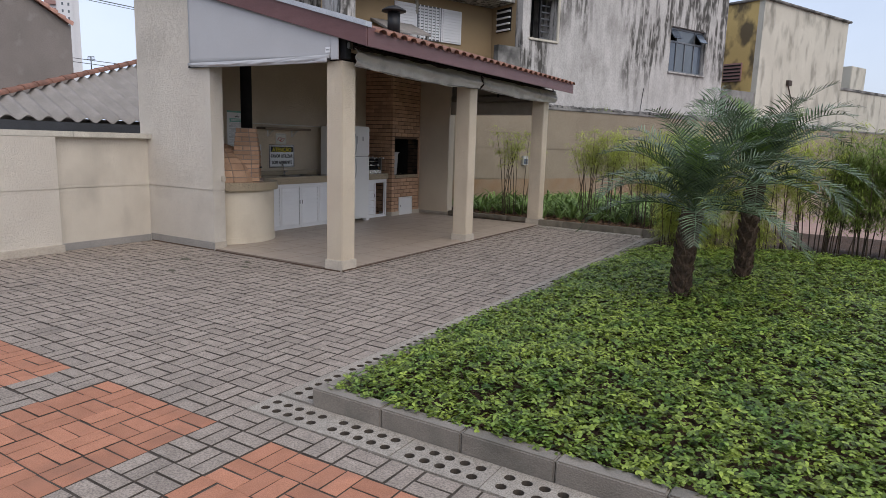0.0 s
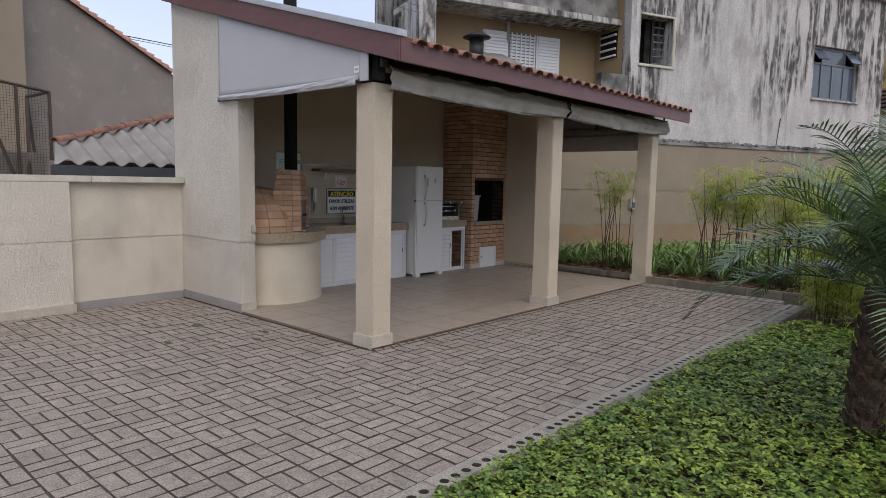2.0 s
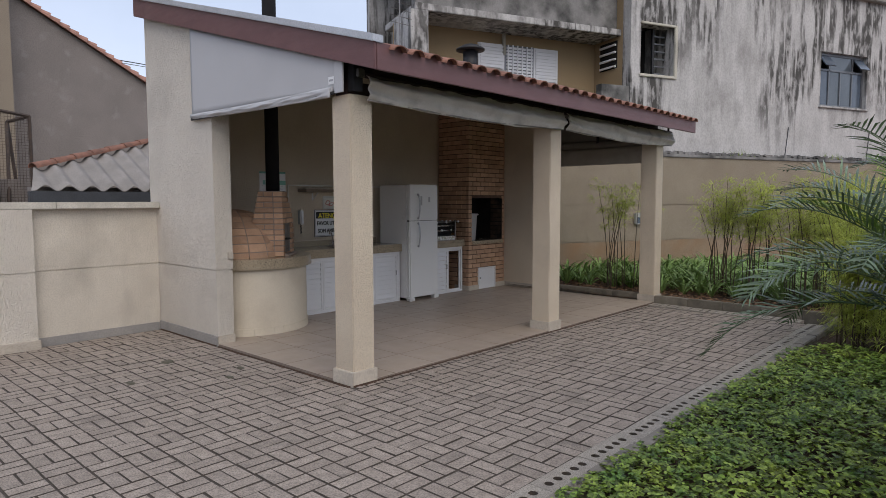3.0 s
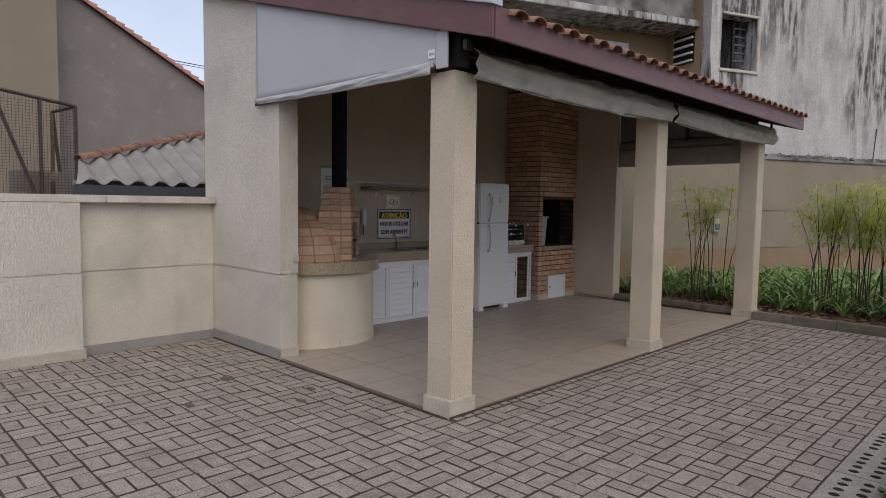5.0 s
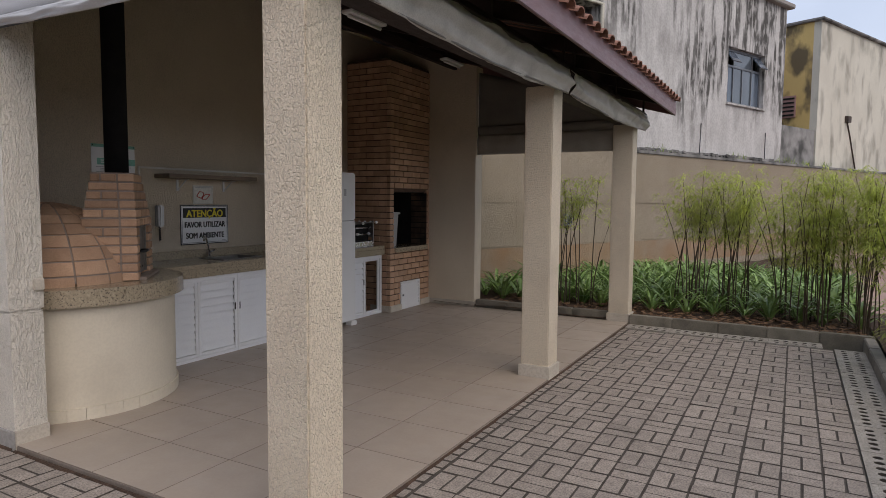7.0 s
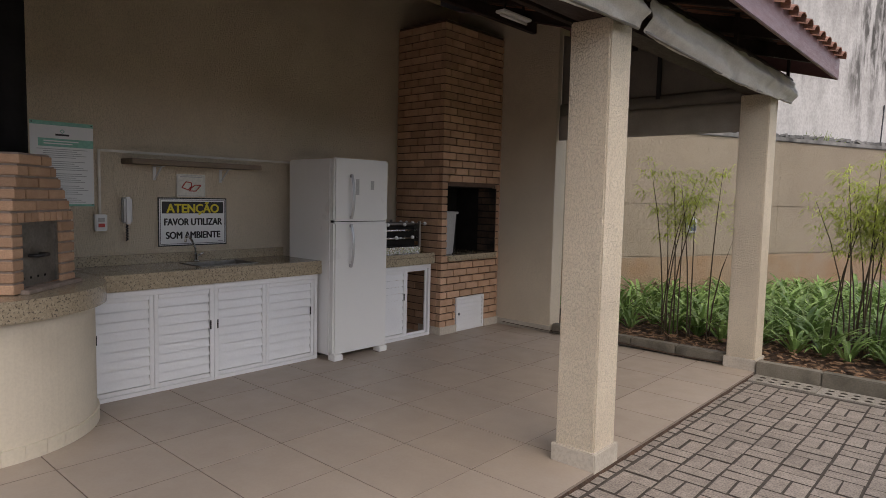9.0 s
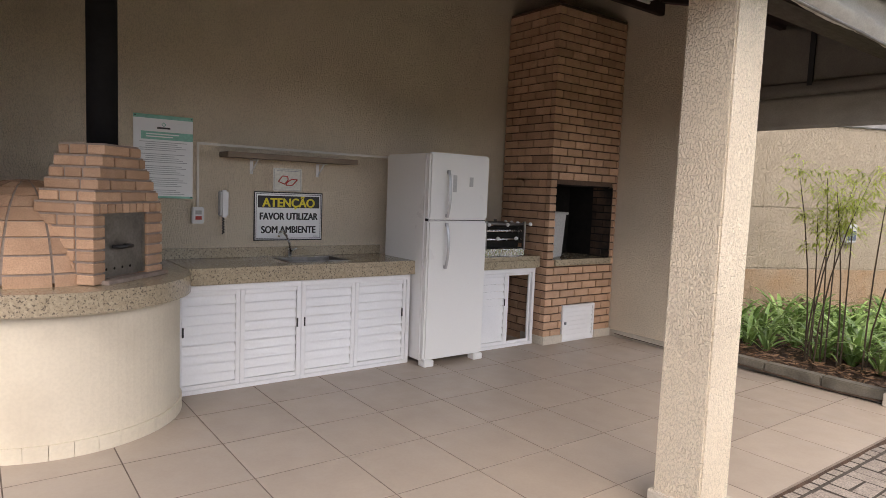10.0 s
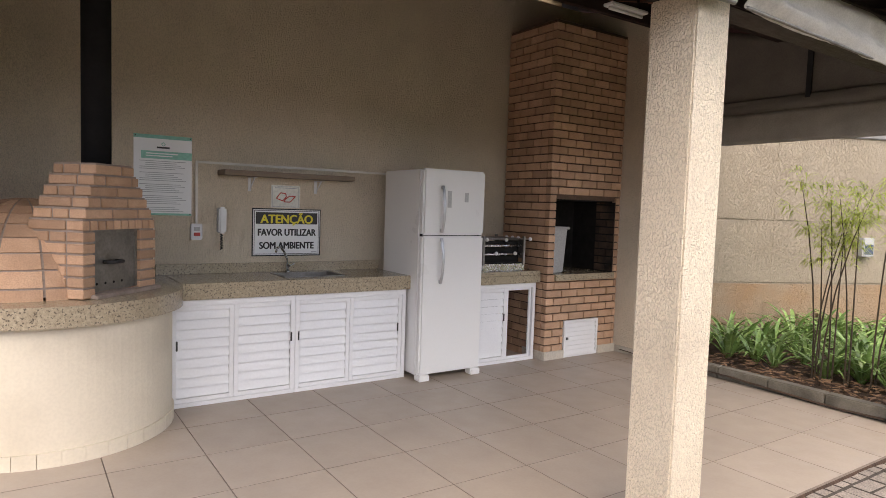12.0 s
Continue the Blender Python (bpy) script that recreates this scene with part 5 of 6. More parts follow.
for s0, s1 in ((A0 + 0.05, 6.77), (7.7, A1 - 0.05)):
    m = WALL_M @ Matrix.Translation((0, 0.42, B1 - 0.07)) @ Matrix.Rotation(radians(-38), 4, "X")
    block("vent_sash", s0, s1, -0.012, 0.012, -0.36, 0.0, PALEGLASS, win, "tilted open vent sash", 0.004, m)
wbox("sill", A0 - 0.05, A1 + 0.05, 0.24, 0.32, B0 - 0.05, B0, CONCRETE, win, "", 0.008)
# shuttered window and small louvre in the tan wall
sh = new("window")
sh.parent = grey
sh.matrix_parent_inverse = grey.matrix_basis.inverted()
for s0, s1, kind in ((-2.62, -2.0, "slat"), (-2.0, -1.28, "grille"), (-1.28, -0.66, "slat")):
    wbox("shutter_frame", s0, s1, 1.45, 1.5, 4.02, 4.82, WHITE if kind == "slat" else ALUM, sh, "", 0.004)
    for k in range(11):
        z = 4.06 + k * 0.068
        wbox("slat", s0 + 0.04, s1 - 0.04, 1.43, 1.455, z, z + 0.042, WHITE, sh)
    if kind == "grille":
        for k in range(6):
            wbox("bar", s0 + 0.06 + k * 0.115, s0 + 0.085 + k * 0.115, 1.41, 1.43, 4.02, 4.82, WHITE, sh)
lv = new("window")
lv.parent = grey
lv.matrix_parent_inverse = grey.matrix_basis.inverted()
wbox("opening", 0.35, 0.368, 0.72, 1.28, 4.4, 4.98, DARK, lv)
for k in range(4):
    wbox("louvre", 0.31, 0.36, 0.74, 1.26, 4.42 + k * 0.15, 4.46 + k * 0.15, WHITE, lv)
aerial = thing("roof_aerial", "thin metal television aerial", "aerial")
bm = bmesh.new()
tube(bm, [WALL_M @ Vector((-4.7, 0.5, 3.5)), WALL_M @ Vector((-4.7, 0.5, 5.35))], 0.012, 6)
for k in range(5):
    tube(bm, [WALL_M @ Vector((-4.9 + 0.02 * k, 0.5, 4.75 + 0.12 * k)), WALL_M @ Vector((-4.45 - 0.02 * k, 0.5, 4.7 + 0.12 * k))], 0.006, 5)
part("mast", bm, STEEL, aerial)
for s0, s1, z1 in ((4.91, 5.23, 3.3), (7.95, 8.3, 3.3)):
    stick = thing("leaning_stick", "thin dark stick leaning on the concrete wall", "stick", group="sticks on the wall top")
    bm = bmesh.new()
    tube(bm, [WALL_M @ Vector((s0, 0.12, 2.535)), WALL_M @ Vector((s1, 0.289, z1))], 0.011, 6)
    part("rod", bm, BLACK, stick)
weeds = random.Random(31)
vs, fs = [], []
for k in range(160):
    s0, n0, h = weeds.choice((3.4, 6.6, 8.9, 9.3, 10.2, 11.5)) + weeds.gauss(0, 0.22), 0.02 + weeds.uniform(-0.03, 0.12), weeds.uniform(0.06, 0.22)
    p = WALL_M @ Vector((s0, n0, 2.535))
    q = WALL_M @ Vector((s0 + weeds.gauss(0, 0.09), n0 + weeds.gauss(0, 0.05), 2.535 + h))
    b = len(vs)
    vs.extend([p - Vector((0.006, 0.006, 0)), p + Vector((0.006, 0.006, 0)), q])
    fs.append((b, b + 1, b + 2))
tagged(new("wall_weeds", quads("wall_weeds", vs, fs, BAMBOODARK)), "thin green weeds growing along the wall top", "weeds", kind="stuff")
debris = thing("broken_tile_row", "broken roof tiles along the wall top", "tiles")
bm = bmesh.new()
for k in range(120):
    s = 0.5 + k * 0.075 + rng.uniform(-0.02, 0.02)
    m = WALL_M @ Matrix.Translation((s, 0.1 + rng.uniform(-0.05, 0.05), 2.55)) @ Matrix.Rotation(rng.uniform(-0.6, 0.6), 4, "Y") @ Matrix.Rotation(rng.uniform(-0.5, 0.5), 4, "Z")
    box(bm, -0.05, 0.05, -0.06, 0.06, -0.01, 0.006 + rng.uniform(0.01, 0.05), m)
tagged(part("rubble", bm, CONCRETE_DARK, debris), kind="stuff")

buff = thing("ochre_house", "weathered house with an ochre side and a buff front", "house", tuple(WALL_M @ Vector((14, 3, 0))))
wbox("front_wall", 11.35, 17.6, 0.3, 0.5, 0, 6.7, BUFF, buff, "weathered buff front wall")
wbox("side_wall", 11.35, 11.55, 0.5, 8, 0, 6.7, OCHRE, buff, "ochre side wall with black mould")
wbox("side_wall", 17.4, 17.6, 0.5, 8, 0, 6.7, BUFF, buff)
wbox("back_wall", 11.35, 17.6, 8, 8.2, 0, 6.7, BUFF, buff)
wbox("roof", 11.25, 17.7, 0.2, 8.3, 6.7, 6.78, CONCRETE_DARK, buff, "dark roof edge", 0.02)
bw = new("window")
bw.parent = buff
bw.matrix_parent_inverse = buff.matrix_basis.inverted()
wbox("shutter", 11.3, 11.36, 0.9, 1.6, 4.02, 4.66, TOWERRED, bw, "dull red shutter", 0.006)
for k in range(5):
    wbox("slat", 11.28, 11.305, 0.93, 1.57, 4.07 + k * 0.12, 4.12 + k * 0.12, DARK, bw)
wbox("vent_box", 13.3, 13.56, 0.2, 0.32, 3.98, 4.17, MESHWIRE, buff, "rusty vent box", 0.01)
bm = bmesh.new()
tube(bm, [WALL_M @ Vector((13.45, 0.28, 3.99)), WALL_M @ Vector((13.7, 0.28, 3.6)), WALL_M @ Vector((14.25, 0.28, 2.6))], 0.02, 6)
part("cable_pipe", bm, MESHWIRE, buff, "thin rusty cable pipe")
stub = thing("stained_parapet", "black-stained concrete parapet between two houses", "wall")
wbox("block", 9.2, 11.35, 0.34, 0.6, 0, 3.6, CONCRETE_DARK, stub, "", 0.01)
annex = thing("low_annex", "low pale annex wall with stained coping", "building")
wbox("wall", 17.6, 27, 0.4, 0.7, 0, 4.15, BUFF, annex)
wbox("coping", 17.6, 27, 0.35, 0.75, 4.15, 4.25, CONCRETE_DARK, annex, "dark coping", 0.01)
wbox("water_tank", 20.5, 21.9, 1.2, 2.1, 0, 5.4, BUFF, annex, "pale rendered tank tower", 0.02)

# ---- overhead cables and a distant aerial ----
for x, z, y0, y1, r in ((-45, 10.65, 14, 48, 0.03), (-45, 10.5, 14, 48, 0.02), (-45.1, 6.5, 14, 48, 0.022), (-45.1, 6.25, 14, 48, 0.022)):
    cable = thing("overhead_cable", "thin dark overhead cable in the distance", "cable", group="overhead cables")
    bm = bmesh.new()
    tube(bm, [(x, y0 + (y1 - y0) * k / 8, z + 0.25 * (k / 4 - 1) ** 2) for k in range(9)], r, 5)
    part("wire", bm, BLACK, cable)
for y in (14.0, 48.0):
    pole = thing("utility_pole", "concrete utility pole carrying overhead cables", "pole", (-45, y, -0.08), "utility poles")
    bm = bmesh.new()
    tube(bm, [(-45.1, y, -0.08), (-45.1, y, 11.2)], 0.16, 10, [0.18, 0.11])
    part("shaft", bm, CONCRETE, pole)
    block("crossarm", -45.6, -44.6, y - 0.06, y + 0.06, 10.7, 10.82, CONCRETE, pole)
yagi = thing("roof_aerial", "small roof aerial on a thin mast", "aerial")
bm = bmesh.new()
tube(bm, [(-30, 17.3, -0.08), (-30, 17.3, 5.0)], 0.025, 6)
for k in range(3):
    tube(bm, [(-30, 17.12 + 0.02 * k, 4.88 + 0.06 * k), (-30, 17.5 - 0.02 * k, 4.92 + 0.06 * k)], 0.014, 5)
part("mast", bm, BLACK, yagi)

# ---- houses beyond the low wall ----
shed = thing("neighbour_shed", "low shed with a grey corrugated roof", "shed", (-14, 8, 0))


def sheet_z(x):
    return 1.77 + 0.5 * (-12.2 - x)


vs, fs = [], []
ny, nx = 240, 8
for j in range(ny + 1):
    y = 5.33 + (11.2 - 5.33) * j / ny
    x_far = -12.2 - max(0.05, 0.6 * min((y - 5.33) / 0.2, 1)) - max(0, y - 5.53) * 0.54
    for i in range(nx + 1):
        x = -12.2 + (x_far + 12.2) * i / nx
        vs.append((x, y, sheet_z(x) + 0.045 * math.sin(2 * math.pi * y / 0.34)))
k = len(vs)
vs += [(x, y, z - 0.012) for x, y, z in vs]
for j in range(ny):
    for i in range(nx):
        q = j * (nx + 1) + i
        fs += [(q, q + 1, q + nx + 2, q + nx + 1), (k + q, k + q + nx + 1, k + q + nx + 2, k + q + 1)]
    q = j * (nx + 1)
    fs.append((q, q + nx + 1, k + q + nx + 1, k + q))
ob = new("roof_sheet", quads("roof_sheet", vs, fs, FIBRE, True))
ob.parent, ob.matrix_parent_inverse = shed, shed.matrix_basis.inverted()
tagged(ob, "weathered corrugated fibre-cement sheet")
block("gutter", -12.32, -12.16, 5.3, 11.2, 1.51, 1.715, GUTTER, shed, "dark box gutter", 0.01)
block("wall", -12.7, -12.4, 5.4, 11.2, -0.08, 1.79, HOUSEGREY, shed)
hip0, hip1 = Vector((-12.8, 5.52, sheet_z(-12.8) + 0.03)), Vector((-15.8, 11.07, sheet_z(-15.8) + 0.03))
along = hip1 - hip0
turn = along.to_track_quat("X", "Z").to_matrix().to_4x4()


def half_tile(name, length, r0, r1, thick, mat, n=8):
    """A half-round tapered clay tile along x."""
    vs, fs = [], []
    for rad in (0, -thick):
        for x, r in ((0, r0), (length, r1)):
            for k in range(n + 1):
                a = math.pi * k / n
                vs.append((x, -(r + rad) * math.cos(a), (r + rad) * math.sin(a)))
    s = n + 1
    for k in range(n):
        fs += [(k, k + 1, s + k + 1, s + k), (2 * s + k, 3 * s + k, 3 * s + k + 1, 2 * s + k + 1), (k, 2 * s + k, 2 * s + k + 1, k + 1), (s + k, s + k + 1, 3 * s + k + 1, 3 * s + k)]
    fs += [(0, s, 3 * s, 2 * s), (n, 2 * s + n, 3 * s + n, s + n)]
    return quads(name, vs, fs, mat, False)


ridge_me = half_tile("ridge_tile", 0.5, 0.095, 0.075, 0.014, ROOFTILE)
for k in range(int(along.length / 0.42)):
    ob = new("ridge_tile", ridge_me)
    ob.parent, ob.matrix_parent_inverse = shed, shed.matrix_basis.inverted()
    ob.matrix_basis = Matrix.Translation(hip0 + along.normalized() * 0.42 * k) @ turn
house = thing("grey_house", "dull grey rendered house with a tiled verge", "house", (-22, 8, 0))
GX = -20.5


def verge(y):
    return 6.8 - 0.55 * (y - 7.49)


bm = bmesh.new()
prism(bm, [(GX, 6.9, -0.08), (GX, 11.25, -0.08), (GX, 11.25, verge(11.25)), (GX, 6.9, verge(6.9)), (GX, 6.9, 5)], (-6, 0, 0))
part("gable_wall", bm, HOUSEGREY, house, "dull grey patched render")
block("wing_wall", GX - 4, GX + 0.9, -6, 6.98, -0.08, 9.0, HOUSETAN, house, "dull tan render")
block("wing_eave", GX - 4.2, GX + 1.1, -6.2, 7.1, 7.6, 7.75, BUFF, house, "pale eave band", 0.02)
verge_me = half_tile("verge_tile", 0.36, 0.18, 0.1, 0.02, ROOFPINK)
for k in range(20):
    y = 6.75 + k * 0.225
    ob = new("verge_tile", verge_me)
    ob.parent, ob.matrix_parent_inverse = house, house.matrix_basis.inverted()
    ob.matrix_basis = Matrix.Translation((GX + 0.0, y + 0.2, verge(y + 0.2) + 0.0)) @ Matrix.Rotation(radians(-90), 4, "Z") @ Matrix.Rotation(math.atan(-0.55), 4, "Y")
cage = thing("mesh_cage", "rusty steel frame cage with wire mesh", "cage", (-14.2, 5, 0))
bars = [((-13.8, 4.0, 3.29), (-13.8, 5.77, 3.05)), ((-13.8, 5.77, 1.0), (-13.8, 5.77, 3.05)), ((-13.8, 5.25, 1.0), (-13.8, 5.25, 3.12)), ((-13.8, 4.45, 1.0), (-13.8, 4.6, 3.21)), ((-13.8, 4.6, 3.2), (-13.8, 5.25, 1.3)), ((-14.5, 5.77, 1.0), (-14.5, 5.6, 3.0)), ((-13.8, 5.77, 3.05), (-14.5, 5.6, 3.0)), ((-14.5, 5.6, 3.0), (-13.8, 5.4, 1.4))]
for p, q in bars:
    bm = bmesh.new()
    tube(bm, [p, q], 0.03, 6)
    part("frame_bar", bm, MESHWIRE, cage)
bm = bmesh.new()
for k in range(36):
    y = 4.05 + k * 0.048
    box(bm, -13.803, -13.798, y - 0.0022, y + 0.0022, 1.0, 3.28 - 0.136 * (y - 4.0))
for k in range(44):
    z = 1.0 + k * 0.048
    box(bm, -13.806, -13.801, 4.0, 5.77, z - 0.0022, z + 0.0022)
tagged(part("wire_mesh", bm, MESHWIRE, cage, "fine wire mesh"), kind="stuff")
block("planter_box", -14.4, -13.95, 4.9, 5.7, 1.0, 1.95, HOUSEGREY, cage, "grey masonry block", 0.02)

tower = thing("apartment_tower", "distant pale apartment tower with stacked balconies", "tower", (-142, 76, 0))
TM = Matrix.Translation((-142, 75.8, 0)) @ Matrix.Rotation(radians(-28), 4, "Z")
block("main_block", -4, 0, -0.6, 2.4, 0, 31.5, TOWER, tower, "pale block", 0.0, TM)
block("main_block", -4, -0.5, 2.4, 3.6, 0, 29.5, TOWER, tower, "pale block", 0.0, TM)
block("balcony_block", -4, -0.2, -2.6, -0.6, 0, 30.5, TOWER, tower, "", 0.0, TM)
for k in range(19):
    block("balcony", -0.2, 0.5, -2.7, -0.6, 3.0 + k * 1.45, 3.75 + k * 1.45, TOWERRED, tower, "brick-red balcony", 0.0, TM)
    block("window", -0.01, 0.02, 0.4, 0.75, 3.1 + k * 1.45, 3.7 + k * 1.45, WINGLASS, tower, "", 0.0, TM)
    block("window", -0.01, 0.02, 1.5, 1.85, 3.1 + k * 1.45, 3.7 + k * 1.45, WINGLASS, tower, "", 0.0, TM)

# ---- ground cover ----
def cover_mesh(n, x0, x1, y0, y1, seed, size):
    """Many four-leaved sprigs over the mound."""
    r = np.random.RandomState(seed)
    shape = np.array([(0, 0, 0), (0.55, 0.3, 0.1), (1.0, 0.26, 0.06), (1.12, 0, 0.0), (1.0, -0.26, 0.06), (0.55, -0.3, 0.1)])
    vs, fs = [], []
    for i in range(n):
        x, y = r.uniform(x0, x1), r.uniform(y0, y1)
        lump = 0.5 + 0.5 * noise.noise(Vector((x * 2.2, y * 2.2, 5)))
        z = mound(x, y) + 0.025 + 0.075 * lump + r.uniform(-0.03, 0.035)
        a0, tilt_a, tilt = r.uniform(0, 6.28), r.uniform(0, 6.28), r.uniform(0, 0.55)
        nx, ny = math.cos(tilt_a) * math.sin(tilt), math.sin(tilt_a) * math.sin(tilt)
        s = size * r.uniform(0.75, 1.3)
        for k in range(4):
            a = a0 + (-0.95, -0.33, 0.33, 0.95)[k] * 1.45 + r.uniform(-0.1, 0.1)
            ca, sa = math.cos(a), math.sin(a)
            droop = r.uniform(-0.35, 0.25)
            b = len(vs)
            for u, v, w in shape:
                px, py = (u * ca - v * sa) * s, (u * sa + v * ca) * s
                vs.append((x + px, y + py, z + w * s + droop * u * s - nx * px - ny * py))
            fs.append((b, b + 1, b + 2, b + 3, b + 4, b + 5))
    return vs, fs


for name, n, x0, x1, y0, y1, seed, size in (("ground_cover", 22000, -2.4, 2.4, 2.66, 5.2, 3, 0.024), ("ground_cover", 28000, -2.4, 2.4, 5.2, 9.1, 4, 0.025), ("ground_cover", 26000, 2.4, 6.0, 2.66, 9.1, 5, 0.028)):
    ob = new(name, quads(name, *cover_mesh(n, x0, x1, y0, y1, seed, size), CLOVER))
    tagged(ob, "dense low green ground cover with small yellowish leaves", "ground cover", kind="stuff")


# ---- pygmy date palms ----
def frond_data(length, lift, curl, seed, young=False):
    """One arching feather frond along +x from the origin."""
    r = random.Random(seed)
    vs, fs = [], []
    pts, ang, p = [], lift, Vector((0, 0, 0))
    steps = 26
    for i in range(steps + 1):
        pts.append(p.copy())
        p = p + Vector((math.cos(ang), 0, math.sin(ang))) * (length / steps)
        ang -= curl / steps * (0.5 + 1.0 * i / steps)
    for i, q in enumerate(pts):
        w = 0.009 * (1 - 0.8 * i / steps)
        for dy, dz in ((-w, 0), (0, -w), (w, 0), (0, w * 0.6)):
            vs.append(q + Vector((0, dy, dz)))
    for i in range(steps):
        for k in range(4):
            a, b = i * 4 + k, i * 4 + (k + 1) % 4
            fs.append((a, b, b + 4, a + 4))
    n = 36
    for k in range(n):
        t = 0.14 + 0.86 * k / (n - 1)
        i = min(int(t * steps), steps - 1)
        q = pts[i].lerp(pts[i + 1], t * steps - i)
        d = (pts[i + 1] - pts[i]).normalized()
        up = Vector((-d.z, 0, d.x))
        ll = (0.23 * math.sin(math.pi * min(0.12 + t * 0.86, 1)) ** 0.6 + 0.03) * length / 1.1
        for side in (-1, 1):
            out = (Vector((0, side, 0)) * 0.86 + d * (0.42 + 0.5 * t) + up * (0.34 + r.uniform(-0.2, 0.2))).normalized()
            w = d * 0.0075
            droop = Vector((0, 0, -1)) * ll * (0.06 + r.uniform(0, 0.2))
            m1 = q + out * ll * 0.5 + droop * 0.2
            tip = q + out * ll * 0.95 + droop
            b = len(vs)
            vs.extend([q - w * 0.5, q + w * 0.5, m1 + w, m1 - w, tip])
            fs.append((b, b + 1, b + 2, b + 3))
            fs.append((b + 3, b + 2, b + 4))
    return vs, fs


frond_meshes = [quads("frond", *frond_data(1.0 + 0.03 * k, (0.33, 0.65, 0.95, 1.18, 1.32, 1.45)[k], (1.4, 1.55, 1.6, 1.55, 1.4, 1.15)[k], 50 + k), PALMLEAF) for k in range(6)]
young_meshes = [quads("frond", *frond_data(0.75 + 0.1 * k, 1.1 + 0.15 * k, 0.9, 80 + k), PALMYOUNG) for k in range(3)]


def palm(x, y, z, trunk_h, lean, scale, seed, count):
    r = random.Random(seed)
    ob = thing("pygmy_date_palm", "pygmy date palm with a short shaggy trunk and arching feather fronds", "palm", (x, y, z), "palms in the ground cover")
    bm = bmesh.new()
    n, sides = 16, 14
    rings = []
    for i in range(n + 1):
        t = i / n
        c = Vector((x + lean[0] * t * t, y + lean[1] * t * t, z - 0.12 + (trunk_h + 0.12) * t))
        rad = 0.058 + 0.024 * t + 0.012 * (i % 2)
        rings.append([bm.verts.new(c + Vector((math.cos(a), math.sin(a), 0)) * rad * r.uniform(0.86, 1.16)) for a in (2 * math.pi * k / sides for k in range(sides))])
    for a, b in zip(rings, rings[1:]):
        for k in range(sides):
            bm.faces.new((a[k], a[(k + 1) % sides], b[(k + 1) % sides], b[k]))
    bm.faces.new(rings[-1])
    part("trunk", bm, TRUNK, ob, "dark shaggy trunk")
    bm = bmesh.new()
    for i in range(70):
        a, t = i * 2.4, (i + 0.5) / 70
        c = Vector((x + lean[0] * t * t, y + lean[1] * t * t, z + trunk_h * t))
        d = Vector((math.cos(a), math.sin(a), 0))
        tube(bm, [c + d * 0.06, c + d * 0.088 + Vector((0, 0, 0.035)), c + d * 0.095 + Vector((0, 0, 0.075))], 0.02, 5, [0.026, 0.017, 0.006])
    tagged(part("stubble", bm, TRUNK, ob, "old leaf stubs"), kind="stuff")
    top = Vector((x + lean[0], y + lean[1], z + trunk_h))
    for i in range(count):
        a = i * 2.39996 + r.uniform(-0.2, 0.2)
        t = i / count
        me = frond_meshes[min(int((1 - (1 - t) ** 1.0) * 6), 5)] if i < count - 5 else young_meshes[i % 3]
        f = new("frond", me)
        f.parent = ob
        f.matrix_parent_inverse = ob.matrix_basis.inverted()
        f.matrix_basis = Matrix.Translation(top + Vector((0, 0, 0.05 * t))) @ Matrix.Rotation(a, 4, "Z") @ Matrix.Rotation(r.uniform(-0.12, 0.12), 4, "Y") @ Matrix.Scale(scale * r.uniform(0.9, 1.1), 4)
    return ob


palm(-1.06, 5.82, 0.24, 0.77, (0.05, 0.02), 0.98, 1, 38)
palm(-0.69, 6.99, 0.25, 0.98, (0.04, 0.05), 1.04, 2, 40)


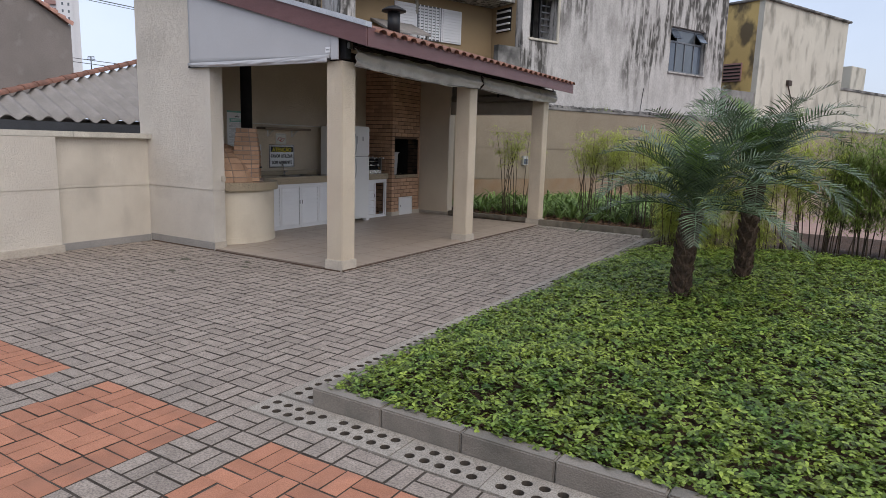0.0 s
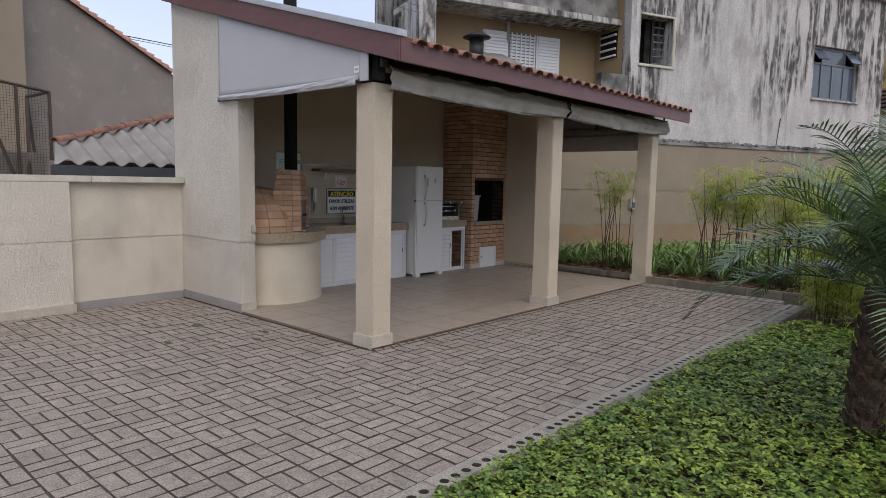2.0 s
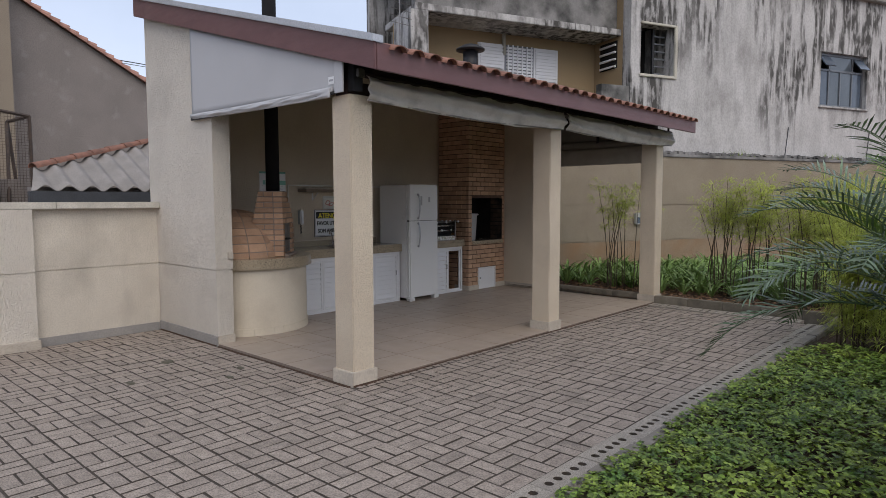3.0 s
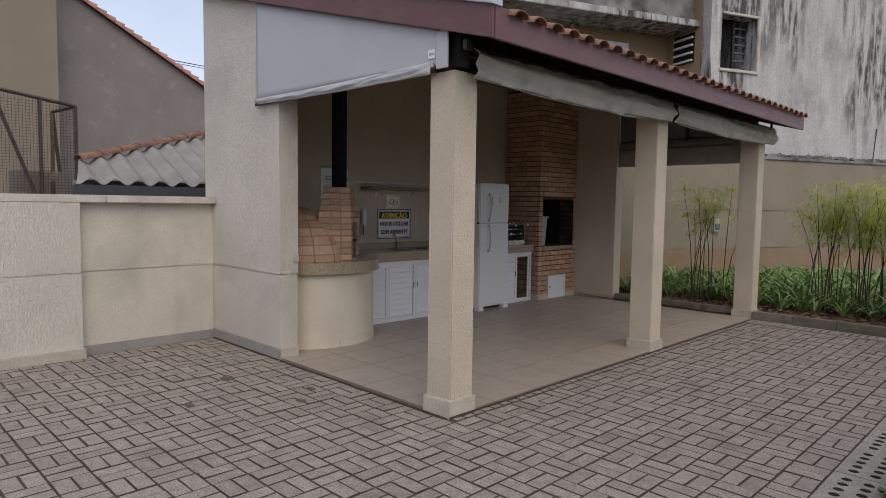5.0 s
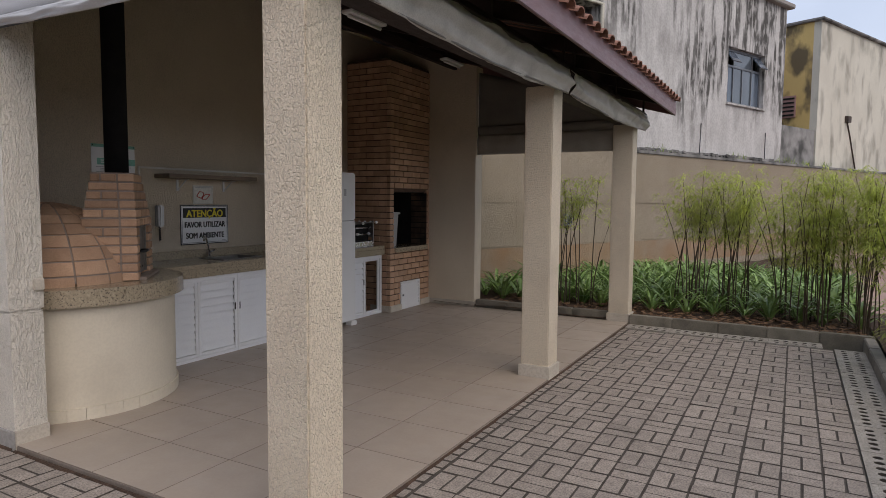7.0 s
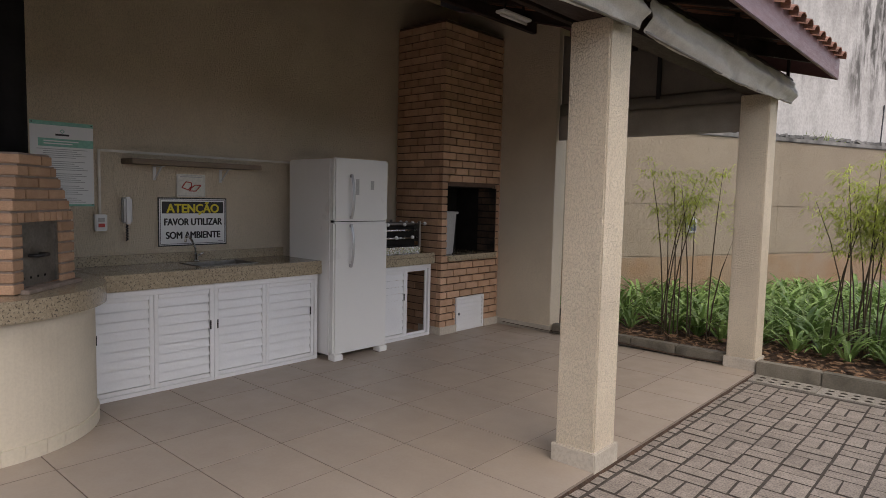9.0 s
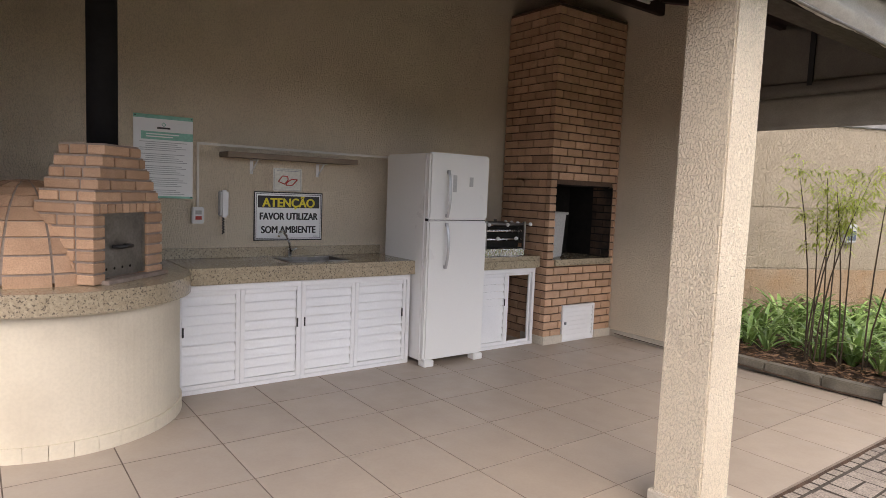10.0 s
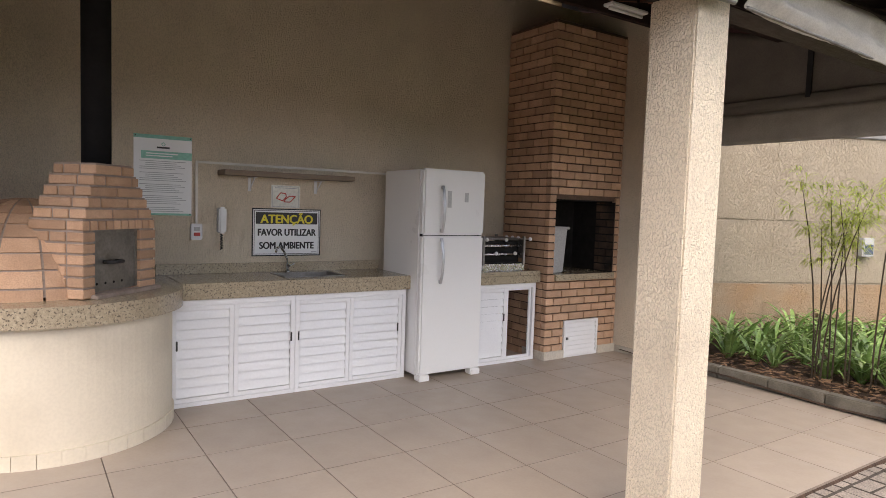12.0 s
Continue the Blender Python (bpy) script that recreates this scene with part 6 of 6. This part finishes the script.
# ---- slender bamboo ----
def bamboo_data(seed, canes, height, leaves, low, spread):
    """Thin canes with feathery drooping leaves from low (share of the height) to the top."""
    r = random.Random(seed)
    cane_meshes = []
    vs, fs = [], []
    for c in range(canes):
        bm = bmesh.new()
        a, d = r.uniform(0, 6.28), spread * math.sqrt(r.random())
        x, y = d * math.cos(a), d * math.sin(a)
        h = height * r.uniform(0.72, 1.05)
        lx, ly = r.gauss(0, 0.18), r.gauss(0, 0.18)
        pts = [Vector((x + lx * t * t, y + ly * t * t, h * t)) for t in (0, 0.25, 0.5, 0.75, 1.0)]
        tube(bm, pts, 0.006, 5, [0.0075, 0.007, 0.006, 0.0045, 0.002])
        bmesh.ops.recalc_face_normals(bm, faces=bm.faces)
        me = bpy.data.meshes.new("cane")
        bm.to_mesh(me)
        bm.free()
        me.materials.append(STEM)
        cane_meshes.append(me)
        nodes = max(6, int(leaves / canes / 9))
        for k in range(nodes):
            t = min(low + (1 - low) * ((k + r.random()) / nodes) ** 0.8, 1.0)
            i = min(int(t * 4), 3)
            p = pts[i].lerp(pts[i + 1], t * 4 - i)
            for q in range(3):
                az = r.uniform(0, 6.28)
                reach, rise = r.uniform(0.05, 0.2) * (1.3 - 0.5 * t), r.uniform(0.02, 0.12)
                end = p + Vector((math.cos(az) * reach, math.sin(az) * reach, rise))
                b = len(vs)
                vs.extend([p, p + Vector((0, 0, 0.003)), end])
                fs.append((b, b + 1, b + 2))
                for leaf in range(8):
                    root = p.lerp(end, r.uniform(0.35, 1.0))
                    az2 = az + r.gauss(0, 0.95)
                    ll = r.uniform(0.08, 0.17)
                    out = Vector((math.cos(az2), math.sin(az2), r.uniform(-0.25, 0.75)))
                    sd = Vector((-math.sin(az2), math.cos(az2), 0)) * r.uniform(0.0035, 0.0065)
                    m1 = root + out * ll * 0.5
                    tip = root + out * ll * 0.95 + Vector((0, 0, -ll * 0.4))
                    b = len(vs)
                    vs.extend([root, m1 + sd, tip, m1 - sd])
                    fs.append((b, b + 1, b + 2, b + 3))
    return cane_meshes, vs, fs


def bamboo(variant, x, y, z, turn, scale=1.0):
    canes, leaves = variant
    ob = thing("bamboo_clump", "slender bamboo clump with thin brown canes and feathery leaves", "bamboo", (x, y, z), "bamboo clumps in the planting")
    ob.matrix_basis = Matrix.Translation((x, y, z)) @ Matrix.Rotation(turn, 4, "Z") @ Matrix.Scale(scale, 4)
    for me in canes:
        new("cane", me).parent = ob
    new("foliage", leaves).parent = ob
    return ob


def variant(seed, canes, height, leaves, low, spread, mat):
    c, vs, fs = bamboo_data(seed, canes, height, leaves, low, spread)
    return c, quads("foliage", vs, fs, mat)


SPARSE = variant(5, 11, 1.58, 620, 0.7, 0.24, BAMBOOLEAF)
MEDIUM = variant(6, 13, 1.62, 1150, 0.6, 0.2, BAMBOOLEAF)
MEDIUM_B = variant(7, 14, 1.6, 1350, 0.58, 0.22, BAMBOOLEAF)
DENSE = variant(8, 18, 1.65, 1900, 0.42, 0.34, BAMBOOLEAF)
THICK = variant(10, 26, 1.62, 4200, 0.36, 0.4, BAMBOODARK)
DENSE_B = variant(9, 20, 1.55, 3300, 0.12, 0.32, BAMBOOLEAF)
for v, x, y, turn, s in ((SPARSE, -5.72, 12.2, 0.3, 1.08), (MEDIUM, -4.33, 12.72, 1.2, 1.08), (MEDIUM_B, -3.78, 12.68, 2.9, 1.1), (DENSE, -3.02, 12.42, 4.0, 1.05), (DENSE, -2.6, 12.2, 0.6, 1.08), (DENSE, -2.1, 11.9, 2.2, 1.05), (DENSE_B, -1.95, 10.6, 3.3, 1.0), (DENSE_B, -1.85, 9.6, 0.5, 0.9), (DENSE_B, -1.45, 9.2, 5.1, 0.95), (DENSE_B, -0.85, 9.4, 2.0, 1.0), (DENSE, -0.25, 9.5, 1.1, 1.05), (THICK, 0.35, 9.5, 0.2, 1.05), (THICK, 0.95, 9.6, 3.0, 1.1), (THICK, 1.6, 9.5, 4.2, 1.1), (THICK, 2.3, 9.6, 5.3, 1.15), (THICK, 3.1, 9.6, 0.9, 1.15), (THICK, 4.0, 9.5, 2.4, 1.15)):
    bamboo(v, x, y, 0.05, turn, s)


# ---- strap-leaved lilies in the far bed ----
def lily_data(seed, n=17):
    r = random.Random(seed)
    vs, fs = [], []
    for i in range(n):
        az, lift = i * 2.4 + r.uniform(-0.3, 0.3), r.uniform(0.75, 1.45)
        length, w = r.uniform(0.4, 0.66), r.uniform(0.015, 0.023)
        side = Vector((-math.sin(az), math.cos(az), 0))
        p, ang = Vector((0.02 * math.cos(az), 0.02 * math.sin(az), 0)), lift
        b = len(vs)
        steps = 6
        for k in range(steps + 1):
            t = k / steps
            ww = w * (0.7 + 1.1 * t - 1.75 * t ** 3)
            vs.extend([p - side * ww, p + Vector((0, 0, -ww * 0.35)), p + side * ww])
            p = p + Vector((math.cos(az) * math.cos(ang), math.sin(az) * math.cos(ang), math.sin(ang))) * (length / steps)
            ang -= r.uniform(0.28, 0.42) * (0.4 + t)
        for k in range(steps):
            q = b + k * 3
            fs += [(q, q + 1, q + 4, q + 3), (q + 1, q + 2, q + 5, q + 4)]
    return vs, fs


lily_meshes = [quads("leaves", *lily_data(30 + k), STRAP, True) for k in range(6)]
rl = random.Random(12)
count = 0
y = 12.38
while y < 17.0:
    x = -7.5
    while x < -2.3:
        px, py = x + rl.uniform(-0.09, 0.09), y + rl.uniform(-0.09, 0.09)
        wall_x = -6.9 + 0.4313 * (py - 14.54)
        if px > wall_x + 0.22 and rl.random() > 0.1:
            lily = thing("lily_plant", "clump of glossy dark green strap leaves", "plant", (px, py, 0.045), "lilies in the far bed")
            lily.matrix_basis = Matrix.Translation((px, py, 0.045)) @ Matrix.Rotation(rl.uniform(0, 6.28), 4, "Z") @ Matrix.Scale(rl.uniform(0.75, 1.05), 4)
            new("leaves", lily_meshes[rl.randrange(6)]).parent = lily
            count += 1
        x += 0.3
    y += 0.29
vs, fs = [], []
for k in range(2600):
    x, y = rl.uniform(-6.9, -2.4), 11.6 + 1.4 * rl.random() ** 1.6
    a, s, z = rl.uniform(0, 6.28), rl.uniform(0.015, 0.05), 0.085 + rl.uniform(0, 0.012)
    b = len(vs)
    for u, v in ((-1, 0), (0, 0.4), (1, 0), (0, -0.4)):
        vs.append((x + (u * math.cos(a) - v * math.sin(a)) * s, y + (u * math.sin(a) + v * math.cos(a)) * s, z + rl.uniform(-0.004, 0.012)))
    fs.append((b, b + 1, b + 2, b + 3))
tagged(new("leaf_litter", quads("leaf_litter", vs, fs, DRYLEAF)), "dry brown leaves scattered on the bed", "leaf litter", kind="stuff")

# ---- outdoor wall fittings ----
spot = thing("wall_floodlight", "square white floodlight on the low wall", "light")
block("box", -8.398, -8.3, 3.25, 3.43, 1.08, 1.3, WHITE, spot, "", 0.012)
block("lens", -8.302, -8.296, 3.275, 3.405, 1.14, 1.27, PALEGLASS, spot, "clouded glass lens", 0.004)
block("mount", -8.398, -8.35, 3.31, 3.39, 1.3, 1.43, CREAM, spot, "cream mounting plate", 0.004)
bulk = thing("wall_bulkhead_light", "small pale wall light behind the bamboo", "light")
p = WALL_M.inverted() @ Vector((-6.72, 14.85, 1.17))
wbox("box", p.x - 0.08, p.x + 0.08, -0.09, -0.003, 1.05, 1.28, PLASTIC, bulk, "", 0.012)
wbox("lens", p.x - 0.06, p.x + 0.06, -0.096, -0.089, 1.08, 1.2, PALEGLASS, bulk, "", 0.004)

# ---- paving blocks ----
MOD, X0, Y0 = 0.205, -2.715, 2.355


def paver_verts(lx, ly, top=0.0, depth=0.04, c=0.003):
    v = [(-lx / 2, -ly / 2), (lx / 2, -ly / 2), (lx / 2, ly / 2), (-lx / 2, ly / 2)]
    k = [(x * (1 - 2 * c / lx), y * (1 - 2 * c / ly)) for x, y in v]
    return [(x, y, top - depth) for x, y in v] + [(x, y, top - c * 0.8) for x, y in v] + [(x, y, top) for x, y in k]


PAVER_FACES = [(8, 9, 10, 11)] + [(a, (a + 1) % 4, 4 + (a + 1) % 4, 4 + a) for a in range(4)] + [(4 + a, 4 + (a + 1) % 4, 8 + (a + 1) % 4, 8 + a) for a in range(4)]
LONG, SHORT = 0.1968, 0.0948
paver_meshes = {(d, red): quads("paver", paver_verts(*((LONG, SHORT) if d else (SHORT, LONG))), PAVER_FACES, PAVER_RED if red else PAVER) for d in (0, 1) for red in (0, 1)}
def dirty_sides(me, last=8):
    me.materials.append(JOINT)
    for i, f in enumerate(me.polygons):
        f.material_index = int(1 <= i % 9 <= last)


for (d, red), me in paver_meshes.items():
    dirty_sides(me, 4 if red else 8)
rp = random.Random(21)
rest = {0: ([], []), 1: ([], [])}


def lay(cx, cy, d, red, single):
    cx, cy = cx + rp.gauss(0, 0.0014), cy + rp.gauss(0, 0.0014)
    z, tx, ty = rp.gauss(0, 0.0012), rp.gauss(0, 0.006), rp.gauss(0, 0.006)
    if single:
        ob = new("paver", paver_meshes[d, red])
        ob.parent = pavement
        ob.matrix_basis = pose(cx, cy, z, math.degrees(tx), math.degrees(ty), rp.gauss(0, 0.7))
        return
    vs, fs = rest[red]
    b, spin = len(vs), rp.gauss(0, 0.012)
    for x, y, h in paver_verts(*((LONG, SHORT) if d else (SHORT, LONG))):
        vs.append((cx + x - y * spin, cy + y + x * spin, z + h + y * tx - x * ty))
    fs.extend(tuple(b + i for i in f) for f in PAVER_FACES)


for j in range(-30, 44):
    y = Y0 + (j + 0.5) * MOD
    for i in range(-40, 40):
        x = X0 + (i + 0.5) * MOD
        if y < Y0:
            ok = -8.36 < x < 5.4 and y > -3.6
        elif y < SOUTHY - 0.05:
            ok = -8.5 < x < X0
        else:
            ok = -4.78 < x < X0 and y < 11.2
        if not ok:
            continue
        ii, jj = (i + 5) % 7, (-j - 2) % 7
        red = int(y < Y0 - MOD and ii < 5 and jj < 5)
        single = -4.76 < x < X0 and 3.17 < y < 6.25
        if (i + j) % 2:
            for k in (-1, 1):
                lay(x, y + k * MOD / 4, 1, red, single)
        else:
            for k in (-1, 1):
                lay(x + k * MOD / 4, y, 0, red, single)
# cut blocks along the pavilion floor
for k in range(54):
    cy = 5.72 + k * 0.1025
    vs, fs = rest[0]
    b = len(vs)
    for x, y, h in paver_verts(0.058, 0.0905):
        vs.append((-4.805 + x, cy + y, h + rp.gauss(0, 0.0008)))
    fs.extend(tuple(b + i for i in f) for f in PAVER_FACES)
for red, mat in ((0, PAVER_REST), (1, PAVER_RED_REST)):
    ob = new("paver_field", quads("paver_field", *rest[red], mat))
    dirty_sides(ob.data, 4 if red else 8)
    ob.parent = pavement
    tagged(ob, "red concrete blocks" if red else "grey concrete blocks", kind="stuff")


# ---- perforated drain slabs ----
def drain_mesh(length, width, nx=5, ny=2, r=0.0265, z=0.006):
    vs, fs = [], []
    n = 16
    mx = 0.03
    cw, ch = (length - 2 * mx) / nx, (width - 0.05) / ny
    for i in range(nx):
        for j in range(ny):
            cx, cy = mx + (i + 0.5) * cw, 0.025 + (j + 0.5) * ch
            b = len(vs)
            for ring in range(4):
                for k in range(n):
                    a = math.pi / 4 + 2 * math.pi * k / n
                    c, s = math.cos(a), math.sin(a)
                    if ring == 0:
                        q = max(abs(c), abs(s))
                        vs.append((cx + c / q * cw / 2, cy + s / q * ch / 2, z))
                    else:
                        rr = (r + 0.003, r, r)[ring - 1]
                        vs.append((cx + c * rr, cy + s * rr, (z, z - 0.003, z - 0.06)[ring - 1]))
            for ring in range(3):
                for k in range(n):
                    p, q = b + ring * n + k, b + ring * n + (k + 1) % n
                    fs.append((p, q, q + n, p + n))

    def flat(x0, x1, y0, y1):
        b = len(vs)
        vs.extend([(x0, y0, z), (x1, y0, z), (x1, y1, z), (x0, y1, z)])
        fs.append((b, b + 1, b + 2, b + 3))
    flat(0, mx, 0, width), flat(length - mx, length, 0, width)
    flat(mx, length - mx, 0, 0.025), flat(mx, length - mx, width - 0.025, width)
    b = len(vs)
    vs.extend([(x, y, h) for h in (z, -0.07) for x, y in ((0, 0), (length, 0), (length, width), (0, width))])
    fs.extend([(b + a, b + 4 + a, b + 4 + (a + 1) % 4, b + (a + 1) % 4) for a in range(4)])
    me = quads("drain_slab", vs, fs, DRAIN)
    # Hole walls take the dark joint colour to stand in for shade.
    me.materials.append(JOINT)
    for k in range(nx * ny):
        for q in range(2 * n, 3 * n):
            me.polygons[k * 3 * n + q].material_index = 1
    return me


drain = structure(new("drain"), "perforated concrete drain slabs along the kerbs", "drain")
slab_w, slab_s = drain_mesh(0.5, 0.264), drain_mesh(0.5, 0.235)
rd = random.Random(4)
for k in range(17):
    ob = new("drain_slab", slab_w)
    ob.parent, ob.matrix_basis = drain, pose(-2.444, 2.612 + k * 0.506, rd.gauss(0, 0.002), 0, 0, 90)
for k in range(15):
    ob = new("drain_slab", slab_s)
    ob.parent, ob.matrix_basis = drain, pose(-2.715 + k * 0.504, 2.359, rd.gauss(0, 0.002))
for k in range(4):
    ob = new("drain_slab", slab_s)
    ob.parent, ob.matrix_basis = drain, pose(-4.82 + k * 0.504, 11.218, rd.gauss(0, 0.002))
# Near-black strips below the slabs keep the holes dark in place of shade.
block("channel_bottom", -2.70, -2.46, 2.62, 11.1, -0.0615, -0.06, DARK, drain)
block("channel_bottom", -4.8, -2.75, 11.23, 11.45, -0.0615, -0.06, DARK, drain)
block("channel_bottom", -2.8, 5.4, 2.365, 2.59, -0.0615, -0.06, DARK, drain)

# ---- dirt gathered along the edges ----
def dirt_line(a, b, side, seed, width=0.018):
    """A ragged low ridge of soil and moss from a to b, widening to one side."""
    r = random.Random(seed)
    a, b, side = Vector((*a, 0)), Vector((*b, 0)), Vector((*side, 0))
    n = int((b - a).length / 0.03)
    vs, fs = [], []
    for i in range(n + 1):
        p = a.lerp(b, i / n)
        w = width * (0.25 + 1.1 * max(0, noise.noise(Vector((i * 0.11, seed, 0))) + 0.35) + r.uniform(0, 0.25))
        vs.extend([p + Vector((0, 0, 0.012)), p + side * w * 0.5 + Vector((0, 0, 0.009)), p + side * w + Vector((0, 0, -0.004))])
    for i in range(n):
        for k in (0, 1):
            fs.append((3 * i + k, 3 * i + 3 + k, 3 * i + 4 + k, 3 * i + 1 + k))
    return vs, fs


for seed, a, b, side in ((1, (-4.838, 5.66), (-4.838, 11.4), (1, 0)), (2, (-7.05, SOUTHY - 0.022), (-4.84, SOUTHY - 0.022), (0, -1)), (3, (-8.45, SOUTHY - 0.02), (-7.08, SOUTHY - 0.02), (0, -1))):
    tagged(new("moss_line", quads("moss_line", *dirt_line(a, b, side, seed), SOIL)), "dark soil and moss gathered along the floor edge", "moss", kind="stuff")

rm = random.Random(8)
for x, y, r in ((-6.83, 5.0, 0.11), (-6.35, 4.46, 0.07), (-5.89, 5.12, 0.06), (-6.1, 5.35, 0.05)):
    ring = [(x + r * rm.uniform(0.5, 1.2) * math.cos(k * 0.35), y + 0.6 * r * rm.uniform(0.5, 1.2) * math.sin(k * 0.35)) for k in range(18)]
    vs = [(px, py, 0.0) for px, py in ring] + [(x + (px - x) * 0.6, y + (py - y) * 0.6, 0.009 + rm.uniform(0, 0.003)) for px, py in ring]
    fs = [(k, (k + 1) % 18, 18 + (k + 1) % 18, 18 + k) for k in range(18)] + [tuple(range(18, 36))]
    tagged(new("moss_patch", quads("moss_patch", vs, fs, MOSS)), "small green moss patch on the paving blocks", "moss", group="moss patches")

# ---- floor tiles ----
tile_meshes = {}
for i in range(-5, 5):
    for j in range(-4, 10):
        x0, x1 = max(-6.36 + i * 0.51, BACKX), min(-6.36 + (i + 1) * 0.51, -4.842)
        y0, y1 = max(7.17 + j * 0.51, SOUTHY + 0.006), min(7.17 + (j + 1) * 0.51, NORTHY)
        if x1 - x0 < 0.02 or y1 - y0 < 0.02 or (x1 < -7.1 and y0 < 5.86 and y1 < 5.9):
            continue
        lx, ly = round(x1 - x0 - 0.0035, 4), round(y1 - y0 - 0.0035, 4)
        if (lx, ly) not in tile_meshes:
            tile_meshes[lx, ly] = quads("floor_tile", paver_verts(lx, ly, 0.0, 0.0085, 0.0015), PAVER_FACES, TILE)
            tile_meshes[lx, ly].materials.append(GROUT)
            for f in tile_meshes[lx, ly].polygons:
                f.material_index = int(f.index > 0)
        ob = new("floor_tile", tile_meshes[lx, ly])
        ob.parent, ob.matrix_basis = floor, pose((x0 + x1) / 2, (y0 + y1) / 2, 0.0205)

# ---- roof tiles ----
tile_me = half_tile("roof_tile", 0.44, 0.078, 0.068, 0.012, ROOFTILE)
tile_me.transform(Matrix.Diagonal((1, 1, 0.62, 1)))
joined_v, joined_f = [], []
rt = random.Random(9)
pitch_m = Matrix.Rotation(math.atan(SLOPE), 4, "Y")
for i in range(31):
    y = YS + 0.2 + i * 0.198
    for j in range(11):
        d = -0.06 + j * 0.38
        x = EAVEX - d / math.sqrt(1 + SLOPE ** 2)
        z = roof_z(x) + 0.2 - 0.03
        m = Matrix.Translation((x, y, z)) @ Matrix.Rotation(math.pi, 4, "Z") @ Matrix.Rotation(-math.atan(SLOPE) + 0.02 + rt.gauss(0, 0.01), 4, "Y")
        if j < 9:
            ob = new("roof_tile", tile_me)
            ob.parent, ob.matrix_basis = roof, m
        else:
            b = len(joined_v)
            joined_v.extend(m @ v.co for v in tile_me.vertices)
            joined_f.extend(tuple(b + q for q in f.vertices) for f in tile_me.polygons)
ob = new("roof_tile_field", quads("roof_tile_field", joined_v, joined_f, ROOFTILE))
ob.parent = roof
tagged(ob, "weathered clay tiles", kind="stuff")
